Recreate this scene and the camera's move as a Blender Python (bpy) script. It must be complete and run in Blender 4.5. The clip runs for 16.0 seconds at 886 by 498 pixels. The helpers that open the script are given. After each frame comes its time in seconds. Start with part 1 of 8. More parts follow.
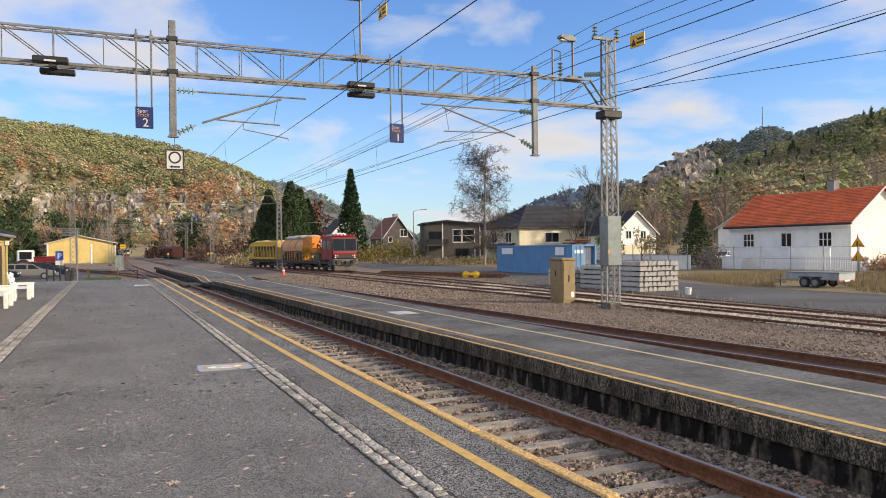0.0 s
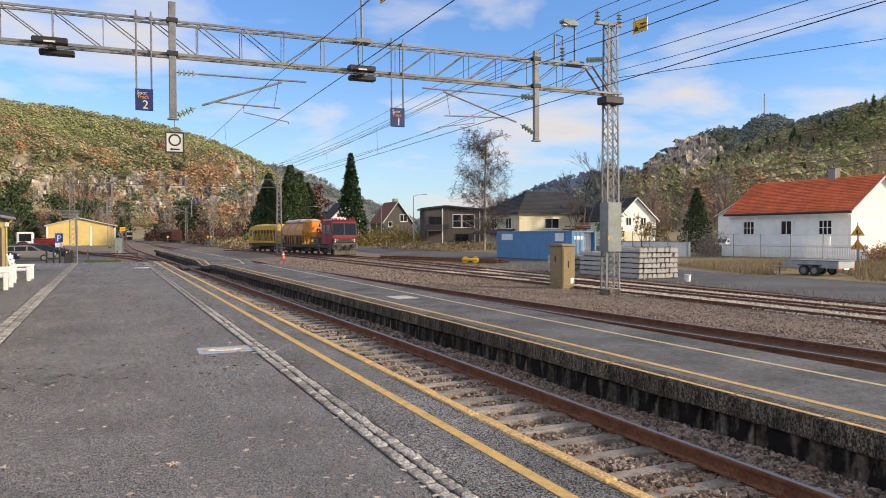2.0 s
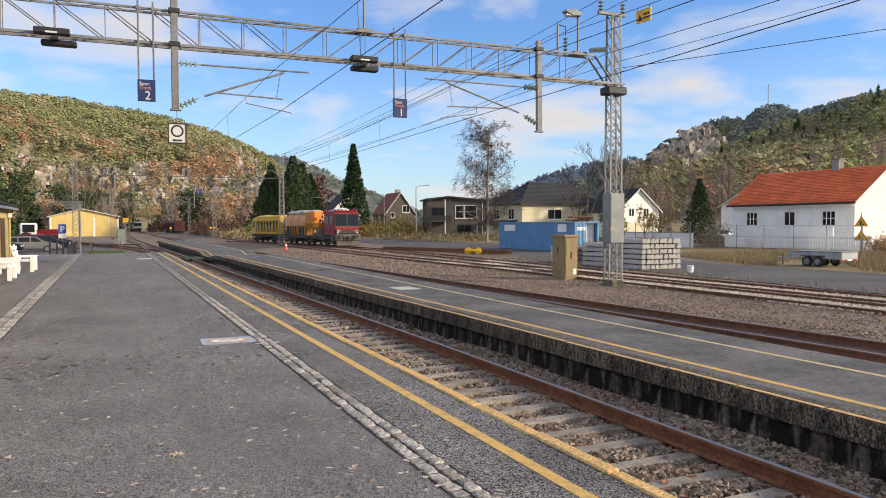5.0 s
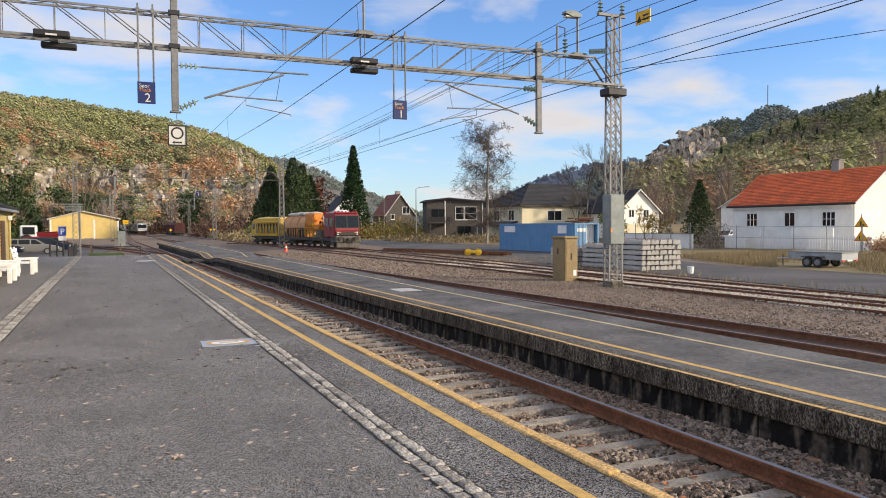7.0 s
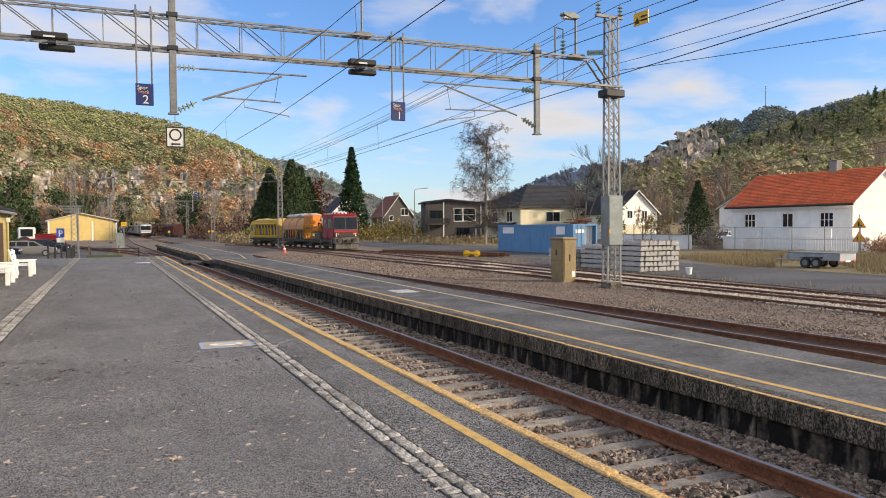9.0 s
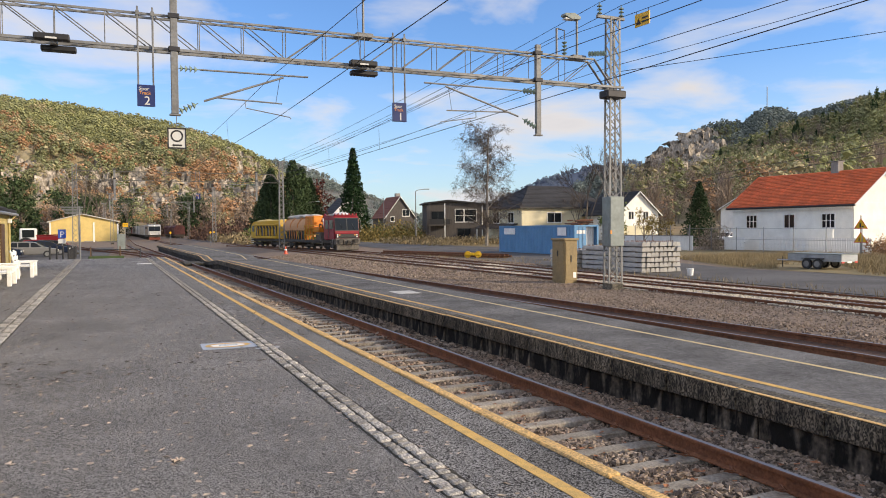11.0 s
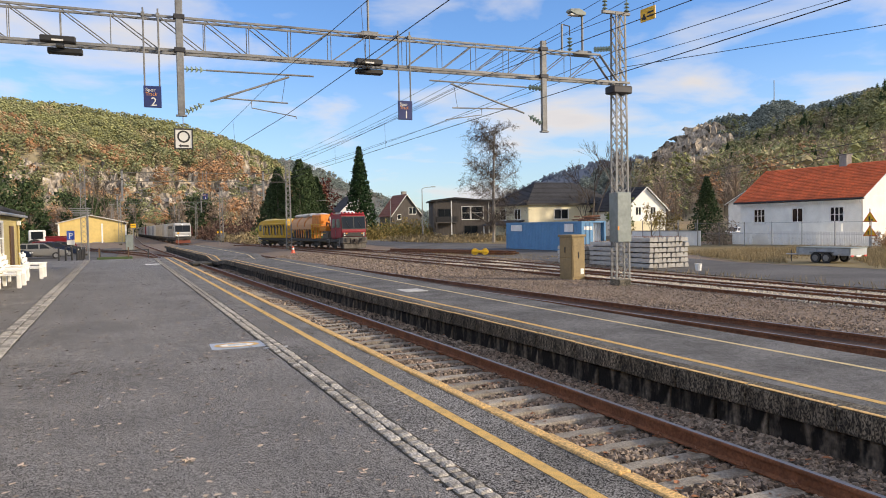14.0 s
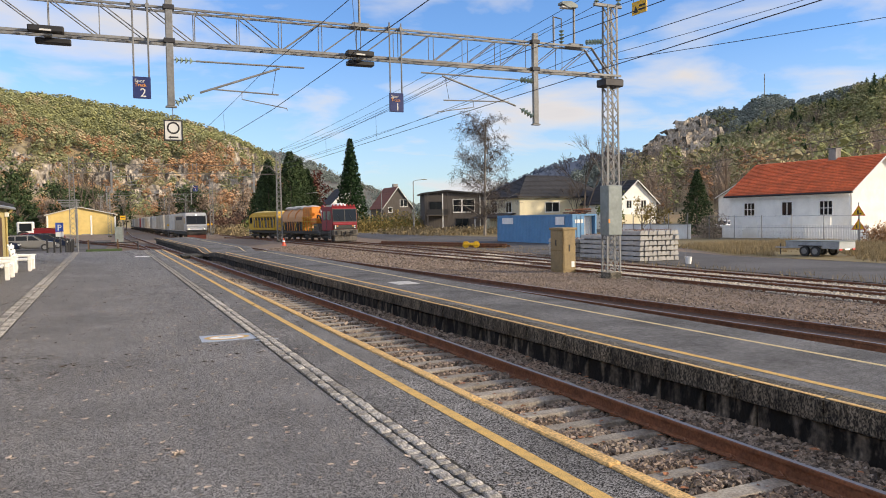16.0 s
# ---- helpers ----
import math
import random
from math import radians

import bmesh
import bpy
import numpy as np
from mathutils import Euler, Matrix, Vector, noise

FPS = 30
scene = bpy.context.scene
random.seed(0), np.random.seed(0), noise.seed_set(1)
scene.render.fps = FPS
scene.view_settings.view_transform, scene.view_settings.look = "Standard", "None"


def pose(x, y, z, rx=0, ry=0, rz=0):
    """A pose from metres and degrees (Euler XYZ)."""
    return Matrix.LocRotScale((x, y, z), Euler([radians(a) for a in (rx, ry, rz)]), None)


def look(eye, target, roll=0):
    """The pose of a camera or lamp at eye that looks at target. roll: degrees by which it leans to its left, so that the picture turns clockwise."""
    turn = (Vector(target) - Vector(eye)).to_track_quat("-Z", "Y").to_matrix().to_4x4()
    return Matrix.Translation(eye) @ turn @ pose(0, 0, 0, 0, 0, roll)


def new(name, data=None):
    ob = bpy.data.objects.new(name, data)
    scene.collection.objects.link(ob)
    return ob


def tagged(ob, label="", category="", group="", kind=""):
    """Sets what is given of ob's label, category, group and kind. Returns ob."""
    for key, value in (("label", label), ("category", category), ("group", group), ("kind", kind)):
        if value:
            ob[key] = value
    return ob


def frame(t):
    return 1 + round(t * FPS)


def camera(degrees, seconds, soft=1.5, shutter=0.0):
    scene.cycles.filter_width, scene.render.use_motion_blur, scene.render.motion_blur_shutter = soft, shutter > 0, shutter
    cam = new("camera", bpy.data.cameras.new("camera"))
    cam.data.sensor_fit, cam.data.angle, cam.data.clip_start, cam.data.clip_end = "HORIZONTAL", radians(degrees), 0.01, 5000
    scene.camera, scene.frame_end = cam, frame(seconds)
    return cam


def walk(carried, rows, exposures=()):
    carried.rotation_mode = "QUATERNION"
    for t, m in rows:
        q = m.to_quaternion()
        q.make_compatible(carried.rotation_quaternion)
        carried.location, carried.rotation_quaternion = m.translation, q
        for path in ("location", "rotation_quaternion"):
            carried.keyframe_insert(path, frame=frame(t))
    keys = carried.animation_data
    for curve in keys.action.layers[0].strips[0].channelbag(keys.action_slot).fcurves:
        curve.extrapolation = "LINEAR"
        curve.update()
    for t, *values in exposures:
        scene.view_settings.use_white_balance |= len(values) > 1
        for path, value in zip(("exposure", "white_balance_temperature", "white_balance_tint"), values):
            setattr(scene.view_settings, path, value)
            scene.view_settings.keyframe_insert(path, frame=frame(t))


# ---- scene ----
SECONDS = 16.0
cam = camera(61.24, SECONDS, soft=1.0)

# seconds, eye x, y, z, heading to the right of +y, pitch, lean (degrees)
PATH = [
    (0.0, 0.007, -0.006, 1.654, 24.193, -0.110, -0.696),
    (0.5, 0.010, 0.001, 1.652, 24.268, -0.221, -0.661),
    (1.0, 0.007, -0.002, 1.652, 24.295, -0.471, -0.562),
    (1.5, 0.002, -0.000, 1.652, 24.276, -0.835, -0.409),
    (2.0, 0.002, 0.003, 1.646, 24.208, -1.240, -0.241),
    (2.5, -0.000, 0.002, 1.646, 24.152, -1.614, -0.122),
    (3.0, 0.003, 0.003, 1.645, 24.111, -1.858, -0.045),
    (3.5, 0.000, -0.007, 1.644, 24.076, -1.969, -0.081),
    (4.0, 0.004, 0.001, 1.647, 24.039, -1.987, -0.136),
    (6.5, -0.000, -0.000, 1.649, 24.001, -1.820, -0.356),
    (7.0, -0.000, -0.000, 1.650, 24.000, -1.821, -0.364),
    (7.5, 0.002, -0.001, 1.655, 23.994, -1.801, -0.416),
    (8.0, 0.001, 0.007, 1.650, 24.056, -1.765, -0.421),
    (8.5, -0.000, -0.001, 1.651, 24.085, -1.734, -0.450),
    (9.0, 0.002, -0.004, 1.650, 24.111, -1.720, -0.450),
    (11.5, -0.001, 0.000, 1.654, 24.006, -1.628, -0.462),
    (12.0, 0.001, 0.004, 1.653, 24.013, -1.623, -0.506),
    (12.5, -0.001, 0.008, 1.656, 23.954, -1.671, -0.631),
    (13.0, -0.000, 0.004, 1.654, 23.771, -1.697, -0.824),
    (13.5, -0.004, 0.004, 1.657, 23.592, -1.766, -0.960),
    (14.0, -0.004, 0.004, 1.660, 23.485, -1.834, -1.044),
    (14.5, -0.005, 0.003, 1.659, 23.509, -1.902, -1.052),
    (15.0, 0.000, 0.010, 1.658, 23.692, -2.027, -1.007),
    (15.5, -0.002, 0.009, 1.658, 23.951, -2.191, -0.932),
    (16.0, 0.001, 0.012, 1.656, 24.155, -2.399, -0.905),
]


def aim(x, y, z, yaw, pitch, lean):
    return Matrix.Translation((x, y, z)) @ Euler((radians(90 + pitch), 0, radians(-yaw))).to_matrix().to_4x4() @ pose(0, 0, 0, 0, 0, lean)


walk(cam, [(t, aim(*row)) for t, *row in PATH], [(0.0, 0.40, 8000, 11), (SECONDS, 0.40, 8000, 11)])

# ---- light ----
SUN_ELEV, SUN_AZ = 18.0, 126.0   # azimuth clockwise from +y
world = bpy.data.worlds.new("sky")
scene.world = world
world.use_nodes = True


def sky_world():
    nt = world.node_tree
    nt.nodes.clear()
    out = nt.nodes.new("ShaderNodeOutputWorld")
    bg = nt.nodes.new("ShaderNodeBackground")
    sky = nt.nodes.new("ShaderNodeTexSky")
    sky.sky_type = "NISHITA"
    sky.sun_disc = False
    sky.sun_elevation = radians(SUN_ELEV)
    sky.sun_rotation = radians(SUN_AZ)
    sky.air_density, sky.dust_density, sky.ozone_density = 1.0, 0.3, 3.0
    bg.inputs[1].default_value = 0.145
    # broken clouds on a flat layer seen from below
    tc = nt.nodes.new("ShaderNodeTexCoord")
    sep = nt.nodes.new("ShaderNodeSeparateXYZ")
    nt.links.new(tc.outputs["Generated"], sep.inputs[0])
    add = nt.nodes.new("ShaderNodeMath"); add.operation = "ADD"; add.inputs[1].default_value = 0.16
    nt.links.new(sep.outputs[2], add.inputs[0])
    mx = nt.nodes.new("ShaderNodeMath"); mx.operation = "MAXIMUM"; mx.inputs[1].default_value = 0.05
    nt.links.new(add.outputs[0], mx.inputs[0])
    comb = nt.nodes.new("ShaderNodeCombineXYZ")
    for i in (0, 1):
        dv = nt.nodes.new("ShaderNodeMath"); dv.operation = "DIVIDE"
        nt.links.new(sep.outputs[i], dv.inputs[0]); nt.links.new(mx.outputs[0], dv.inputs[1])
        nt.links.new(dv.outputs[0], comb.inputs[i])
    comb.inputs[2].default_value = 3.7
    n1 = nt.nodes.new("ShaderNodeTexNoise")
    n1.inputs["Scale"].default_value, n1.inputs["Detail"].default_value = 1.5, 9
    n1.inputs["Roughness"].default_value = 0.52
    n1.inputs["Distortion"].default_value = 0.25
    nt.links.new(comb.outputs[0], n1.inputs["Vector"])
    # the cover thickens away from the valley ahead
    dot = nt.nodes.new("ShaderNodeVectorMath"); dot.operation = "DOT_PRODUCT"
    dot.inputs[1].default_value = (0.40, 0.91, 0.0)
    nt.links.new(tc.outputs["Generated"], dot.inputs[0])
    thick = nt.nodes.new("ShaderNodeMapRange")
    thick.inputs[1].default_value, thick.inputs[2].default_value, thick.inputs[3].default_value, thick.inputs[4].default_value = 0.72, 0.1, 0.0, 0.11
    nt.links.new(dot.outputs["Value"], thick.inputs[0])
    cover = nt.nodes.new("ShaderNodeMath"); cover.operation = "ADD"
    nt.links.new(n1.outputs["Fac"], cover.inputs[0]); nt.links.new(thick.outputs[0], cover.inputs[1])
    ramp = nt.nodes.new("ShaderNodeValToRGB")
    ramp.color_ramp.elements[0].position, ramp.color_ramp.elements[1].position = 0.49, 0.68
    nt.links.new(cover.outputs[0], ramp.inputs[0])
    shade = nt.nodes.new("ShaderNodeValToRGB")
    shade.color_ramp.elements[0].position, shade.color_ramp.elements[1].position = 0.5, 0.85
    shade.color_ramp.elements[0].color = (4.3, 4.6, 5.3, 1)
    shade.color_ramp.elements[1].color = (2.9, 3.2, 4.0, 1)
    nt.links.new(n1.outputs["Fac"], shade.inputs[0])
    mix = nt.nodes.new("ShaderNodeMix"); mix.data_type = "RGBA"
    nt.links.new(ramp.outputs[0], mix.inputs[0])
    tint = nt.nodes.new("ShaderNodeMix"); tint.data_type = "RGBA"; tint.blend_type = "MULTIPLY"; tint.inputs[0].default_value = 1.0
    tint.inputs[7].default_value = (0.60, 0.92, 1.40, 1)
    nt.links.new(sky.outputs[0], tint.inputs[6])
    nt.links.new(tint.outputs[2], mix.inputs[6])
    nt.links.new(shade.outputs[0], mix.inputs[7])
    # pale haze low over the horizon
    mr = nt.nodes.new("ShaderNodeMapRange")
    mr.inputs[1].default_value, mr.inputs[2].default_value, mr.inputs[3].default_value, mr.inputs[4].default_value = 0.02, 0.22, 0.34, 0.0
    nt.links.new(sep.outputs[2], mr.inputs[0])
    haze = nt.nodes.new("ShaderNodeMix"); haze.data_type = "RGBA"
    haze.inputs[7].default_value = (4.0, 4.4, 5.4, 1)
    nt.links.new(mr.outputs[0], haze.inputs[0])
    nt.links.new(mix.outputs[2], haze.inputs[6])
    nt.links.new(haze.outputs[2], bg.inputs[0])
    nt.links.new(bg.outputs[0], out.inputs[0])


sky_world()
sun = new("sun", bpy.data.lights.new("sun", "SUN"))
sun.data.energy, sun.data.angle, sun.data.color = 3.6, radians(4.0), (1.0, 0.90, 0.76)
az, el = radians(SUN_AZ), radians(SUN_ELEV)
sun.matrix_world = look((math.sin(az) * math.cos(el) * 50, math.cos(az) * math.cos(el) * 50, math.sin(el) * 50), (0, 0, 0))

# ---- mesh helpers ----
MATS = {}


def part(name, bm, material, parent=None, label="", kind="", smooth=False):
    me = bpy.data.meshes.new(name)
    bm.normal_update()
    bm.to_mesh(me)
    bm.free()
    mats = material if isinstance(material, (list, tuple)) else [material]
    for m in mats:
        me.materials.append(m)
    if smooth:
        me.polygons.foreach_set("use_smooth", [True] * len(me.polygons))
    ob = new(name, me)
    if parent is not None:
        ob.parent = parent
    return tagged(ob, label=label, kind=kind)


def raw(name, verts, faces, material, parent=None, label="", kind="", mat_index=None, smooth=False):
    me = bpy.data.meshes.new(name)
    me.from_pydata(verts, [], faces)
    for m in (material if isinstance(material, (list, tuple)) else [material]):
        me.materials.append(m)
    if mat_index is not None:
        me.polygons.foreach_set("material_index", mat_index)
    if smooth:
        me.polygons.foreach_set("use_smooth", [True] * len(me.polygons))
    ob = new(name, me)
    if parent is not None:
        ob.parent = parent
    return tagged(ob, label=label, kind=kind)


def thing(name, x=0, y=0, z=0, rz=0, label="", category="", group="", kind=""):
    ob = new(name)
    ob.matrix_basis = pose(x, y, z, 0, 0, rz)
    return tagged(ob, label, category, group, kind)


def box(bm, x0, y0, z0, x1, y1, z1, bevel=0.0, m=None, mat=0):
    vs = [bm.verts.new((x, y, z)) for z in (z0, z1) for y in (y0, y1) for x in (x0, x1)]
    fs = [bm.faces.new([vs[i] for i in f]) for f in ((0, 2, 3, 1), (4, 5, 7, 6), (0, 1, 5, 4), (2, 6, 7, 3), (0, 4, 6, 2), (1, 3, 7, 5))]
    for f in fs:
        f.material_index = mat
    if m is not None:
        for v in vs:
            v.co = m @ v.co
    if bevel:
        es = list({e for f in fs for e in f.edges})
        bmesh.ops.bevel(bm, geom=es, offset=bevel, segments=1, affect="EDGES", clamp_overlap=True)
    return vs


def bx(x0, y0, z0, x1, y1, z1, bevel=0.0, m=None):
    bm = bmesh.new()
    box(bm, x0, y0, z0, x1, y1, z1, bevel, m)
    return bm


def rod(bm, a, b, r, n=6, r2=None, mat=0):
    a, b = Vector(a), Vector(b)
    d = b - a
    q = d.to_track_quat("Z", "Y")
    rings = []
    for p, rr in ((a, r), (b, r if r2 is None else r2)):
        rings.append([bm.verts.new(p + q @ Vector((rr * math.cos(2 * math.pi * (i + .5) / n), rr * math.sin(2 * math.pi * (i + .5) / n), 0))) for i in range(n)])
    for i in range(n):
        f = bm.faces.new((rings[0][i], rings[0][(i + 1) % n], rings[1][(i + 1) % n], rings[1][i]))
        f.material_index = mat
    for r_, s in ((rings[0][::-1], 0), (rings[1], 1)):
        f = bm.faces.new(r_)
        f.material_index = mat


def tube(pts, r, n=6):
    """One continuous tube along a line of points."""
    bm = bmesh.new()
    pts = [Vector(p) for p in pts]
    rings = []
    up = None
    for i, p in enumerate(pts):
        d = (pts[min(i + 1, len(pts) - 1)] - pts[max(i - 1, 0)]).normalized()
        if up is None:
            up = d.orthogonal().normalized()
        side = (up - d * up.dot(d)).normalized()
        up = side
        oth = d.cross(side)
        rings.append([bm.verts.new(p + (side * math.cos(2 * math.pi * (k + .5) / n) + oth * math.sin(2 * math.pi * (k + .5) / n)) * r) for k in range(n)])
    for a, b in zip(rings[:-1], rings[1:]):
        for k in range(n):
            bm.faces.new((a[k], a[(k + 1) % n], b[(k + 1) % n], b[k]))
    bm.faces.new(rings[0][::-1])
    bm.faces.new(rings[-1])
    return bm


def prism(bm, outline, y0, y1, axis="y", mat=0):
    """Extrudes an outline of (u, w) along one axis."""
    def p(u, w, t):
        return (u, t, w) if axis == "y" else (t, u, w) if axis == "x" else (u, w, t)
    a = [bm.verts.new(p(u, w, y0)) for u, w in outline]
    b = [bm.verts.new(p(u, w, y1)) for u, w in outline]
    n = len(outline)
    fs = [bm.faces.new((a[i], a[(i + 1) % n], b[(i + 1) % n], b[i])) for i in range(n)]
    fs += [bm.faces.new(a[::-1]), bm.faces.new(b)]
    for f in fs:
        f.material_index = mat
    bmesh.ops.recalc_face_normals(bm, faces=fs)
    return fs


# ---- materials ----
def mat(name, color, rough=0.8, metal=0.0, grain=0.0, gscale=40.0, stain=0.0, sscale=1.5, stain_color=None, bump=0.0, bscale=None, spec=0.5, per_object=0.0, per_island=0.0, emit=None, stretch=None, detail=6, speckle=None):
    """A procedural surface: base colour, fine grain, larger stains, relief, and variation from piece to piece."""
    m = bpy.data.materials.new(name)
    m.use_nodes = True
    nt = m.node_tree
    L = nt.links.new
    b = nt.nodes["Principled BSDF"]
    b.inputs["Roughness"].default_value = rough
    b.inputs["Metallic"].default_value = metal
    b.inputs["Specular IOR Level"].default_value = spec
    tc = nt.nodes.new("ShaderNodeTexCoord")
    vec = tc.outputs["Object"]
    if stretch:
        mp = nt.nodes.new("ShaderNodeMapping")
        mp.inputs["Scale"].default_value = stretch
        L(vec, mp.inputs[0])
        vec = mp.outputs[0]
    rgb = nt.nodes.new("ShaderNodeRGB")
    rgb.outputs[0].default_value = (*color, 1)
    cur = rgb.outputs[0]

    def noise_tex(scale, det=detail):
        n = nt.nodes.new("ShaderNodeTexNoise")
        n.inputs["Scale"].default_value, n.inputs["Detail"].default_value = scale, det
        n.inputs["Roughness"].default_value = 0.62
        L(vec, n.inputs["Vector"])
        return n

    def scaled(cur, src, amount):
        mr = nt.nodes.new("ShaderNodeMapRange")
        mr.inputs[1].default_value, mr.inputs[2].default_value = 0.34, 0.66
        mr.inputs[3].default_value, mr.inputs[4].default_value = 1 - amount, 1 + amount
        L(src, mr.inputs[0])
        mx = nt.nodes.new("ShaderNodeMix"); mx.data_type = "RGBA"; mx.blend_type = "MULTIPLY"; mx.inputs[0].default_value = 1
        cb = nt.nodes.new("ShaderNodeCombineColor")
        for i in range(3):
            L(mr.outputs[0], cb.inputs[i])
        L(cur, mx.inputs[6]); L(cb.outputs[0], mx.inputs[7])
        return mx.outputs[2]

    if stain:
        n = noise_tex(sscale, 5)
        if stain_color:
            rp = nt.nodes.new("ShaderNodeValToRGB")
            rp.color_ramp.elements[0].position, rp.color_ramp.elements[1].position = 0.45, 0.7
            rp.color_ramp.elements[1].color = (stain, stain, stain, 1)
            L(n.outputs["Fac"], rp.inputs[0])
            mx = nt.nodes.new("ShaderNodeMix"); mx.data_type = "RGBA"
            L(rp.outputs[0], mx.inputs[0]); L(cur, mx.inputs[6])
            mx.inputs[7].default_value = (*stain_color, 1)
            cur = mx.outputs[2]
        else:
            cur = scaled(cur, n.outputs["Fac"], stain)
    g = None
    if grain:
        g = noise_tex(gscale)
        cur = scaled(cur, g.outputs["Fac"], grain)
    if speckle:
        vo = nt.nodes.new("ShaderNodeTexVoronoi")
        vo.inputs["Scale"].default_value = speckle[0]
        L(vec, vo.inputs["Vector"])
        sc = nt.nodes.new("ShaderNodeSeparateColor")
        L(vo.outputs["Color"], sc.inputs[0])
        cur = scaled(cur, sc.outputs[0], speckle[1])
    if per_object:
        oi = nt.nodes.new("ShaderNodeObjectInfo")
        mr = nt.nodes.new("ShaderNodeMapRange"); mr.inputs[3].default_value, mr.inputs[4].default_value = 0.34, 0.66
        L(oi.outputs["Random"], mr.inputs[0])
        cur = scaled(cur, mr.outputs[0], per_object)
    if per_island:
        ge = nt.nodes.new("ShaderNodeNewGeometry")
        mr = nt.nodes.new("ShaderNodeMapRange"); mr.inputs[3].default_value, mr.inputs[4].default_value = 0.34, 0.66
        L(ge.outputs["Random Per Island"], mr.inputs[0])
        cur = scaled(cur, mr.outputs[0], per_island)
    L(cur, b.inputs["Base Color"])
    if bump:
        bn = noise_tex(bscale or gscale)
        bp = nt.nodes.new("ShaderNodeBump")
        bp.inputs["Strength"].default_value, bp.inputs["Distance"].default_value = min(1, bump), 0.02
        L(bn.outputs["Fac"], bp.inputs["Height"])
        L(bp.outputs[0], b.inputs["Normal"])
    if emit:
        b.inputs["Emission Color"].default_value = (*emit[:3], 1)
        b.inputs["Emission Strength"].default_value = emit[3]
    return m


def patches(name, colors, scale, rough=0.9, bump=0.3, bscale=30, detail=8, spread=(0.35, 0.65), spec=0.3):
    """A surface of several colours in irregular patches."""
    m = bpy.data.materials.new(name)
    m.use_nodes = True
    nt = m.node_tree
    b = nt.nodes["Principled BSDF"]
    b.inputs["Roughness"].default_value = rough
    b.inputs["Specular IOR Level"].default_value = spec
    tc = nt.nodes.new("ShaderNodeTexCoord")
    n = nt.nodes.new("ShaderNodeTexNoise")
    n.inputs["Scale"].default_value, n.inputs["Detail"].default_value, n.inputs["Roughness"].default_value = scale, detail, 0.7
    nt.links.new(tc.outputs["Object"], n.inputs["Vector"])
    rp = nt.nodes.new("ShaderNodeValToRGB")
    el = rp.color_ramp.elements
    k = len(colors)
    for i, c in enumerate(colors):
        pos = spread[0] + (spread[1] - spread[0]) * i / max(1, k - 1)
        e = el[i] if i < 2 else el.new(pos)
        e.position = pos
        e.color = (*c, 1)
    nt.links.new(n.outputs["Fac"], rp.inputs[0])
    nt.links.new(rp.outputs[0], b.inputs["Base Color"])
    if bump:
        bn = nt.nodes.new("ShaderNodeTexNoise")
        bn.inputs["Scale"].default_value, bn.inputs["Detail"].default_value = bscale, 6
        nt.links.new(tc.outputs["Object"], bn.inputs["Vector"])
        bp = nt.nodes.new("ShaderNodeBump")
        bp.inputs["Strength"].default_value, bp.inputs["Distance"].default_value = bump, 0.03
        nt.links.new(bn.outputs["Fac"], bp.inputs["Height"])
        nt.links.new(bp.outputs[0], b.inputs["Normal"])
    return m


ASPHALT = mat("platform asphalt", (0.172, 0.166, 0.163), 0.85, grain=0.3, gscale=90, speckle=(180, 0.95), stain=0.18, sscale=0.6, bump=0.25, bscale=170, spec=0.32)
ASPHALT_EDGE = mat("coarse dark asphalt", (0.165, 0.162, 0.162), 0.95, grain=0.5, gscale=70, speckle=(125, 0.9), stain=0.3, sscale=0.8, bump=0.4, bscale=110, spec=0.25)
ASPHALT_OLD = mat("island asphalt", (0.128, 0.127, 0.129), 0.95, grain=0.2, gscale=10, speckle=(90, 0.3), stain=0.35, sscale=0.8, bump=0.4, bscale=90, spec=0.25)
ROAD = mat("yard asphalt", (0.10, 0.097, 0.097), 0.9, grain=0.3, gscale=20, stain=0.3, sscale=0.25, bump=0.2, spec=0.3)
GRANITE = mat("granite setts", (0.30, 0.285, 0.265), 0.85, grain=0.5, gscale=45, speckle=(110, 0.3), per_object=0.4, per_island=0.3, bump=0.5, bscale=70)
YELLOW = mat("yellow line paint", (0.68, 0.43, 0.14), 0.85, grain=0.35, gscale=130, stain=0.5, sscale=9, stain_color=(0.2, 0.17, 0.11), bump=0.3, bscale=120)
YELLOW_WORN = mat("worn yellow paint", (0.66, 0.42, 0.17), 0.9, grain=0.5, gscale=50, stain=0.6, sscale=5, stain_color=(0.27, 0.20, 0.13), bump=0.3)
CONCRETE = mat("weathered concrete", (0.145, 0.13, 0.105), 0.95, grain=0.7, gscale=22, speckle=(30, 0.3), stain=0.97, sscale=1.8, stain_color=(0.018, 0.017, 0.013), bump=0.6, bscale=18, per_object=0.25)
WALL_DARK = mat("dark rubble wall", (0.075, 0.068, 0.06), 0.95, grain=0.6, gscale=14, stain=1.0, sscale=1.3, stain_color=(0.007, 0.007, 0.006), bump=0.8, bscale=9)
SLEEPER = mat("concrete sleeper", (0.29, 0.268, 0.235), 0.9, grain=0.35, gscale=30, stain=0.6, sscale=3, stain_color=(0.13, 0.09, 0.065), per_object=0.2, bump=0.4)
RAIL_SIDE = mat("rusty rail", (0.20, 0.085, 0.045), 0.8, metal=0.1, grain=0.3, gscale=30, stain=0.3, sscale=4, bump=0.3)
RAIL_TOP = mat("polished rail head", (0.30, 0.27, 0.25), 0.38, metal=0.8, grain=0.15, gscale=20)
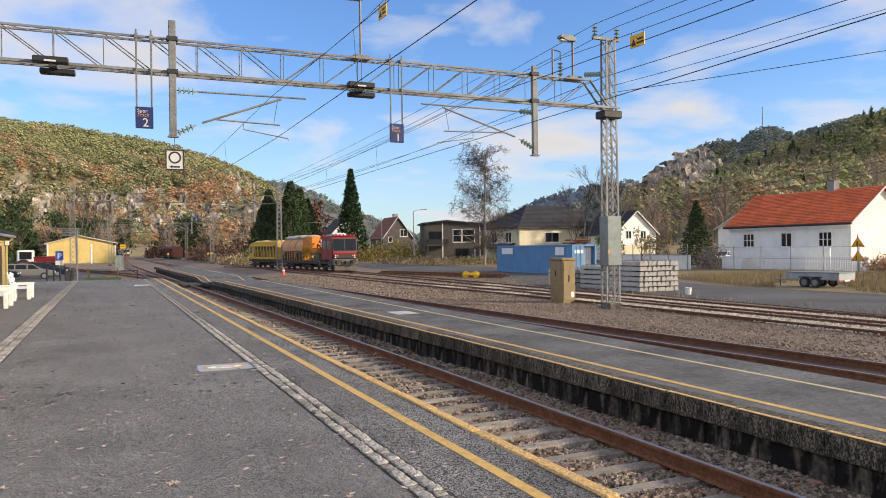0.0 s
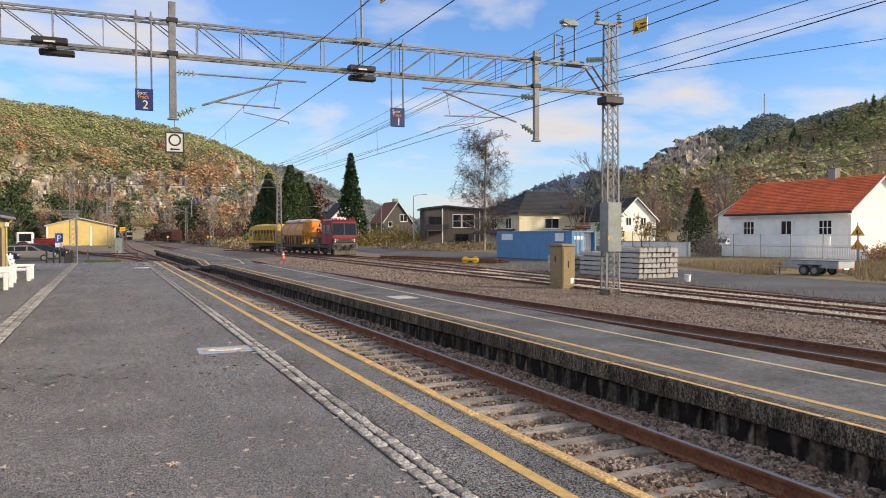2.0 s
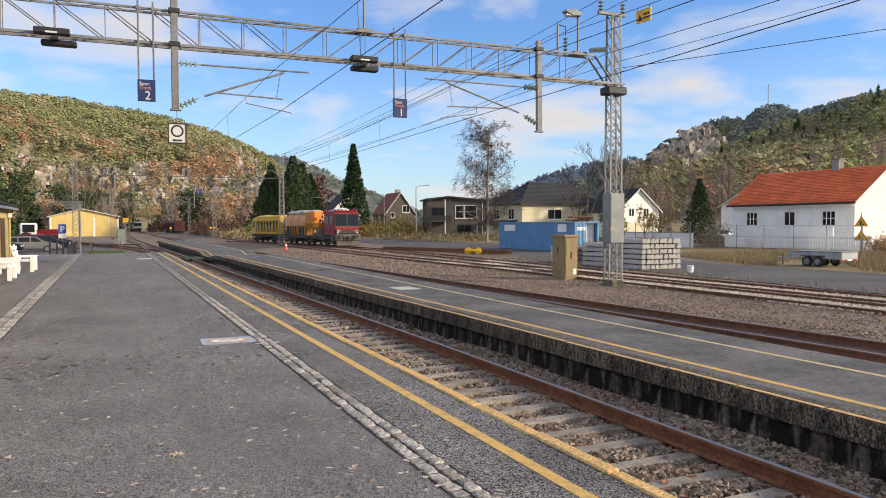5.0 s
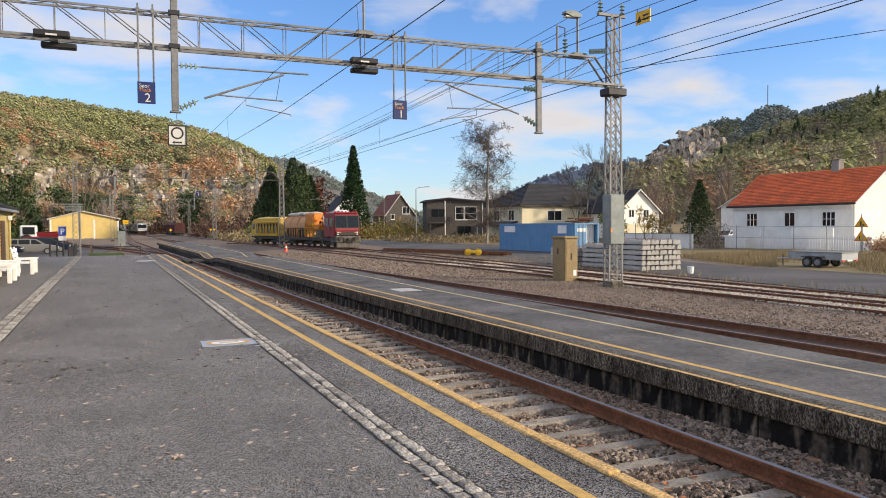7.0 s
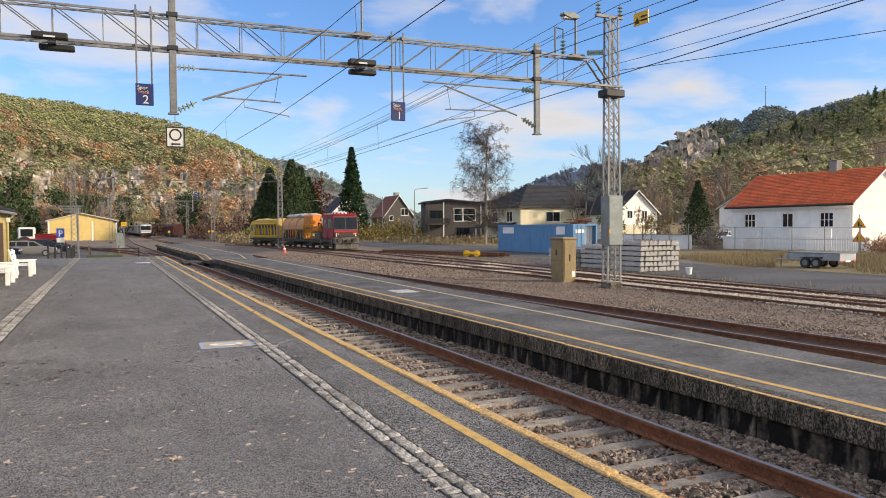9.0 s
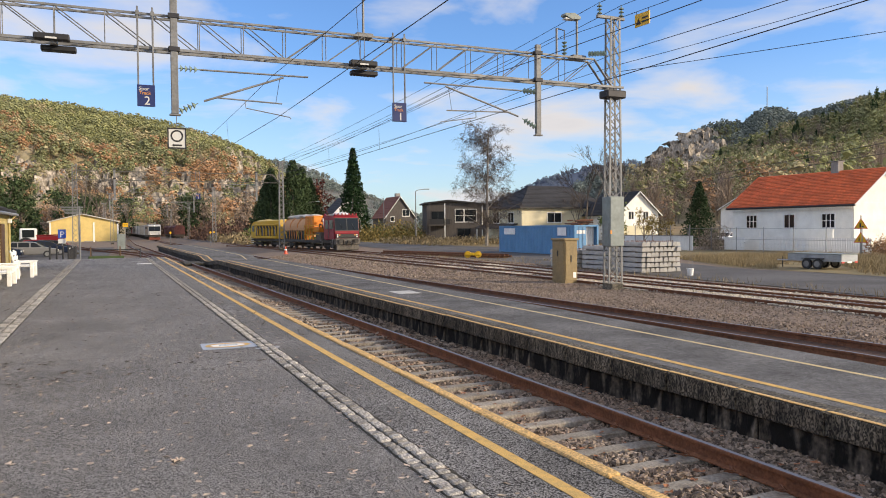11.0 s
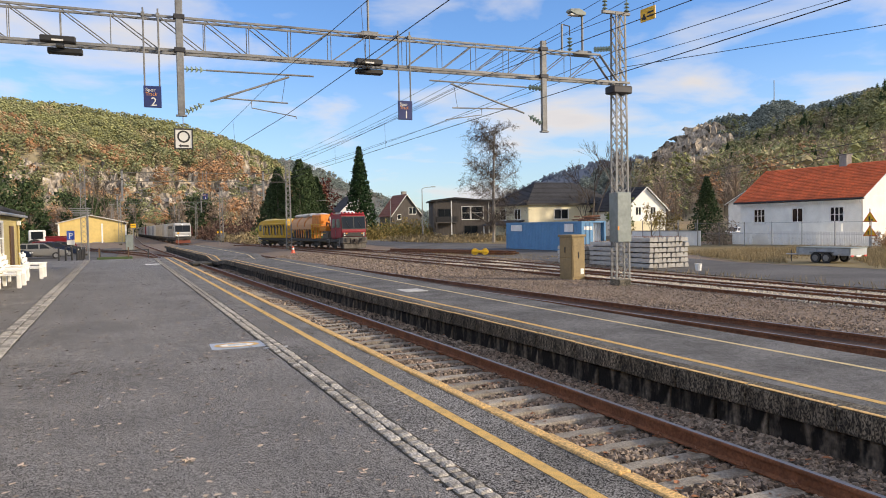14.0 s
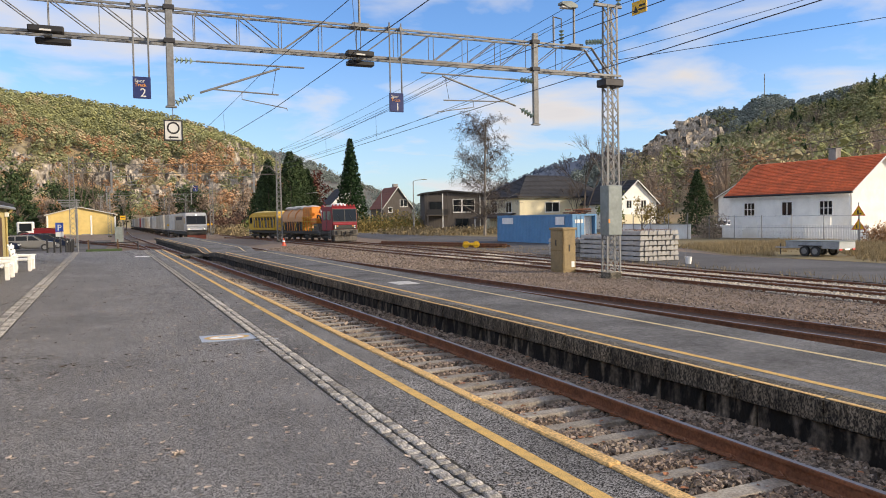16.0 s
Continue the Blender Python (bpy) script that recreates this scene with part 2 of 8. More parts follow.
STEEL = mat("galvanised steel", (0.21, 0.215, 0.22), 0.65, metal=0.3, grain=0.15, gscale=12, stain=0.25, sscale=1.2)
WIRE = mat("dark wire", (0.05, 0.05, 0.055), 0.6, metal=0.5)
BLACK = mat("black rubber and plastic", (0.02, 0.02, 0.022), 0.6, grain=0.2)
WHITE = mat("white paint", (0.84, 0.84, 0.82), 0.6, grain=0.06, gscale=15, stain=0.1, sscale=1)
GLASS = mat("dark window glass", (0.012, 0.015, 0.018), 0.12, spec=0.3)
STONE = mat("ballast stone", (0.215, 0.175, 0.145), 0.95, grain=0.3, gscale=40, per_island=0.8, stain=0.6, sscale=1.0, stain_color=(0.17, 0.10, 0.065))
GRAVEL = patches("yard gravel", [(0.14, 0.104, 0.08), (0.24, 0.183, 0.145), (0.18, 0.138, 0.106), (0.32, 0.265, 0.22)], 0.9, bump=0.8, bscale=14, detail=14, spread=(0.28, 0.72))

# Near-black base carries the wall's shade in its colour; pale blotches are stains.
WALL_BLOCK = mat("stained concrete wall in painted shade", (0.004, 0.0038, 0.0034), 0.95, grain=0.7, gscale=9, stain=1.0, sscale=2.3, stain_color=(0.15, 0.132, 0.11), bump=0.8, bscale=14, stretch=(1, 1.6, 0.8), per_object=0.5)
COPING = mat("streaked concrete coping", (0.105, 0.094, 0.076), 0.95, grain=0.7, gscale=14, speckle=(60, 0.7), stain=0.97, sscale=2.2, stain_color=(0.016, 0.015, 0.012), bump=0.6, bscale=30, stretch=(1, 1.5, 0.7), per_object=0.35)
JOINT = mat("dark dirt and gap shade", (0.045, 0.042, 0.035), 1.0, grain=0.4, gscale=60, bump=0.5)


# ---- ground, tracks and platforms ----
def bend(y):
    """Sideways drift of the first track along the line."""
    return -0.016 * max(0.0, y - 14) if y < 130 else -1.856 + 0.012 * (y - 130)


def track1(y):
    return 4.88 + bend(y)


def smooth(a, b, v):
    t = min(1.0, max(0.0, (v - a) / (b - a)))
    return t * t * (3 - 2 * t)


def track2(y):
    x = 11.25 + 0.85 * smooth(10, 70, y) - 1.9 * smooth(80, 230, y) - 0.01 * max(0.0, y - 250)
    return x if y < 380 else x - (min(y, 560) - 380) ** 2 * 7.0e-4 - max(0.0, y - 560) * 0.252


def rail2_z(y):
    return -0.33 - 0.0105 * min(52.0, max(0.0, y - 8)) - 0.13 * smooth(60, 113, y)


def ground_z(x, y):
    z = -0.86
    z1 = -0.96
    w1 = 1 - smooth(7.5, 8.5, x)
    w2 = smooth(9.2, 9.8, x) * (1 - smooth(13.2, 16.5, x))
    z = z + (z1 - z) * w1 * smooth(-3, 3, x)
    z = z + ((rail2_z(y) - 0.19) - z) * w2
    if x < -2:
        z = -0.90
    return z


def terrain():
    """One sheet of ground from the platform foot to the horizon."""
    xs = list(np.arange(-16, 60.01, 1.0))
    xs = [-4000, -1800, -800, -350, -160, -80, -40, -24] + xs + [75, 100, 150, 260, 500, 1000, 2000, 4000]
    ys = list(np.arange(-14, 130.01, 3.0))
    ys = [-4000, -1500, -500, -150, -60, -30] + ys + [150, 180, 220, 280, 360, 480, 700, 1200, 2200, 4500]
    vs = [(x, y, ground_z(x, y)) for y in ys for x in xs]
    n = len(xs)
    fs = [(j * n + i, j * n + i + 1, (j + 1) * n + i + 1, (j + 1) * n + i) for j in range(len(ys) - 1) for i in range(n - 1)]
    return raw("ground", vs, fs, GRAVEL, label="brown gravel and dirt ground of the railway yard", kind="structure", smooth=True)


terrain()

RAIL_PROFILE = [(-0.0625, 0), (0.0625, 0), (0.0625, 0.012), (0.012, 0.03), (0.010, 0.125), (0.036, 0.135), (0.036, 0.165), (0.028, 0.172), (-0.028, 0.172), (-0.036, 0.165), (-0.036, 0.135), (-0.010, 0.125), (-0.012, 0.03), (-0.0625, 0.012)]


def rail(name, line, y0, y1, step, parent):
    """line(y) gives x and the height of the running surface."""
    vs, fs, mi = [], [], []
    ys = list(np.arange(y0, y1 + 0.01, step))
    k = len(RAIL_PROFILE)
    for y in ys:
        x, z = line(y)
        vs += [(x + u, y, z - 0.172 + w) for u, w in RAIL_PROFILE]
    for j in range(len(ys) - 1):
        for i in range(k):
            a, b = j * k + i, j * k + (i + 1) % k
            fs.append((a, b, b + k, a + k)[::-1])
            mi.append(1 if i == 7 else 0)
    return raw(name, vs, fs, [RAIL_SIDE, RAIL_TOP], parent, mat_index=mi)


def track(label, centre, height, y0, y1, cant=0.0, step=4.0):
    t = thing("railway_track", label=label, category="track", kind="structure")
    rail("rail", lambda y: (centre(y) - 0.755, height(y)), y0, y1, step, t)
    rail("rail", lambda y: (centre(y) + 0.755, height(y) - cant), y0, y1, step, t)
    return t


T1 = track("rusty railway track with concrete sleepers beside the platform", track1, lambda y: -0.61, -8, 330, step=3.0)
DT = track("rusty track curving away to the depot", lambda y: track1(y) - 8.4 * smooth(64, 128, y), lambda y: -0.66, 64, 142)
T2 = track("main railway track with brown rails beyond the island platform", track2, rail2_z, -8, 720, cant=0.06)



def piece(name, mesh, parent, m, label=""):
    ob = new(name, mesh)
    ob.parent = parent
    ob.matrix_basis = m
    return tagged(ob, label=label)


def mesh_of(name, bm, *mats):
    me = bpy.data.meshes.new(name)
    bm.normal_update()
    bm.to_mesh(me)
    bm.free()
    for m in mats:
        me.materials.append(m)
    return me


def chipped(x0, y0, z0, x1, y1, z1, bevel, jit, seed):
    """A block with softened, slightly uneven edges."""
    bm = bmesh.new()
    rnd = random.Random(seed)
    for v in box(bm, x0, y0, z0, x1, y1, z1):
        v.co += Vector((rnd.uniform(-jit, jit), rnd.uniform(-jit, jit), rnd.uniform(-jit, jit)))
    bmesh.ops.bevel(bm, geom=list(bm.edges), offset=bevel, segments=1, affect="EDGES", clamp_overlap=True)
    return bm


def near_platform():
    p = thing("platform_main", label="grey asphalt station platform with fallen leaves", category="platform", kind="structure")
    bm = bmesh.new()
    prism(bm, [(-16, -0.95), (2.87, -0.95), (2.87, 0.0), (-16, 0.0)], -10, 48)
    vs = [bm.verts.new(c) for c in ((-16, 48, 0), (2.87, 48, 0), (2.87, 60, -0.76), (-16, 60, -0.84))]
    bm.faces.new(vs)
    part("surface", bm, ASPHALT, p)
    part("edge_strip", bx(2.105, -8, -0.01, 2.95, 48, 0.003), ASPHALT_EDGE, p, "coarse dark asphalt strip beside the edge")
    part("line", bx(2.55, -8, -0.01, 2.65, 48, 0.007), YELLOW, p, "bright yellow painted safety line")
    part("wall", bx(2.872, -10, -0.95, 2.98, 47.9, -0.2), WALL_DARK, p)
    part("mark", bx(1.2, 38.9, -0.01, 2.0, 39.5, 0.005), WHITE, p, "worn white painted mark on the asphalt")
    rnd = random.Random(2)
    variants = [mesh_of("coping_block", chipped(2.955, 0.004, -0.2, 3.072, 0.994, 0.018, 0.012, 0.006, 40 + k), YELLOW_WORN) for k in range(4)]
    for i in range(52):
        piece("coping_block", rnd.choice(variants), p, pose(rnd.uniform(-0.004, 0.004), -4 + i, rnd.uniform(-0.006, 0.004)))
    return p


PLAT = near_platform()


def sett_strip(x0, x1, rows, length, y0, y1, near, label):
    """A drain strip of granite setts let into the asphalt."""
    p = thing("sett_strip", label=label, category="paving strip", kind="structure")
    rnd = random.Random(int(x0 * 100))
    part("joint", bx(x0 - 0.012, y0, -0.02, x1 + 0.012, y1, 0.003), JOINT, p)
    w = (x1 - x0) / rows
    variants = [mesh_of("sett", chipped(0.006, 0.006, -0.03, w - 0.008, length - 0.008, 0.018, 0.012, 0.007, 7 + k), GRANITE) for k in range(6)]
    vs, fs = [], []
    for r in range(rows):
        y = y0 + rnd.uniform(0, 0.08)
        while y < y1 - length:
            if near[0] < y < near[1]:
                piece("sett", rnd.choice(variants), p, pose(x0 + r * w + rnd.uniform(-.004, .004), y, rnd.uniform(-0.007, 0.005), 0, 0, rnd.uniform(-3, 3)))
            else:
                me = rnd.choice(variants)
                k = len(vs)
                dx, dz = x0 + r * w, rnd.uniform(-0.005, 0.004)
                vs += [(v.co.x + dx, v.co.y + y, v.co.z + dz) for v in me.vertices]
                fs += [tuple(i + k for i in f.vertices) for f in me.polygons]
            y += length
    raw("setts_beyond", vs, fs, GRANITE, p, kind="stuff")
    return p


sett_strip(1.87, 2.09, 2, 0.115, 2.5, 47.5, (3.2, 17.5), "double row of grey granite setts in the asphalt")
sett_strip(-1.80, -1.46, 2, 0.17, 9, 47.5, (10, 26), "wide strip of pale granite setts in the asphalt")


def isl_left(y):
    return 6.69 + bend(y)


def isl_right(y):
    return 9.6 + (0.15 * smooth(10, 50, y) if y < 54 else 0.2)


def isl_z(y):
    return -0.28 - 0.26 * smooth(48, 53.5, y) + 0.24 * smooth(54.5, 58, y)


def island(y0, y1, label):
    p = thing("platform_island", label=label, category="platform", kind="structure")
    ys = list(np.arange(y0, y1 + 0.01, 1.0))

    def sheet(name, profile, material, lab="", m=None):
        vs, fs = [], []
        for y in ys:
            vs += profile(y)
        k = len(profile(ys[0]))
        for j in range(len(ys) - 1):
            for i in range(k - 1):
                fs.append((j * k + i, j * k + k + i, j * k + k + i + 1, j * k + i + 1))
        return raw(name, vs, fs, material, p, lab)

    sheet("surface", lambda y: [(isl_left(y) + 0.30, y, isl_z(y) - .3), (isl_left(y) + 0.30, y, isl_z(y)), (isl_right(y), y, isl_z(y)), (isl_right(y), y, -0.95)], ASPHALT_OLD)
    sheet("wall", lambda y: [(isl_left(y) + 0.20, y, -1.0), (isl_left(y) + 0.20, y, isl_z(y) - 0.1)], JOINT, "dark wall core under the coping")
    rw = random.Random(15)
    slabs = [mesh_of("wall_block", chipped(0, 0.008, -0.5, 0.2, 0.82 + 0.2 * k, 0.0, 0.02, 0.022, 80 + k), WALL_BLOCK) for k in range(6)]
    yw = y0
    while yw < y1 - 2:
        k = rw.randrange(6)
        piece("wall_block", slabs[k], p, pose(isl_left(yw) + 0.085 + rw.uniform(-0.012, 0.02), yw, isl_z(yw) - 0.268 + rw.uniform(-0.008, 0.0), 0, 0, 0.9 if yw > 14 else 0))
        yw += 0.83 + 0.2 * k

    def stripe(name, f, w, material, lab):
        sheet(name, lambda y: [(f(y) - w, y, isl_z(y) + 0.004), (f(y) + w, y, isl_z(y) + 0.004)], material, lab)

    stripe("line", lambda y: isl_left(y) + 0.57, 0.055, YELLOW, "yellow painted safety line")
    stripe("line", lambda y: isl_right(y) - 0.80, 0.045, YELLOW_PALE, "pale cream painted line")
    rnd = random.Random(5)
    variants = [mesh_of("coping_block", chipped(0, 0.006, -0.26, 0.32, 1.195, 0.0, 0.014, 0.009, 60 + k), COPING) for k in range(5)]
    stripes = mesh_of("edge_paint", bx(0.012, 0.03, -0.001, 0.075, 1.17, 0.005), YELLOW_WORN)
    y = y0
    while y < y1 - 1.1:
        tilt = math.degrees(math.atan2(isl_z(y + 1.2) - isl_z(y), 1.2))
        m = pose(isl_left(y), y, isl_z(y) + rnd.uniform(0.0, 0.008), tilt, 0, 0.9 if y > 14 else 0)
        b = piece("coping_block", rnd.choice(variants), p, m)
        piece("edge_paint", stripes, b, pose(0, 0, 0.006))
        y += 1.2
    return p


YELLOW_PALE = mat("pale line paint", (0.62, 0.50, 0.28), 0.85, grain=0.3, gscale=120, stain=0.4, sscale=7, stain_color=(0.25, 0.22, 0.16))
island(-9, 99, "low island platform with weathered concrete coping blocks")
PLATE = mat("faded white paint", (0.48, 0.48, 0.47), 0.8, grain=0.2, gscale=30, stain=0.3, sscale=3)
pl = thing("platform_plate", 8.05, 20.9, -0.275, -0.8, "pale grey square plate painted on the island asphalt", "floor marking", kind="structure")
part("plate", bx(-0.34, -0.5, -0.01, 0.34, 0.5, 0.004), PLATE, pl)
cr = thing("crossing_deck", label="dark boarded foot crossing between the platforms", category="crossing", kind="structure")
for k, (xa, xb) in enumerate(((3.0, 3.55), (3.68, 4.95), (5.1, 6.35))):
    for j in range(8):
        part("board", bx(xa - .55, 52.2 + j * 0.44, -0.8, xb - .55, 52.6 + j * 0.44, -0.605), JOINT, cr)


# ---- ballast, sleepers ----
def stones(name, x0, x1, y0, y1, zf, count, size, material, label, parent=None, seed=1, where=None):
    """Loose broken stones as one mass."""
    rng = np.random.default_rng(seed)
    base = np.array([(x, y, z) for z in (-1, 1) for y in (-1, 1) for x in (-1, 1)], float) * 0.5
    fq = np.array([(0, 2, 3, 1), (4, 5, 7, 6), (0, 1, 5, 4), (2, 6, 7, 3), (0, 4, 6, 2), (1, 3, 7, 5)])
    xs, ys = rng.uniform(x0, x1, count), rng.uniform(y0, y1, count)
    if where is not None:
        keep = np.array([where(a, b) for a, b in zip(xs, ys)])
        xs, ys = xs[keep], ys[keep]
    n = len(xs)
    zs = np.array([zf(a, b) for a, b in zip(xs, ys)])
    s = size * rng.uniform(0.55, 1.35, (n, 1, 1)) * rng.uniform(0.6, 1.2, (n, 1, 3))
    v = (base[None] + rng.uniform(-0.2, 0.2, (n, 8, 3))) * s
    a = rng.uniform(0, 6.28, (n, 3))
    for i, j, k in ((0, 1, 2), (1, 2, 0), (2, 0, 1)):
        c, d = np.cos(a[:, k])[:, None], np.sin(a[:, k])[:, None]
        p, q = v[:, :, i].copy(), v[:, :, j].copy()
        v[:, :, i], v[:, :, j] = c * p - d * q, d * p + c * q
    v += np.stack([xs, ys, zs + size * rng.uniform(-0.1, 0.4, n)], 1)[:, None, :]
    f = (np.arange(n)[:, None, None] * 8 + fq[None]).reshape(-1, 4)
    return raw(name, v.reshape(-1, 3).tolist(), f.tolist(), material, parent, label, "stuff")


def sleepers(t, centre, top, y0, y1, pitch, material, count_parts=400, clips=False, length=2.5):
    rnd = random.Random(int(y0 * 7 + pitch * 100))
    variants = []
    for k in range(3):
        bm = bmesh.new()
        prism(bm, [(-0.13, -0.2), (0.13, -0.2), (0.10, 0.0), (-0.10, 0.0)], -length / 2, length / 2, axis="x")
        for v in bm.verts:
            if abs(v.co.x) < 0.1:
                v.co.z -= 0.03
            v.co += Vector((rnd.uniform(-.01, .01), rnd.uniform(-.008, .008), rnd.uniform(-.006, .006)))
        bmesh.ops.bevel(bm, geom=list(bm.edges), offset=0.012, segments=1, affect="EDGES")
        variants.append(mesh_of("sleeper", bm, material))
    cbm = bmesh.new()
    pts = [Vector((0.06 + 0.05 * math.cos(a), 0.05 * math.sin(2 * a), 0.05 + 0.025 * math.sin(a))) for a in np.linspace(0, 2 * math.pi, 9)]
    for a, b in zip(pts[:-1], pts[1:]):
        rod(cbm, a, b, 0.009, 4)
    clip = mesh_of("rail_clip", cbm, RAIL_SIDE)
    y, i = y0, 0
    while y < y1:
        s = piece("sleeper", rnd.choice(variants), t, pose(centre(y) + rnd.uniform(-.02, .02), y, top(y) + rnd.uniform(-.006, .006), 0, 0, rnd.uniform(-.8, .8)))
        if clips and i < 26:
            for side in (-1, 1):
                for io in (-1, 1):
                    piece("rail_clip", clip, s, pose(side * 0.755 + io * 0.07, 0, 0, 0, 0, 0 if io > 0 else 180))
        y += pitch
        i += 1


RUST_BED = mat("rust stained ballast", (0.085, 0.045, 0.03), 0.95, grain=0.5, gscale=25, stain=0.3, sscale=2, bump=0.8)
PALE_BED = patches("pale siding ballast", [(0.20, 0.165, 0.13), (0.44, 0.40, 0.35), (0.32, 0.27, 0.225), (0.56, 0.52, 0.47)], 9, bump=1.0, bscale=16)
SLEEPER_OLD = mat("weathered timber sleeper", (0.10, 0.085, 0.07), 0.95, grain=0.35, gscale=18, per_object=0.3, bump=0.5, stretch=(1, 6, 6))
sleepers(T1, track1, lambda y: -0.785, 4.87 - 0.61 * 4, 62, 0.61, SLEEPER, clips=True)
sleepers(T2, track2, lambda y: rail2_z(y) - 0.2, 4, 70, 0.62, SLEEPER_OLD)
raw("track_bed", [v for y in range(-8, 132, 4) for v in ((track2(y) - 0.7, y, rail2_z(y) - 0.185), (track2(y) + 0.7, y, rail2_z(y) - 0.185))], [(2 * k, 2 * k + 1, 2 * k + 3, 2 * k + 2) for k in range(34)], RUST_BED, label="rust stained ballast between the rails", kind="structure")
LIGHT_STONE = mat("pale crushed stone", (0.60, 0.53, 0.43), 0.95, grain=0.3, gscale=40, per_island=0.4)
BROWN_STONE = mat("brown crushed stone", (0.235, 0.185, 0.152), 0.95, grain=0.3, gscale=30, per_island=0.5, stain=0.5, sscale=0.8, stain_color=(0.15, 0.10, 0.075))
bed = lambda x, y: -0.83 + 0.03 * math.sin(3 * x + y) - (0.03 if abs((y - 4.87) / 0.61 - round((y - 4.87) / 0.61)) < 0.24 and abs(x - track1(y)) < 1.25 else 0.0) - 0.05 * smooth(5.75, 6.6, x - bend(y))
def clear_of_sleeper(x, y):
    k = (y - 4.87) / 0.61
    return not (abs(k - round(k)) < 0.21 and abs(x - track1(y)) < 1.15 and math.sin(37 * x + 11 * y) < 0.93)


# Added dark sheet: its colour deepens the shade in gaps between stones.
raw("track_bed", [(3.0, -8, -0.945), (6.9, -8, -0.945), (6.9, 16, -0.945), (3.0, 16, -0.945)], [(0, 1, 2, 3)], JOINT, label="dark sheet under the ballast stones for shaded gaps", kind="structure")
stones("track_ballast", 3.1, 6.85, 2.6, 14, bed, 60000, 0.042, STONE, "brown and grey crushed stone ballast between sleepers", seed=3, where=clear_of_sleeper)
stones("track_ballast", 3.0, 6.75, 14, 48, bed, 26000, 0.058, STONE, "brown and grey crushed stone ballast beside the platform", seed=4, where=clear_of_sleeper)
stones("yard_stones", 12.2, 19.5, 7, 34, lambda x, y: ground_z(x, y) + 0.0, 16000, 0.036, BROWN_STONE, "reddish brown coarse gravel beside the tracks", seed=5)


stones("yard_stones", 12.6, 26, 32, 72, lambda x, y: ground_z(x, y), 12000, 0.07, BROWN_STONE, "brown coarse gravel in the yard between the tracks", seed=9)


def siding1(y):
    return 19.75 - 0.75 * smooth(25, 60, y)


def siding2(y):
    return 22.15 + 1.15 * smooth(20, 65, y) - 0.0035 * max(0.0, y - 70) ** 2


raw("siding_bed", [v for y in range(-6, 62, 4) for v in ((siding1(y) - 0.5, y, -0.852), (siding1(y) + 2.9 + 0.3 * math.sin(y), y, -0.852))], [(2 * k, 2 * k + 1, 2 * k + 3, 2 * k + 2) for k in range(16)], PALE_BED, label="pale crushed stone bed of the sidings", kind="structure")
S1 = track("rusty siding track half buried in gravel", siding1, lambda y: -0.73, -6, 140)
S2 = track("rusty siding track leading under the maintenance train", siding2, lambda y: -0.73, -6, 115)
sleepers(S1, siding1, lambda y: -0.93, 6, 60, 0.65, SLEEPER_OLD)
sleepers(S2, siding2, lambda y: -0.93, 6, 90, 0.65, SLEEPER_OLD)
stones("siding_ballast", 18.6, 24.6, 8, 45, lambda x, y: -0.84, 62000, 0.042, LIGHT_STONE, "pale crushed stone along the siding tracks", seed=6, where=lambda x, y: -0.75 + 0.25 * math.sin(y * 0.7) < x - siding1(y) < 2.9 + 0.5 * math.sin(y * 0.5) and (y < 27 or math.sin(y * 0.9 + x) > 0.1) or abs(x - siding2(y)) < 0.65 and y > 18)


def yard_road():
    vs, fs = [], []
    ys = list(np.arange(-10, 60, 2.0)) + list(np.arange(60, 150, 5.0))
    for y in ys:
        a = 24.2 + 0.06 * max(0, y - 17) + 0.06 * max(0, y - 60) + 0.1 * math.sin(y * 0.9)
        b = 33.2 + 0.25 * max(0, y - 34) - 0.25 * max(0, y - 75) - 0.05 * max(0, y - 85) + 0.25 * math.sin(y * 0.55)
        b = max(b, a + 6)
        vs += [(a, y, -0.83), (b, y, -0.83)]
    for j in range(len(ys) - 1):
        fs.append((2 * j, 2 * j + 1, 2 * j + 3, 2 * j + 2))
    return raw("road", vs, fs, ROAD, label="dark worn asphalt yard road beside the sidings", kind="structure")


yard_road()
cp = raw("car_park", [(-30, 58, -0.87), (-0.5, 58, -0.83), (0.6, 118, -0.83), (-30, 118, -0.87)], [(0, 1, 2, 3)], ROAD, label="dark asphalt car park beyond the platform end", kind="structure")


# ---- overhead line structures ----
DARK_POLE = mat("tarred wooden pole", (0.09, 0.07, 0.055), 0.9, grain=0.3, gscale=10)
INSUL = mat("green glass insulator", (0.20, 0.27, 0.22), 0.25, spec=0.7)
NAVY = mat("navy sign enamel", (0.016, 0.028, 0.12), 0.4, grain=0.05)
SIGN_WHITE = mat("sign white", (0.62, 0.62, 0.60), 0.5)
SIGN_YELLOW = mat("sign yellow", (0.75, 0.42, 0.02), 0.5)
SIGN_ORANGE = mat("sign orange text", (0.75, 0.30, 0.05), 0.5)
SIGN_RED = mat("sign red", (0.6, 0.03, 0.02), 0.5)
GREYBOX = mat("grey painted cabinet", (0.215, 0.25, 0.245), 0.6, metal=0.1, grain=0.1, gscale=8, stain=0.15, sscale=1.5)


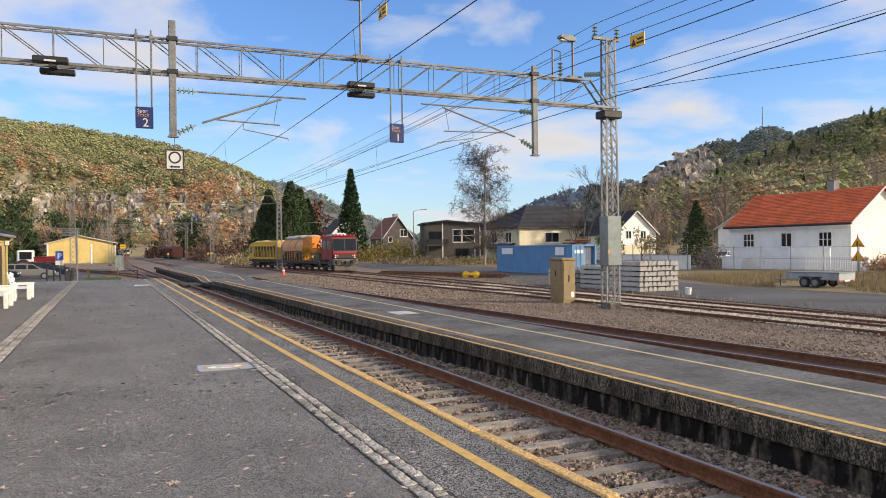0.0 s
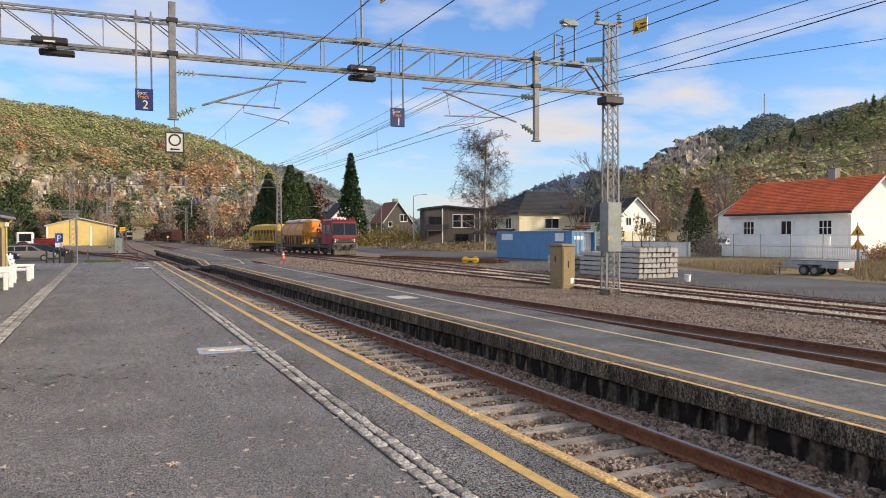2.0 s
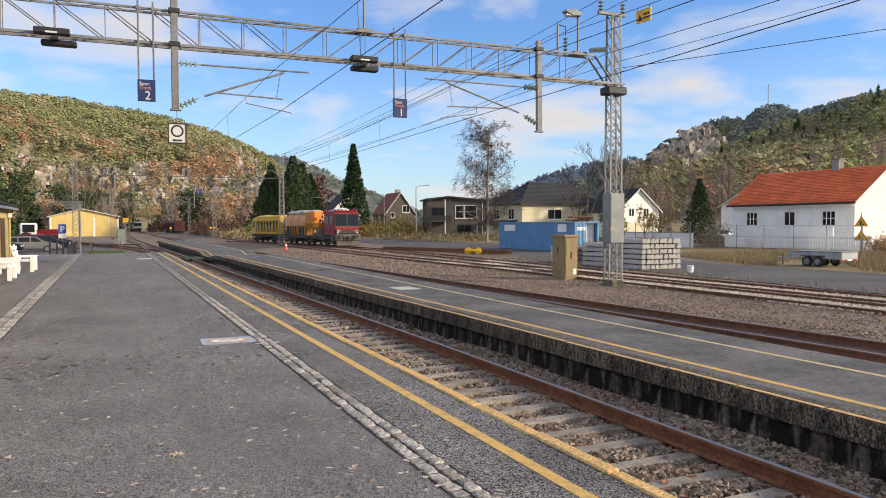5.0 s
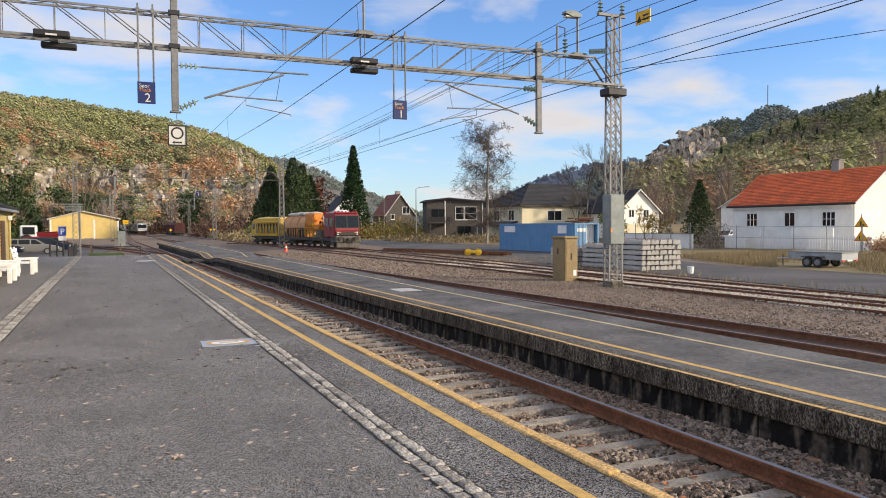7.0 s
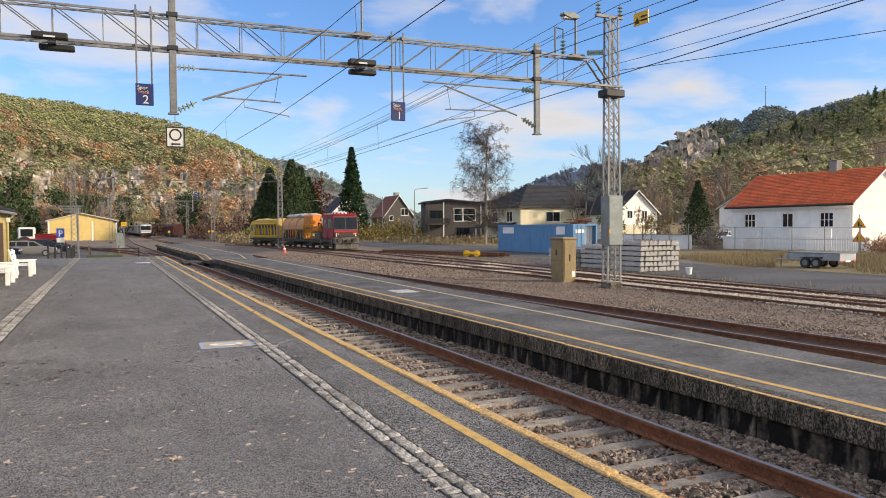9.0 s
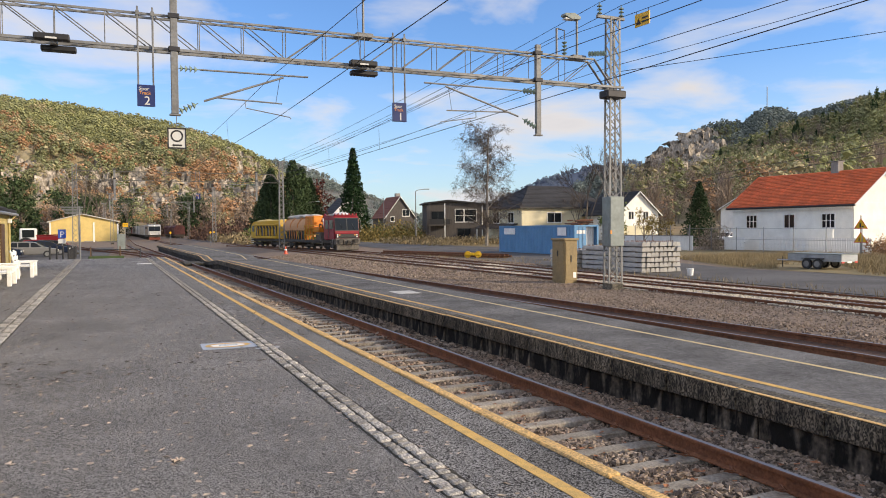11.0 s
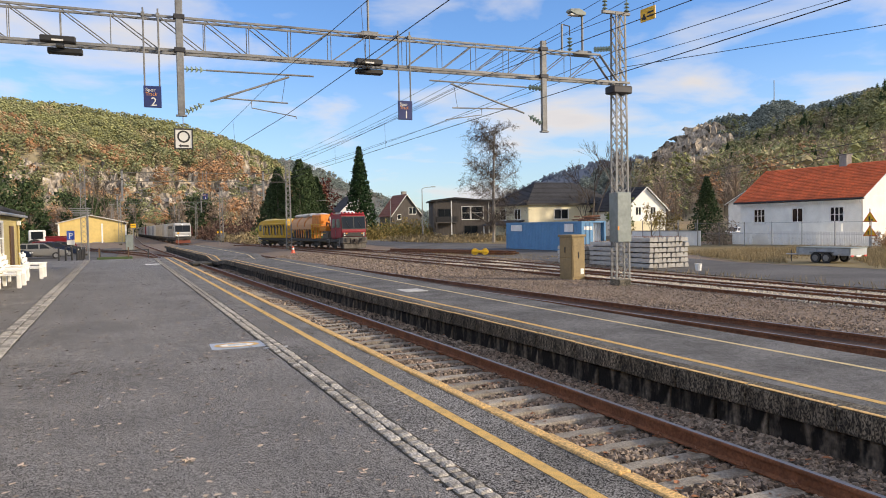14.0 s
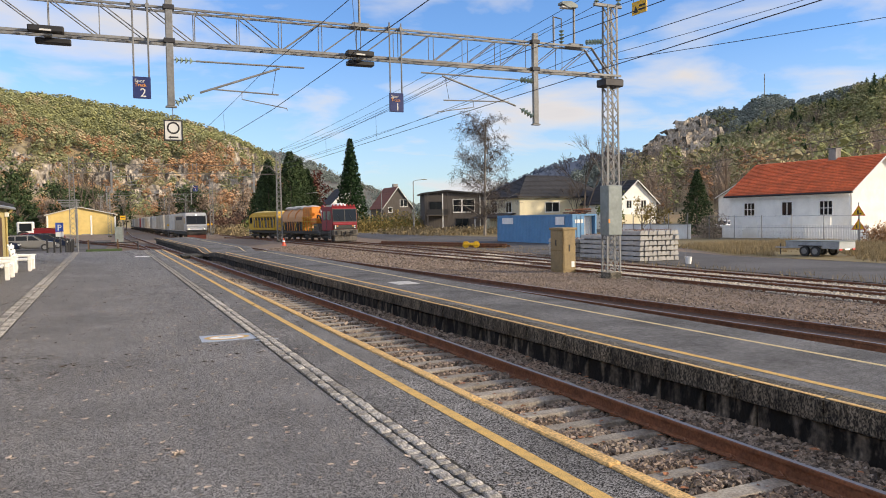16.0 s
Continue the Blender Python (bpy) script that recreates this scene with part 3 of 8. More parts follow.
def text_part(body, size, m, material, parent, name="lettering", align="CENTER"):
    cu = bpy.data.curves.new(name, "FONT")
    cu.body, cu.size, cu.align_x, cu.extrude = body, size, align, 0.002
    tmp = bpy.data.objects.new(name, cu)
    scene.collection.objects.link(tmp)
    bpy.context.view_layer.update()
    me = bpy.data.meshes.new_from_object(tmp.evaluated_get(bpy.context.evaluated_depsgraph_get()))
    bpy.data.objects.remove(tmp)
    me.materials.clear()
    me.materials.append(material)
    ob = new(name, me)
    ob.parent = parent
    ob.matrix_basis = m
    return ob


OLD_STEEL = mat("dull weathered steel", (0.13, 0.125, 0.115), 0.75, metal=0.3, grain=0.2, gscale=10)


def gantry(gy, x0, x1, z0, z1, detail, label, left_mast_base, right_base=-0.85):
    metal = STEEL if detail else OLD_STEEL
    th = 0.8 if detail else 0.5
    g = thing("catenary_gantry", 0, gy, 0, 0, label, "catenary gantry", group="catenary gantries")
    d = 0.22
    end = x1 - 1.05
    for sy in (-d, d):
        bm = bmesh.new()
        box(bm, x0, sy - 0.05 * th, z0 - 0.05 * th, x1 + 0.35, sy + 0.05 * th, z0 + 0.05 * th)
        part("lower_chord", bm, metal, g)
        bm = bmesh.new()
        box(bm, x0, sy - 0.04 * th, z1 - 0.04 * th, end, sy + 0.04 * th, z1 + 0.04 * th)
        part("upper_chord", bm, metal, g)
        part("end_strut", tube([(end, sy, z1), (x1 - 0.25, sy, z0 + 0.05)], 0.05, 4), metal, g)
    n = int((end - x0) / 1.28)
    w = (end - x0) / n
    up = mesh_of("upright", tube([(0, 0, z0), (0, 0, z1)], 0.018 * th, 4), metal)
    dia = mesh_of("diagonal", tube([(0, 0, z1), (w, 0, z0)], 0.022 * th, 4), metal)
    dia2 = mesh_of("diagonal", tube([(0, 0, z0), (w, 0, z1)], 0.022 * th, 4), metal)
    lace = mesh_of("lacing_bar", tube([(0, -d, 0), (w / 2, d, 0), (w, -d, 0)], 0.016 * th, 4), metal)
    for i in range(n):
        x = x0 + i * w
        for sy in (-d, d):
            piece("upright", up, g, pose(x, sy, 0))
            piece("diagonal", dia if (x < (x0 + x1) / 2) else dia2, g, pose(x, sy, 0))
        piece("lacing_bar", lace, g, pose(x, 0, z0))
        if detail:
            piece("lacing_bar", lace, g, pose(x, 0, z1))
    return g


def lattice_mast(x, y, base, top, wb, wt, label, cabinet=True, crossarm=True):
    m = thing("catenary_mast", x, y, base, 0, label, "catenary mast", group="catenary masts")
    h = top - base
    foot = 0.25
    part("foundation", chipped(-wb * .45, -0.3, -0.3, wb * .45, 0.3, foot, 0.03, 0.02, 5), CONCRETE, m, "chipped concrete foundation block")

    def half(z):
        return (wb + (wt - wb) * (z - foot) / (h - foot)) / 2
    for s in (-1, 1):
        bm = bmesh.new()
        for sy in (-1, 1):
            a, b = s * half(foot), s * half(h)
            vs = []
            for z, c in ((foot, a), (h, b)):
                vs += [bm.verts.new((c - 0.035, sy * 0.17 - 0.02, z)), bm.verts.new((c + 0.035, sy * 0.17 - 0.02, z)), bm.verts.new((c + 0.035, sy * 0.17 + 0.02, z)), bm.verts.new((c - 0.035, sy * 0.17 + 0.02, z))]
            for i in range(4):
                bm.faces.new((vs[i], vs[(i + 1) % 4], vs[4 + (i + 1) % 4], vs[4 + i]))
            bm.faces.new(vs[4:])
        part("leg", bm, STEEL, m)
    n = max(4, int(h / 0.52))
    for sy in (-0.17, 0.17):
        bm = bmesh.new()
        for i in range(n):
            za, zb = foot + (h - foot) * i / n, foot + (h - foot) * (i + 1) / n
            rod(bm, (-half(za), sy, za), (half(zb), sy, zb), 0.02, 4)
            rod(bm, (half(za), sy, za), (-half(zb), sy, zb), 0.02, 4)
        part("lattice", bm, STEEL, m)
    for s in (-1, 1):
        bm = bmesh.new()
        for i in range(n):
            za, zb = foot + (h - foot) * i / n, foot + (h - foot) * (i + 1) / n
            rod(bm, (s * half(za), -0.17, za), (s * half(zb), 0.17, zb), 0.018, 4)
        part("lattice", bm, STEEL, m)
    if crossarm:
        part("crossarm", bx(-0.75, -0.06, h - 0.05, 0.55, 0.06, h + 0.07, 0.01), STEEL, m)
        for s in (-0.62, 0.42):
            ins = insulator(0.5)
            piece("insulator", ins, m, pose(s, 0, h + 0.07))
    return m


_ins = {}


def insulator(length):
    if length not in _ins:
        bm = bmesh.new()
        rod(bm, (0, 0, 0), (0, 0, length), 0.018, 6)
        n = max(3, int(length / 0.13))
        for i in range(n):
            z = 0.05 + i * (length - 0.08) / n
            rod(bm, (0, 0, z), (0, 0, z + 0.07), 0.11, 10, 0.04)
        _ins[length] = mesh_of("insulator", bm, INSUL)
    return _ins[length]


GY, ZL, ZU = 24.45, 7.11, 8.11
G1 = gantry(GY, -9.3, 18.3, ZL, ZU, True, "galvanised steel lattice gantry spanning the tracks", 0)
M1 = lattice_mast(18.3, GY, -0.86, 9.85, 0.62, 0.40, "galvanised lattice mast with a grey cabinet at its foot")
part("cabinet", bx(-0.32, -0.28, 1.72, 0.34, 0.28, 3.68, 0.02), GREYBOX, M1, "tall grey sheet metal switch cabinet")
part("collar", bx(-0.45, -0.3, 7.55, 0.45, 0.3, 7.85, 0.04), WIRE, M1, "dark bolted steel collar")
part("warning_plate", bx(-0.33, -0.285, 2.2, -0.25, -0.281, 2.35), SIGN_ORANGE, M1)
lattice_mast(-9.0, GY, -0.1, 8.3, 0.62, 0.45, "galvanised lattice mast on the platform", crossarm=False)


def drop_post(x, gy, ztop, zbot):
    """A hanging post clamped to the gantry, which holds the wire arms."""
    x = x * (gy - 0.3) / gy
    ztop, zbot = 1.65 + (ztop - 1.65) * (gy - 0.3) / gy, 1.65 + (zbot - 1.65) * (gy - 0.3) / gy
    p = thing("drop_post", x, gy - 0.3, 0, 0, "grey steel post hanging from the gantry", "catenary post", group="drop posts")
    part("tube", bx(-0.105, -0.07, zbot, 0.105, 0.07, ztop, 0.015), STEEL, p)
    for z in (ZL, ZU):
        part("clamp", bx(-0.16, -0.1, z - 0.07, 0.16, 0.12, z + 0.07, 0.01), WIRE, p)
    part("foot_plate", bx(-0.16, -0.09, zbot - 0.05, 0.16, 0.09, zbot, 0.01), STEEL, p)
    return p


def cantilever(x, gy, side, wire_x, zc):
    """The arm that carries messenger and contact wire; side gives the way it points."""
    x = x * (gy - 0.3) / gy
    c = thing("cantilever_arm", x, gy - 0.3, 0, 0, "grey tubular catenary arm with ribbed insulators", "catenary arm", group="catenary arms")
    z_hi, z_lo = zc + 1.35, zc - 0.02
    reach = abs(wire_x - x)
    s = side
    part("top_tube", tube([(s * 0.75, 0, z_hi), (s * (reach + 1.0), 0, z_hi + 0.02)], 0.032, 6), STEEL, c)
    part("strut", tube([(s * 0.85, 0, z_lo + 0.42), (s * (reach + 0.2), 0, z_hi - 0.05)], 0.036, 6), STEEL, c)
    part("steady_tube", tube([(s * 1.15, 0, z_lo + 0.55), (s * (reach + 0.15), 0, z_lo + 0.48)], 0.026, 6), STEEL, c)
    part("registration_arm", tube([(s * (reach - 1.0), 0, z_lo + 0.5), (s * (reach - 1.0), 0, z_lo + 0.28), (s * (reach + 0.4), 0, z_lo + 0.06), (s * (reach + 0.42), 0, z_lo)], 0.016, 5), STEEL, c)
    ins = insulator(0.62)
    piece("insulator", ins, c, pose(s * 0.12, 0, z_hi, 0, s * 90, 0))
    d = math.degrees(math.atan2(0.75, 0.42))
    piece("insulator", ins, c, pose(s * 0.12, 0, z_lo + 0.06, 0, s * 63, 0))
    part("hanger_wire", tube([(s * (reach + 0.1), 0, z_hi), (s * (reach - 0.05), 0, z_lo + 0.5)], 0.008, 4), WIRE, c)
    return c


drop_post(1.92, GY, 8.75, 5.2)
drop_post(14.87, GY, 8.5, 5.13)
C1Z, C2Z = 5.2, 5.32
cantilever(1.92, GY, 1, 5.0, C1Z)
cantilever(14.87, GY, -1, 11.1, C2Z)


def track_sign(x, gy, z, num, label, top=8.11):
    s = thing("track_sign", x * gy / GY, gy, 0, 0, label, "platform sign", group="track number signs")
    for dx in (-0.21, 0.21):
        part("hanger", tube([(dx, 0, z + 0.3), (dx, 0, top + 0.19)], 0.028, 5), STEEL, s)
        part("clamp", bx(dx - 0.05, -0.03, top - 0.06, dx + 0.05, 0.12, top + 0.06), STEEL, s)
    part("panel", bx(-0.25, -0.04, z - 0.32, 0.25, 0.04, z + 0.32, 0.008), NAVY, s)
    face = pose(0, -0.043, 0, 90, 0, 0)
    text_part("Spor", 0.15, pose(-0.20, -0.043, z + 0.15, 90, 0, 0), SIGN_WHITE, s, align="LEFT")
    text_part("Track", 0.14, pose(-0.20, -0.043, z + 0.03, 90, 0, 0), SIGN_ORANGE, s, align="LEFT")
    text_part(num, 0.36, pose(0.03, -0.043, z - 0.27, 90, 0, 0), SIGN_WHITE, s)
    return s


track_sign(1.10, GY - 0.30, 5.66, "2", "navy blue hanging sign with white track number two")
track_sign(9.28, GY - 0.30, 5.61, "1", "navy blue hanging sign with white track number one")


def marker_sign():
    s = thing("marker_sign", 1.93, GY - 0.35, 0, 0, "white square signal board with a black ring and arrow", "signal sign")
    z = 4.42
    part("hanger", tube([(0, 0, z + 0.28), (0, 0, 5.2)], 0.012, 4), STEEL, s)
    part("panel", bx(-0.255, -0.012, z - 0.30, 0.255, 0.012, z + 0.30), SIGN_WHITE, s)
    for a in ((-0.27, z - 0.315, 0.27, z - 0.275), (-0.27, z + 0.275, 0.27, z + 0.315), (-0.27, z - 0.28, -0.235, z + 0.28), (0.235, z - 0.28, 0.27, z + 0.28)):
        part("rim", bx(a[0], -0.025, a[1], a[2], 0.02, a[3]), BLACK, s)
    bm = bmesh.new()
    k = 24
    ring = [[bm.verts.new((r * math.cos(2 * math.pi * i / k), yy, z + 0.07 + r * math.sin(2 * math.pi * i / k))) for i in range(k)] for yy, r in ((-0.016, 0.185), (-0.016, 0.135))]
    for i in range(k):
        bm.faces.new((ring[0][i], ring[0][(i + 1) % k], ring[1][(i + 1) % k], ring[1][i]))
    part("ring", bm, BLACK, s)
    bm = bmesh.new()
    prism(bm, [(-0.15, z - 0.21), (-0.08, z - 0.26), (-0.08, z - 0.235), (0.14, z - 0.235), (0.14, z - 0.185), (-0.08, z - 0.185), (-0.08, z - 0.16)], -0.018, -0.013)
    part("arrow", bm, BLACK, s)


marker_sign()


def floodlight(x):
    f = thing("gantry_floodlight", x, GY - 0.1, 7.03, 0, "black twin floodlight box under the gantry", "floodlight", group="gantry floodlights")
    part("housing", bx(-0.5, -0.45, 0.02, 0.42, -0.15, 0.2, 0.03), BLACK, f)
    part("housing", bx(-0.35, 0.0, -0.2, 0.58, 0.3, -0.04, 0.03), BLACK, f)
    part("bracket", bx(-0.1, -0.3, -0.05, 0.1, 0.3, 0.1), STEEL, f)
    part("lamp_window", bx(-0.2, -0.46, 0.04, 0.1, -0.45, 0.09), SIGN_WHITE, f)


floodlight(-1.35)
floodlight(7.9)


def gantry_lamp(x, ztop):
    l = thing("gantry_lamp", x, GY, 0, 0, "grey area lamp on a pole above the gantry", "lamp", group="gantry lamps")
    part("pole", tube([(0, 0, ZU), (0, 0, ztop)], 0.045, 6), STEEL, l)
    part("base_bracket", bx(-0.3, -0.2, ZU - 0.02, 0.3, 0.2, ZU + 0.12, 0.02), STEEL, l)
    bm = bmesh.new()
    prism(bm, [(0.08, 0.0), (-0.30, -0.02), (-0.62, 0.10), (-0.60, 0.18), (-0.2, 0.22), (0.08, 0.10)], -0.16, 0.16)
    bmesh.ops.transform(bm, matrix=Matrix.Translation((0, 0, ztop)), verts=bm.verts)
    part("head", bm, GREYBOX, l, "flat grey lamp head")
    part("lens", bx(-0.58, -0.12, ztop - 0.03, -0.2, 0.12, ztop + 0.02), SIGN_WHITE, l)


gantry_lamp(16.62, 9.6)
gantry_lamp(8.0, 10.15)
isw = thing("line_isolator", 15.7, GY, 0, 0, "grey line isolator with a short post on the gantry", "isolator")
part("post", tube([(0, 0, ZU), (0, 0, 9.2)], 0.04, 6), STEEL, isw)
part("arm", tube([(0, 0, 9.2), (0.35, 0, 9.15), (0.35, 0, 8.8)], 0.025, 5), WIRE, isw)
piece("insulator", insulator(0.62), isw, pose(0.35, 0, 8.75, 180, 0, 0))
tail = thing("strain_insulator", 16.95, GY - 0.3, 8.27, 0, "row of green grey strain insulators on the gantry end", "insulator")
piece("insulator", insulator(0.86), tail, pose(0, 0, 0, 0, 83, 0))

# far gantries down the line
G2 = gantry(87.0, -3.2, 18.3, 6.95, 7.9, False, "distant galvanised lattice gantry across the tracks", 0)
lattice_mast(18.3, 87.0, -0.86, 9.4, 0.6, 0.4, "galvanised lattice mast beside the maintenance train")
lattice_mast(-3.2, 87.0, -0.9, 8.6, 0.6, 0.4, "galvanised lattice mast beside the car park", crossarm=False)
gantry(148.0, 0.5, 18.5, 6.9, 7.8, False, "far lattice gantry across the line", 0)
lattice_mast(18.3, 148.0, -0.86, 9.6, 0.7, 0.45, "far galvanised lattice mast")
lattice_mast(0.5, 148.0, -0.86, 8.2, 0.6, 0.4, "far galvanised lattice mast")
gantry(205.0, -1.0, 19.0, 6.9, 7.8, False, "far lattice gantry near the hillside", 0)
lattice_mast(19.0, 205.0, -0.86, 8.3, 0.6, 0.4, "far galvanised lattice mast")
lattice_mast(-1.0, 205.0, -0.86, 8.3, 0.6, 0.4, "far galvanised lattice mast")
gantry(265.0, -2.0, 19.0, 6.9, 7.8, False, "far lattice gantry near the hillside", 0)
lattice_mast(19.0, 265.0, -0.86, 8.3, 0.6, 0.4, "far galvanised lattice mast")
lattice_mast(-2.0, 265.0, -0.86, 8.3, 0.6, 0.4, "far galvanised lattice mast")


# ---- wires ----
def wire(pts, r, label, name="overhead_wire", sag=0.0, steps=10):
    out = []
    for a, b in zip(pts[:-1], pts[1:]):
        a, b = Vector(a), Vector(b)
        for i in range(steps):
            t = i / steps
            p = a.lerp(b, t)
            p.z -= sag * 4 * t * (1 - t)
            out.append(p)
    out.append(Vector(pts[-1]))
    return tagged(part(name, tube(out, r, 4), WIRE, None, label), category="wire", group="overhead wires")


def catenary(centre, zc, zm, stag):
    ys = (-38, GY - 0.3, 87, 148, 205, 265)
    cpts = [(centre(y) + stag * (-1) ** i, y, zc) for i, y in enumerate(ys)]
    mpts = [(centre(y) + stag * 0.6 * (-1) ** i, y, zm) for i, y in enumerate(ys)]
    wire(cpts, 0.011, "dark copper contact wire over the track")
    wire(mpts, 0.011, "dark messenger wire sagging over the track", sag=0.5)
    dr = []
    for k in range(len(ys) - 2):
        n = 7
        for i in range(1, n):
            t = i / n
            c = Vector(cpts[k]).lerp(Vector(cpts[k + 1]), t)
            m = Vector(mpts[k]).lerp(Vector(mpts[k + 1]), t)
            m.z -= 0.5 * 4 * t * (1 - t)
            dr.append((c, m))
    bm = bmesh.new()
    for c, m in dr:
        rod(bm, c, m, 0.006, 4)
    tagged(part("dropper_wires", bm, WIRE, None, "thin droppers between messenger and contact wire", "stuff"))


catenary(track1, C1Z, C1Z + 1.35, -0.25)
catenary(track2, C2Z, C2Z + 1.35, -0.15)
FEED = [((17.68, GY, 10.4), (18.0, 87, 9.6)), ((18.72, GY, 10.4), (18.7, 87, 9.6))]
for a, b in FEED:
    wire([(a[0], -40, a[2] + 0.3), a, b], 0.013, "dark feeder wire along the mast tops", sag=0.7)
wire([(17.9, -40, 8.6), (18.1, GY, 8.35), (18.1, 87, 8.0)], 0.013, "dark feeder wire fixed to the mast", sag=0.5)
wire([(28.6, 8.1, 10.95), (18.4, GY, 8.0), (16.9, 87, 7.6)], 0.011, "dark earth wire leading to the mast", sag=0.15)
wire([(39.4, 5.1, 10.4), (18.45, GY, 7.75)], 0.013, "dark stay wire leading to the mast", sag=0.15)
wire([(15.7, GY, 8.9), (13.6, 87, 7.6)], 0.011, "dark cable from the gantry isolator", sag=0.6)
wire([(12.6, GY, 7.9), (11.5, 87, 7.0)], 0.009, "dark jumper wire behind the gantry", sag=0.5)
wire([(15.7, GY, 8.75), (18.6, -10, 9.6)], 0.011, "dark cable from the gantry isolator", sag=0.3)


def wire_tag(x, y, z, rz):
    t = thing("wire_tag", x, y, z, rz, "yellow warning plate hanging on a wire", "warning sign", group="wire warning plates")
    part("plate", bx(-0.33, -0.015, -0.42, 0.33, 0.015, 0.0), SIGN_YELLOW, t)
    bm = bmesh.new()
    prism(bm, [(-0.27, -0.36), (-0.05, -0.36), (-0.16, -0.14)], -0.02, -0.016)
    part("triangle", bm, BLACK, t)
    for k in range(2):
        part("text_bar", bx(0.0, -0.02, -0.2 - 0.12 * k, 0.27, -0.016, -0.14 - 0.12 * k), BLACK, t)
    for dx in (-0.27, 0.27):
        part("hook", tube([(dx, 0, 0), (dx, 0, 0.1)], 0.012, 4), BLACK, t)


UP = thing("utility_pole", 66.5, 89.5, -0.9, 0, "plain wooden utility pole behind the lattice mast", "utility pole")
part("pole", tube([(0, 0, 0), (0, 0, 8.4)], 0.13, 8), DARK_POLE, UP)
part("crossarm", bx(-0.8, -0.06, 7.7, 0.8, 0.06, 7.85), DARK_POLE, UP)
wire([(66.3, 89.5, 7.0), (45.0, 32.0, 6.8), (33.0, -2.0, 6.7)], 0.02, "black power line across the hillside", sag=0.25)
wire([(67.0, 89.5, 6.6), (46.0, 32.5, 6.25), (34.0, -2.0, 6.2)], 0.02, "black power line across the hillside", sag=0.25)
wire_tag(16.083, 19.9, 8.63, -85)
wire([(8.0, GY, 9.35), (6.5, -30, 10.0)], 0.011, "dark cable from the gantry lamp", sag=0.2)
wire_tag(7.932, 22.0, 9.245, -88)
track_sign(9.08 * GY / 87, 86.7, 5.3, "1", "navy blue hanging sign with white track number one", top=7.9)
for gy in (87.0, 148.0, 205.0):
    drop_post(track1(gy) - 3.1, gy, 8.2, 4.9)
    cantilever(track1(gy) - 3.1, gy, 1, track1(gy), C1Z)
    drop_post(track2(gy) + 3.4, gy, 8.2, 4.9)
    cantilever(track2(gy) + 3.4, gy, -1, track2(gy), C2Z)


# ---- buildings ----
WHITE_BOARD = mat("white weatherboard", (0.86, 0.85, 0.80), 0.7, grain=0.05, gscale=12, stain=0.08, sscale=0.8)
CREAM = mat("cream render", (0.70, 0.64, 0.46), 0.8, grain=0.06, gscale=10, stain=0.08, sscale=0.6)
RED_TILE = mat("red clay roof tile", (0.64, 0.13, 0.042), 0.75, grain=0.2, gscale=5, stain=0.2, sscale=0.7, per_object=0.12)
BLACK_TILE = mat("black roof tile", (0.03, 0.031, 0.037), 0.85, grain=0.2, gscale=8, stain=0.2, sscale=0.6, per_object=0.12)
BROWN_TILE = mat("brown roof tile", (0.17, 0.06, 0.04), 0.8, grain=0.2, gscale=6, per_object=0.12)
DARK_WOOD = mat("dark stained cladding", (0.085, 0.075, 0.07), 0.85, grain=0.25, gscale=9, stretch=(6, 6, 0.6), stain=0.2, sscale=0.8)
PLINTH = mat("grey plinth concrete", (0.28, 0.27, 0.26), 0.9, grain=0.15, gscale=10, stain=0.25, sscale=0.8)
BUILDING_YELLOW = mat("yellow painted boards", (0.72, 0.54, 0.21), 0.75, grain=0.06, gscale=10, stain=0.1, sscale=0.6)
PALE_YELLOW = mat("pale yellow weatherboard", (0.50, 0.40, 0.17), 0.75, grain=0.08, gscale=12, stain=0.1)
PALE_SHEET = mat("pale metal roof sheet", (0.62, 0.60, 0.56), 0.6, metal=0.1, grain=0.1, stain=0.15)
ZINC = mat("grey metal roof sheet", (0.33, 0.34, 0.35), 0.5, metal=0.4, grain=0.1, stain=0.2)
BLUE_CURTAIN = mat("white blind", (0.6, 0.6, 0.58), 0.8)


def window(parent, m, w, h, cols=2, rows=1, frame_mat=None):
    """A window set 2 cm proud of its wall; the wall's face is the local plane y = 0, outside is -y."""
    fm = frame_mat or WHITE
    win = thing("window")
    win.parent = parent
    win.matrix_basis = m
    t = 0.09
    bm = bmesh.new()
    for a in ((-w / 2 - t, -t, w / 2 + t, 0), (-w / 2 - t, h, w / 2 + t, h + t), (-w / 2 - t, 0, -w / 2, h), (w / 2, 0, w / 2 + t, h)):
        box(bm, a[0], -0.06, a[1], a[2], 0.02, a[3])
    for i in range(1, cols):
        x = -w / 2 + w * i / cols
        box(bm, x - 0.035, -0.045, 0, x + 0.035, 0.0, h)
    for j in range(1, rows):
        z = h * j / rows
        box(bm, -w / 2, -0.04, z - 0.025, w / 2, 0.0, z + 0.025)
    part("window_frame", bm, fm, win)
    for i in range(cols):
        for j in range(rows):
            part("pane", bx(-w / 2 + w * i / cols + 0.03, -0.012, h * j / rows + 0.02, -w / 2 + w * (i + 1) / cols - 0.03, 0.015, h * (j + 1) / rows - 0.02), GLASS, win)
    part("window_sill", bx(-w / 2 - 0.12, -0.11, -t - 0.05, w / 2 + 0.12, 0.0, -t), fm, win)
    return win


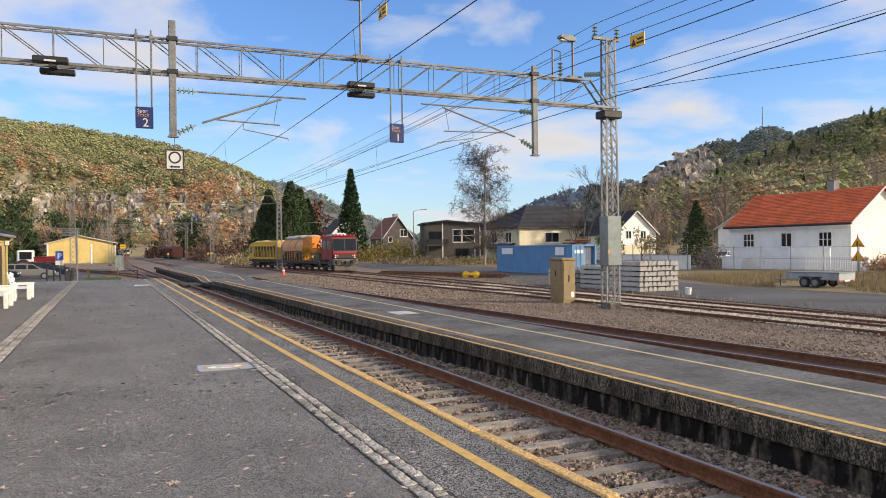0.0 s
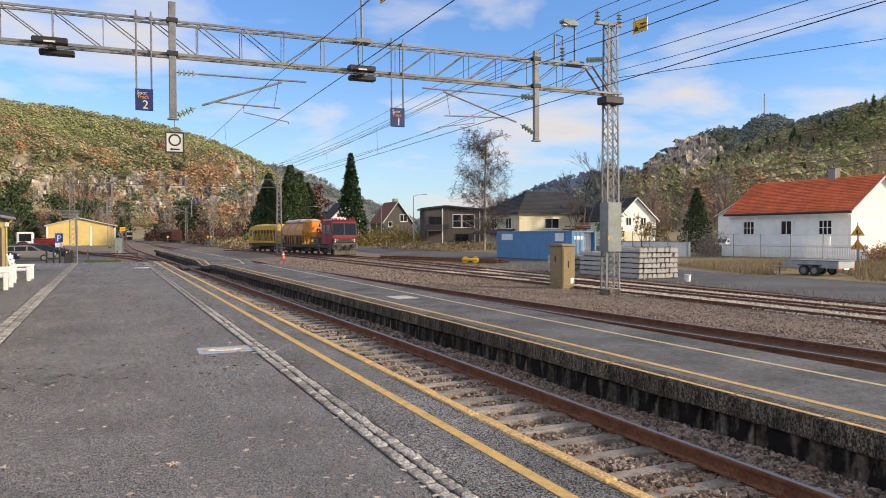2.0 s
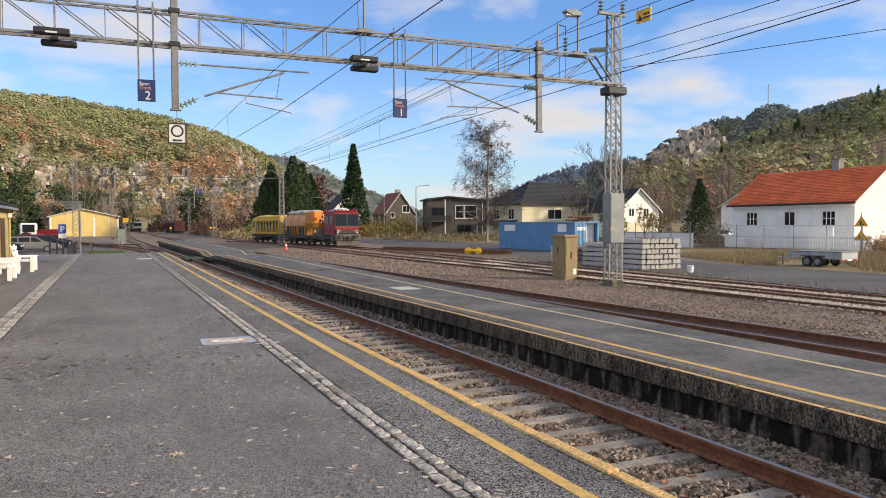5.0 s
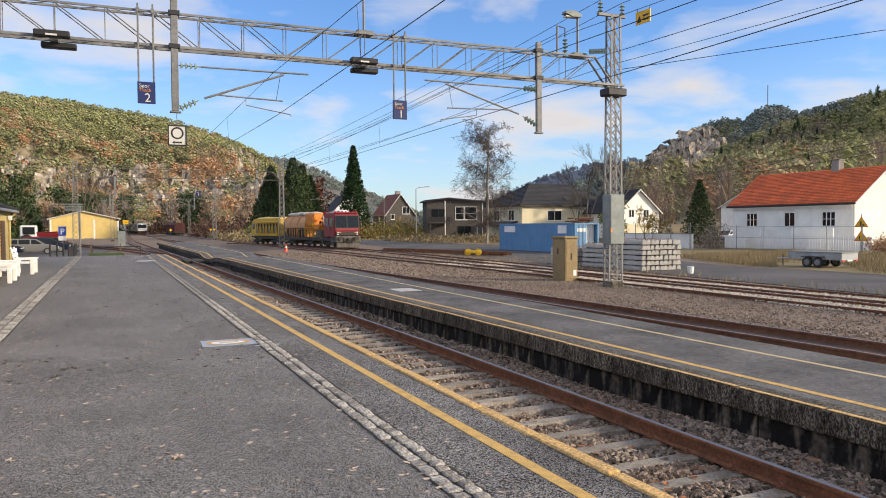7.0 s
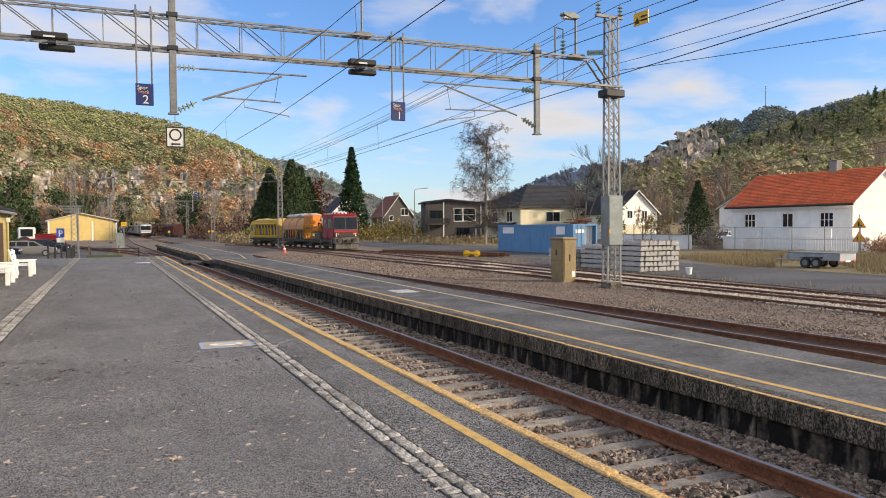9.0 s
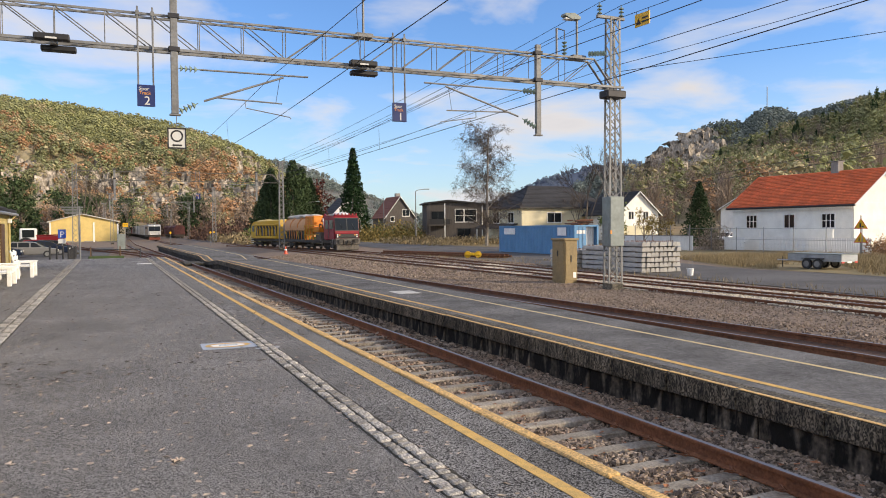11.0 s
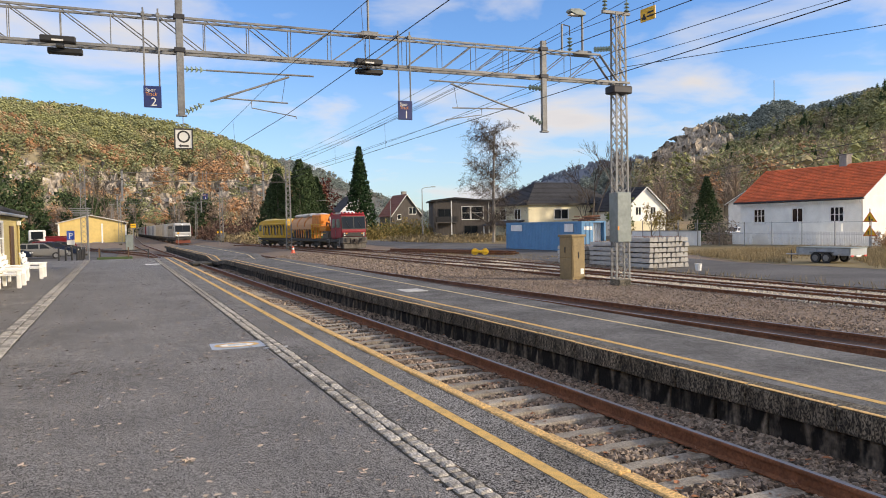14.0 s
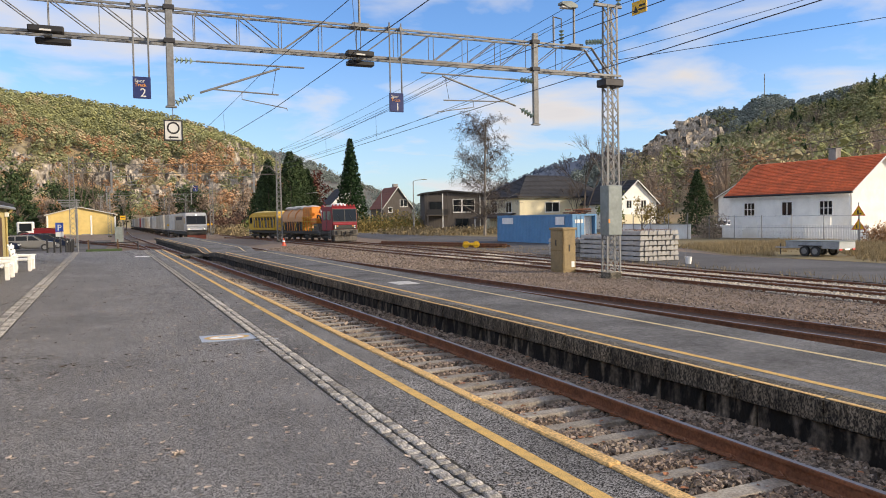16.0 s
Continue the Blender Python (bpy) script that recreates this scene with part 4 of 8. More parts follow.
def boards(parent, x0, x1, z0, z1, m, material, pitch=0.2, name="cladding"):
    """Overlapping horizontal boards on a wall face, outside is -y."""
    bm = bmesh.new()
    n = int((z1 - z0) / pitch)
    for i in range(n):
        z = z0 + i * (z1 - z0) / n
        vs = [bm.verts.new(c) for c in ((x0, -0.03, z), (x1, -0.03, z), (x1, -0.008, z + pitch), (x0, -0.008, z + pitch))]
        bm.faces.new(vs)
        vs2 = [bm.verts.new(c) for c in ((x0, 0, z), (x1, 0, z), (x1, -0.03, z), (x0, -0.03, z))]
        bm.faces.new(vs2)
    bmesh.ops.transform(bm, matrix=m, verts=bm.verts)
    return part(name, bm, material, parent)


def tiled_slope(parent, a, b, c, d, material, rows, name="roof_course"):
    """Roof courses between the eave a-b and the ridge d-c, each lapping over the one below."""
    a, b, c, d = (Vector(v) for v in (a, b, c, d))
    nrm = (b - a).cross(d - a).normalized()
    if nrm.z < 0:
        nrm = -nrm
    for i in range(rows):
        t0, t1 = i / rows, min(1.0, (i + 1.12) / rows)
        bm = bmesh.new()
        p = [a.lerp(d, t0), b.lerp(c, t0), b.lerp(c, t1), a.lerp(d, t1)]
        n = 24
        rowv = []
        for j, (u, v, lift) in enumerate(((p[0], p[1], 0.07), (p[3], p[2], 0.03))):
            rowv.append([bm.verts.new(u.lerp(v, k / n) + nrm * (lift + 0.015 * (k % 2))) for k in range(n + 1)])
        low = [bm.verts.new(p[0].lerp(p[1], k / n)) for k in range(n + 1)]
        for k in range(n):
            bm.faces.new((rowv[0][k], rowv[0][k + 1], rowv[1][k + 1], rowv[1][k]))
            bm.faces.new((low[k], low[k + 1], rowv[0][k + 1], rowv[0][k]))
        part(name, bm, material, parent)


def gabled(name, x0, y0, x1, y1, zb, ze, zr, along, wall_mat, roof_mat, label, rows=14, over=0.4, plinth=0.5, courses=True):
    """A house with a pitched roof whose ridge runs along x or y."""
    h = thing(name, x0, y0, zb, 0, label, "house")
    X, Y, E, R = x1 - x0, y1 - y0, ze - zb, zr - zb
    bm = bmesh.new()
    if along == "y":
        prism(bm, [(0, plinth), (X, plinth), (X, E), (X / 2, R - 0.1), (0, E)], 0, Y, "y")
    else:
        prism(bm, [(0, plinth), (Y, plinth), (Y, E), (Y / 2, R - 0.1), (0, E)], 0, X, "x")
    part("wall", bm, wall_mat, h)
    part("plinth", bx(-0.03, -0.03, -0.3, X + 0.03, Y + 0.03, plinth), PLINTH, h)
    roof = part("roof", bx(0.1, 0.1, E - 0.3, X - 0.1, Y - 0.1, E - 0.2), roof_mat, h)
    o = over
    if along == "y":
        k = (R - E) / (X / 2)
        sl = [((-o, -o, E - o * k), (-o, Y + o, E - o * k), (X / 2, Y + o, R), (X / 2, -o, R)), ((X + o, -o, E - o * k), (X + o, Y + o, E - o * k), (X / 2, Y + o, R), (X / 2, -o, R))]
    else:
        k = (R - E) / (Y / 2)
        sl = [((-o, -o, E - o * k), (X + o, -o, E - o * k), (X + o, Y / 2, R), (-o, Y / 2, R)), ((-o, Y + o, E - o * k), (X + o, Y + o, E - o * k), (X + o, Y / 2, R), (-o, Y / 2, R))]
    for q in sl:
        bm = bmesh.new()
        vs = [bm.verts.new(v) for v in q] + [bm.verts.new((v[0], v[1], v[2] + 0.05)) for v in q]
        bm.faces.new(vs[:4]); bm.faces.new(vs[4:])
        for i in range(4):
            bm.faces.new((vs[i], vs[(i + 1) % 4], vs[4 + (i + 1) % 4], vs[4 + i]))
        bmesh.ops.recalc_face_normals(bm, faces=bm.faces)
        part("roof_board", bm, roof_mat, roof)
        tiled_slope(roof, *[(v[0], v[1], v[2] + 0.05) for v in q], roof_mat, rows)
        # barge boards on the gable ends
        for e0, e1 in ((q[0], q[3]), (q[1], q[2])):
            part("barge_board", tube([(e0[0], e0[1], e0[2] - 0.04), (e1[0], e1[1], e1[2] - 0.04)], 0.09, 4), WHITE, h)
    return h


# white house with the red roof, long side to the railway
H1 = gabled("house", 61.5, 46.7, 69.9, 61.1, -0.9, 3.75, 6.85, "y", WHITE_BOARD, RED_TILE, "white wooden house with a bright red tiled roof", rows=22, over=0.45)
face_w = lambda u, z: pose(-0.034, u, z, 0, 0, -90)      # on the long wall; u runs along y
boards(H1, 0, 14.4, 0.55, 4.5, pose(0, 14.4, 0, 0, 0, -90), WHITE_BOARD, 0.2)
for u, c, r in ((11.75, 3, 2), (7.0, 2, 1), (2.6, 3, 2)):
    window(H1, face_w(u, 2.25), 1.35 if c == 3 else 1.2, 1.3, c, r)
window(H1, pose(6.7, -0.034, 4.6), 0.9, 1.5, 1, 1)
boards(H1, 0, 8.4, 0.55, 4.6, pose(0, 0, 0), WHITE_BOARD, 0.2)
ch = part("chimney", chipped(3.8, 4.65, 7.0, 4.6, 5.45, 8.7, 0.03, 0.02, 3), PLINTH, H1, "pale rendered chimney stack")
part("cap", bx(3.74, 4.59, 8.68, 4.66, 5.51, 8.8), PLINTH, ch)
part("gutter", tube([(-0.5, -0.45, 4.28), (-0.5, 14.85, 4.28)], 0.1, 6), BLACK, H1, "dark rain gutter")
bm = bmesh.new()
for k in range(72):
    prism(bm, [(-0.3 + k * 0.207, 4.28), (-0.16 + k * 0.207, 4.28), (-0.19 + k * 0.207, 4.0), (-0.23 + k * 0.207, 3.94), (-0.27 + k * 0.207, 4.0)], -0.42, -0.39, "x")
part("valance", bm, WHITE_BOARD, H1, "scalloped white boards hanging under the eaves")
part("downpipe", tube([(-0.5, -0.1, 4.25), (-0.06, 0.15, 3.9), (-0.06, 0.15, 0.1)], 0.05, 6), WHITE, H1)
# porch wall and steps before the house
pw = thing("porch", 58.4, 46.4, -0.9, 0, "white boarded porch with a low wall before the house", "porch")
part("deck", bx(0, 0, 0, 2.6, 12.8, 0.75), PLINTH, pw)
part("wall", bx(0, 0, 0.75, 0.12, 4.5, 2.1), WHITE_BOARD, pw)
bm = bmesh.new()
prism(bm, [(8.0, 0.0), (10.0, 0.0), (10.0, 0.7), (8.0, 1.9)], -0.16, -0.02, "x")
part("stair_wall", bm, WHITE_BOARD, pw)
part("stair_wall", bx(-0.16, 10.6, 0, -0.02, 12.6, 1.2), WHITE_BOARD, pw)

# white house with the black hipped roof
def hipped():
    x0, y0, x1, y1, zb, ze, zr = 55.4, 95.8, 71.0, 106.6, -0.9, 4.7, 8.0
    h = thing("house", x0, y0, zb, 0, "two storey cream house with a black hipped roof", "house")
    X, Y, E, R = x1 - x0, y1 - y0, ze - zb, zr - zb
    part("wall", bx(0, 0, 0, X, Y, E), CREAM, h)
    roof = part("roof", bx(0.1, 0.1, E - 0.05, X - 0.1, Y - 0.1, E + 0.02), BLACK_TILE, h)
    o = 0.6
    a, b, c, d = (-o, -o, E - .15), (X + o, -o, E - .15), (X + o, Y + o, E - .15), (-o, Y + o, E - .15)
    r0, r1 = (Y / 2 - 1, Y / 2, R), (X - Y / 2 + 1, Y / 2, R)
    tiled_slope(roof, a, b, r1, r0, BLACK_TILE, 16)
    tiled_slope(roof, b, c, r1, r1, BLACK_TILE, 16)
    tiled_slope(roof, c, d, r0, r1, BLACK_TILE, 16)
    tiled_slope(roof, d, a, r0, r0, BLACK_TILE, 16)
    part("fascia", bx(-o, -o, E - .35, X + o, Y + o, E - .13), BLACK, h)
    window(h, pose(5.6, -0.002, 3.2), 2.4, 1.4, 2, 1)
    window(h, pose(14.0, -0.002, 3.2), 1.2, 1.4, 1, 1)
    for u in (3.0, 7.6):
        window(h, pose(-0.002, Y - u, 3.2, 0, 0, -90), 1.7, 1.5, 2, 1)
    bm = bmesh.new()
    prism(bm, [(-2.6, 2.5), (0, 3.1), (0, 2.9), (-2.6, 2.3)], 1.2, 10.0)
    part("porch_roof", bm, BLACK_TILE, h)
    for y in (1.4, 9.8):
        part("porch_post", bx(-2.5, y - .08, 0, -2.34, y + .08, 2.4), WHITE, h)
    part("roof_hatch", bx(5.4, 2.0, 6.0, 6.0, 2.6, 6.6), BLACK, h)


hipped()
# small white gabled house
H3 = gabled("house", 66.0, 87.0, 73.2, 95.0, -0.9, 3.5, 6.6, "y", WHITE_BOARD, BLACK_TILE, "small white gabled house with paired windows", rows=8)
for u in (2.3, 4.9):
    window(H3, pose(u, -0.002, 3.1), 0.9, 1.5, 2, 1)
part("annex", bx(-1.5, -3, 0, 3.2, -0.02, 2.6), CREAM, H3, "cream rendered annex with a terrace")
part("terrace_rail", bx(-1.5, -3, 2.6, 3.2, -2.9, 3.5), WHITE, H3)

# dark modern house
def dark_house():
    h = thing("house", 54.0, 128.4, -0.9, -17, "dark timber clad house with a flat sloping roof", "house")
    bm = bmesh.new()
    prism(bm, [(0, 0), (13, 0), (13, 6.6), (4, 7.4), (0, 7.0)], 0, 9)
    part("wall", bm, DARK_WOOD, h)
    bm = bmesh.new()
    prism(bm, [(-0.5, 6.9), (4, 7.4), (13.5, 6.55), (13.5, 6.8), (4, 7.7), (-0.5, 7.2)], -0.6, 9.5)
    part("roof", bm, BLACK, h)
    part("balcony", bx(0.2, -1.4, 2.9, 4.4, 0.0, 3.1), DARK_WOOD, h)
    part("balcony_rail", bx(0.2, -1.4, 3.1, 4.4, -1.33, 4.1), BLACK, h)
    for x in (0.4, 3.2, 4.2):
        part("post", bx(x - .08, -1.4, 0, x + .08, -1.24, 7.0), WHITE if x == 3.2 else DARK_WOOD, h)
    window(h, pose(6.1, -0.002, 3.6), 1.5, 2.3, 1, 2)
    window(h, pose(8.2, -0.002, 3.6), 2.2, 2.3, 1, 2)
    window(h, pose(2.1, -0.002, 3.2), 2.4, 2.3, 2, 1, BLACK)
    window(h, pose(7.0, -0.002, 0.5), 2.4, 1.8, 2, 1, BLACK)
    window(h, pose(11.8, -0.002, 4.4), 1.2, 1.2, 1, 1)
    part("downpipe", tube([(10.4, -0.06, 0), (10.4, -0.06, 6.6)], 0.08, 5), WHITE, h)
    bm = bmesh.new()
    prism(bm, [(10.8, 2.9), (16.0, 2.9), (16.0, 3.15), (10.8, 3.15)], -3.2, 0)
    part("carport_roof", bm, BLACK, h)
    for x in (11.0, 15.7):
        part("carport_post", bx(x - .1, -3.1, 0, x + .1, -2.9, 2.9), WHITE, h)
    part("door", bx(11.2, -0.05, 0, 12.3, 0.01, 2.2), WHITE, h)


dark_house()
# brown house with red roofs, and paler houses behind
H5 = gabled("house", 65.0, 182, 73.0, 192, -0.9, 4.6, 9.8, "y", DARK_WOOD, BROWN_TILE, "brown wooden house with a rusty red roof", rows=9)
window(H5, pose(5.6, -0.002, 5.6), 1.9, 1.7, 2, 1)
window(H5, pose(1.9, -0.002, 4.2), 0.9, 1.2, 1, 1)
part("chimney", bx(4.0, 3, 9.3, 5.2, 4, 11.6), PLINTH, H5)
H6 = gabled("house", 58.0, 205, 66.5, 216, -0.9, 6.2, 10.5, "y", WHITE, BLACK_TILE, "pale grey house with white trim", rows=8)
window(H6, pose(4.0, -0.002, 5.0), 2.2, 1.8, 2, 1)
H7 = gabled("house", 37.5, 190, 47.5, 200, -0.9, 4.4, 9.2, "y", WHITE, BLACK_TILE, "white gabled house behind the maintenance train", rows=8)
H8 = gabled("house", 91.0, 82, 100.0, 93, -0.9, 4.3, 6.8, "x", WHITE, BROWN_TILE, "white house with a dull brown roof", rows=8)
for u in (3.6, 5.6):
    window(H8, pose(u, -0.002, 2.4), 1.3, 1.7, 2, 1)


def depot():
    d = thing("depot_building", -11.6, 180, -0.9, 0, "yellow wooden depot with white trimmed double doors", "depot")
    W, E, R, A = 13.4, 4.35, 6.0, 6.2
    bm = bmesh.new()
    prism(bm, [(0, 0), (W, 0), (W, E), (A, R), (0, E)], 0, 26)
    part("wall", bm, BUILDING_YELLOW, d)
    for s in (((-0.5, E - .1), (A, R + .02), (A, R + .2), (-0.5, E + .1)), ((W + .5, E - .1), (A, R + .02), (A, R + .2), (W + .5, E + .1))):
        bm = bmesh.new()
        prism(bm, list(s), -0.5, 26.5)
        part("roof", bm, PALE_SHEET, d)
    for x in (8.5, 0.05, W - 0.12):
        part("trim", bx(x - 0.1, -0.06, 0, x + 0.22, 0, E - .1), WHITE, d)
    for x in (1.2, 4.6, 9.0, 11.1):
        for k in range(4):
            part("door_board", bx(x + k * 0.5, -0.04, 0.1, x + k * 0.5 + 0.48, 0.0, 3.6), BUILDING_YELLOW, d)
    part("downpipe", tube([(5.9, -0.08, 0), (5.9, -0.08, 4.6)], 0.07, 5), BLACK, d)
    part("gauge_disc", tube([(W - 0.2, -0.2, E - .1), (W - 0.2, -0.1, E - .1)], 0.32, 14), DARK_WOOD, d, "dark round disc on the gable")
    part("plinth", bx(-0.03, -0.03, -0.2, W + .03, 26, 0.25), PLINTH, d)


depot()


def station():
    s = thing("station_building", -12.5, 6, 0, 0, "pale yellow weatherboard station building with a brown door", "station building")
    part("wall", bx(0, 0, 0, 8.3, 33.2, 2.42), PALE_YELLOW, s)
    boards(s, 0, 33.2, 0.1, 2.4, pose(8.3, 0, 0, 0, 0, 90), PALE_YELLOW, 0.14)
    boards(s, 0, 8.3, 0.1, 2.4, pose(8.3, 33.2, 0, 0, 0, 180), PALE_YELLOW, 0.14)
    bm = bmesh.new()
    prism(bm, [(-0.6, 2.35), (8.62, 2.35), (8.62, 2.5), (4.1, 4.0), (-0.6, 2.5)], -0.5, 33.45)
    roof = part("roof", bm, BLACK_TILE, s, "dark tiled roof")
    tiled_slope(roof, (8.64, -0.5, 2.5), (8.64, 33.45, 2.5), (4.1, 33.45, 4.02), (4.1, -0.5, 4.02), BLACK_TILE, 12)
    part("gutter", tube([(8.66, -0.5, 2.38), (8.66, 33.5, 2.38)], 0.06, 6), ZINC, s)
    part("downpipe", tube([(8.64, 32.9, 2.35), (8.38, 32.9, 2.05), (8.38, 32.9, 0.05)], 0.045, 6), PALE_YELLOW, s)
    part("door", bx(8.28, 30.2, 0.02, 8.38, 31.3, 1.95, 0.01), mat("brown painted door", (0.11, 0.06, 0.03), 0.6, grain=0.2, gscale=12), s, "dark brown boarded door")
    window(s, pose(8.334, 27.4, 0.85, 0, 0, 90), 0.9, 1.2, 1, 2)
    window(s, pose(8.334, 24.0, 0.85, 0, 0, 90), 0.9, 1.2, 1, 2)
    part("corner_board", bx(8.2, 33.1, 0, 8.36, 33.26, 2.4), PALE_YELLOW, s)
    part("wall_lamp", bx(8.34, 32.6, 2.0, 8.5, 32.8, 2.2, 0.02), WHITE, s)


station()


# ---- platform things ----
def bench(x, y, rz, label):
    b = thing("bench", x, y, 0.0, rz, label, "bench", group="platform benches")
    w = 1.5
    for s in (-w / 2 + 0.04, w / 2 - 0.16):
        part("leg", bx(s, -0.32, 0, s + 0.12, -0.2, 0.52, 0.01), WHITE, b)
        part("leg", bx(s, 0.22, 0, s + 0.12, 0.32, 0.46, 0.01), WHITE, b)
        part("armrest", bx(s - 0.02, -0.36, 0.52, s + 0.14, 0.3, 0.56, 0.01), WHITE, b)
    for k in range(5):
        part("seat_slat", bx(-w / 2, -0.3 + k * 0.12, 0.38, w / 2, -0.2 + k * 0.12, 0.42, 0.006), WHITE, b)
    for k in range(3):
        part("back_slat", bx(-w / 2, 0.26 + k * 0.04, 0.46 + k * 0.16, w / 2, 0.30 + k * 0.04, 0.59 + k * 0.16, 0.006), WHITE, b)
    for s in (-0.5, 0.5):
        part("back_post", tube([(s, 0.26, 0.35), (s, 0.42, 0.96)], 0.035, 4), WHITE, b)
    return b


bench(-2.78, 30.7, 90, "white slatted wooden bench against the station wall")
bench(-3.15, 28.6, 90, "white slatted wooden bench on the platform")
bench(-3.0, 26.2, 90, "white slatted wooden bench on the platform")


def floor_marker():
    f = thing("floor_sticker", 1.53, 10.93, 0.004, -2, "worn pale blue floor sticker with a yellow oval", "floor sticker")
    BLUE = mat("pale blue vinyl", (0.34, 0.40, 0.50), 0.6, grain=0.15, gscale=40, stain=0.4, sscale=5, stain_color=(0.5, 0.5, 0.5))
    part("sheet", bx(-0.38, -0.29, -0.004, 0.38, 0.29, 0.001), BLUE, f)
    bm = bmesh.new()
    k = 28
    rings = [[bm.verts.new((rx * math.cos(6.2832 * i / k) - 0.02, ry * math.sin(6.2832 * i / k), 0.004)) for i in range(k)] for rx, ry in ((0.31, 0.2), (0.24, 0.13))]
    for i in range(k):
        bm.faces.new((rings[0][i], rings[0][(i + 1) % k], rings[1][(i + 1) % k], rings[1][i]))
    part("oval", bm, YELLOW, f, "yellow oval ring")
    bm = bmesh.new()
    vs = [bm.verts.new((0.235 * math.cos(6.2832 * i / k) - 0.02, 0.125 * math.sin(6.2832 * i / k), 0.003)) for i in range(k)]
    bm.faces.new(vs)
    part("centre", bm, WHITE, f)
    for i in range(3):
        part("text_bar", bx(-0.14, 0.05 - i * 0.055, 0.003, 0.12, 0.075 - i * 0.055, 0.005), BLUE, f)


floor_marker()
g = thing("floor_sticker", 1.97, 10.45, 0.003, 0, "small pale arrow sticker on the asphalt", "floor sticker")
bm = bmesh.new()
prism(bm, [(-0.18, -0.03), (0.0, -0.09), (0.16, -0.05), (0.18, 0.03), (0.05, 0.06), (-0.12, 0.05)], -0.002, 0.003, "z")
part("sheet", bm, mat("faded vinyl", (0.36, 0.38, 0.42), 0.7, grain=0.2), g)

LEAF = mat("dry fallen leaf", (0.46, 0.37, 0.30), 0.85, grain=0.3, gscale=50, per_island=0.5)
LEAF_DARK = mat("dark wet leaf", (0.07, 0.05, 0.04), 0.8, grain=0.3, gscale=50, per_island=0.4)


def fallen_leaves(name, x0, x1, y0, y1, z, n, size, material, seed, label):
    rnd = random.Random(seed)
    vs, fs = [], []
    for _ in range(n):
        x, y = rnd.uniform(x0, x1), y0 + (y1 - y0) * rnd.random() ** 1.5
        s, a = size * rnd.uniform(0.5, 1.3), rnd.uniform(0, 6.28)
        k = len(vs)
        pts = [(1.0, 0, .1), (0.3, 0.55, .25), (-0.5, 0.4, .1), (-0.9, 0, .3), (-0.4, -0.45, .08), (0.35, -0.5, .2)]
        for px, py, pz in pts:
            px, py = px * rnd.uniform(.7, 1.2), py * rnd.uniform(.6, 1.2)
            vs.append((x + s * (px * math.cos(a) - py * math.sin(a)), y + s * (px * math.sin(a) + py * math.cos(a)), z + 0.003 + s * pz * rnd.uniform(0.2, 1.3)))
        vs.append((x, y, z + 0.003))
        for i in range(6):
            fs.append((k + i, k + (i + 1) % 6, k + 6))
    return raw(name, vs, fs, material, None, label, "stuff")


fallen_leaves("fallen_leaves", -4, 2.4, 3.2, 22, 0, 1700, 0.030, LEAF, 3, "small dry brown leaves scattered over the platform")
fallen_leaves("fallen_leaves", -4, 2.8, 9, 46, 0, 800, 0.040, LEAF_DARK, 4, "small dark wet leaves scattered over the platform")
fallen_leaves("fallen_leaves", 3.2, 6.6, 3, 16, -0.78, 380, 0.045, mat("rusty leaf", (0.26, 0.11, 0.055), 0.85, per_island=0.5, grain=0.2), 5, "reddish brown leaves caught among the ballast stones")


def maple_leaf(x, y, s, rz):
    l = thing("maple_leaf", x, y, 0.004, rz, "large pale brown maple leaf lying on the asphalt", "leaf", group="large fallen leaves")
    bm = bmesh.new()
    pts = []
    for i in range(20):
        a = 2 * math.pi * i / 20
        r = s * (1.0 if i % 4 == 0 else 0.55 if i % 2 else 0.72)
        pts.append(bm.verts.new((r * math.cos(a), r * math.sin(a), s * 0.15 * (i % 3))))
    c = bm.verts.new((0, 0, 0.0))
    for i in range(20):
        bm.faces.new((pts[i], pts[(i + 1) % 20], c))
    part("blade", bm, LEAF, l)
    part("stem", tube([(0, 0, 0.004), (-s * 1.4, s * 0.2, 0.006)], s * 0.03, 4), LEAF, l)


maple_leaf(0.42, 5.62, 0.062, 20)
maple_leaf(-0.98, 5.2, 0.05, 70)

# ---- yard things ----
BOX_OCHRE = mat("faded ochre sheet metal", (0.30, 0.22, 0.11), 0.7, grain=0.12, gscale=9, stain=0.5, sscale=1.6, stain_color=(0.14, 0.11, 0.07))
eb = thing("relay_cabinet", 18.3, 27.9, -0.87, 0, "tall faded ochre relay cabinet on the gravel", "cabinet")
part("body", bx(0, 0, 0, 0.66, 1.02, 1.9, 0.015), BOX_OCHRE, eb)
part("top", bx(-0.05, -0.05, 1.9, 0.71, 1.07, 2.0, 0.015), BOX_OCHRE, eb)
part("door", bx(0.05, -0.02, 0.12, 0.62, 0.0, 1.84, 0.006), BOX_OCHRE, eb)
part("door", bx(-0.02, 0.06, 0.12, 0.0, 0.98, 0.95, 0.006), BOX_OCHRE, eb)
part("door", bx(-0.02, 0.06, 0.98, 0.0, 0.98, 1.84, 0.006), BOX_OCHRE, eb)
part("handle", bx(0.3, -0.04, 0.95, 0.34, -0.02, 1.25), BLACK, eb)
part("label_plate", bx(0.42, -0.026, 0.25, 0.58, -0.021, 0.5), WHITE, eb)
part("lock_hasp", bx(-0.04, 0.5, 1.2, -0.02, 0.56, 1.45), BLACK, eb)

BLUE_PAINT = mat("blue container paint", (0.10, 0.28, 0.50), 0.6, grain=0.08, gscale=8, stain=0.3, sscale=0.9, stain_color=(0.05, 0.15, 0.30))


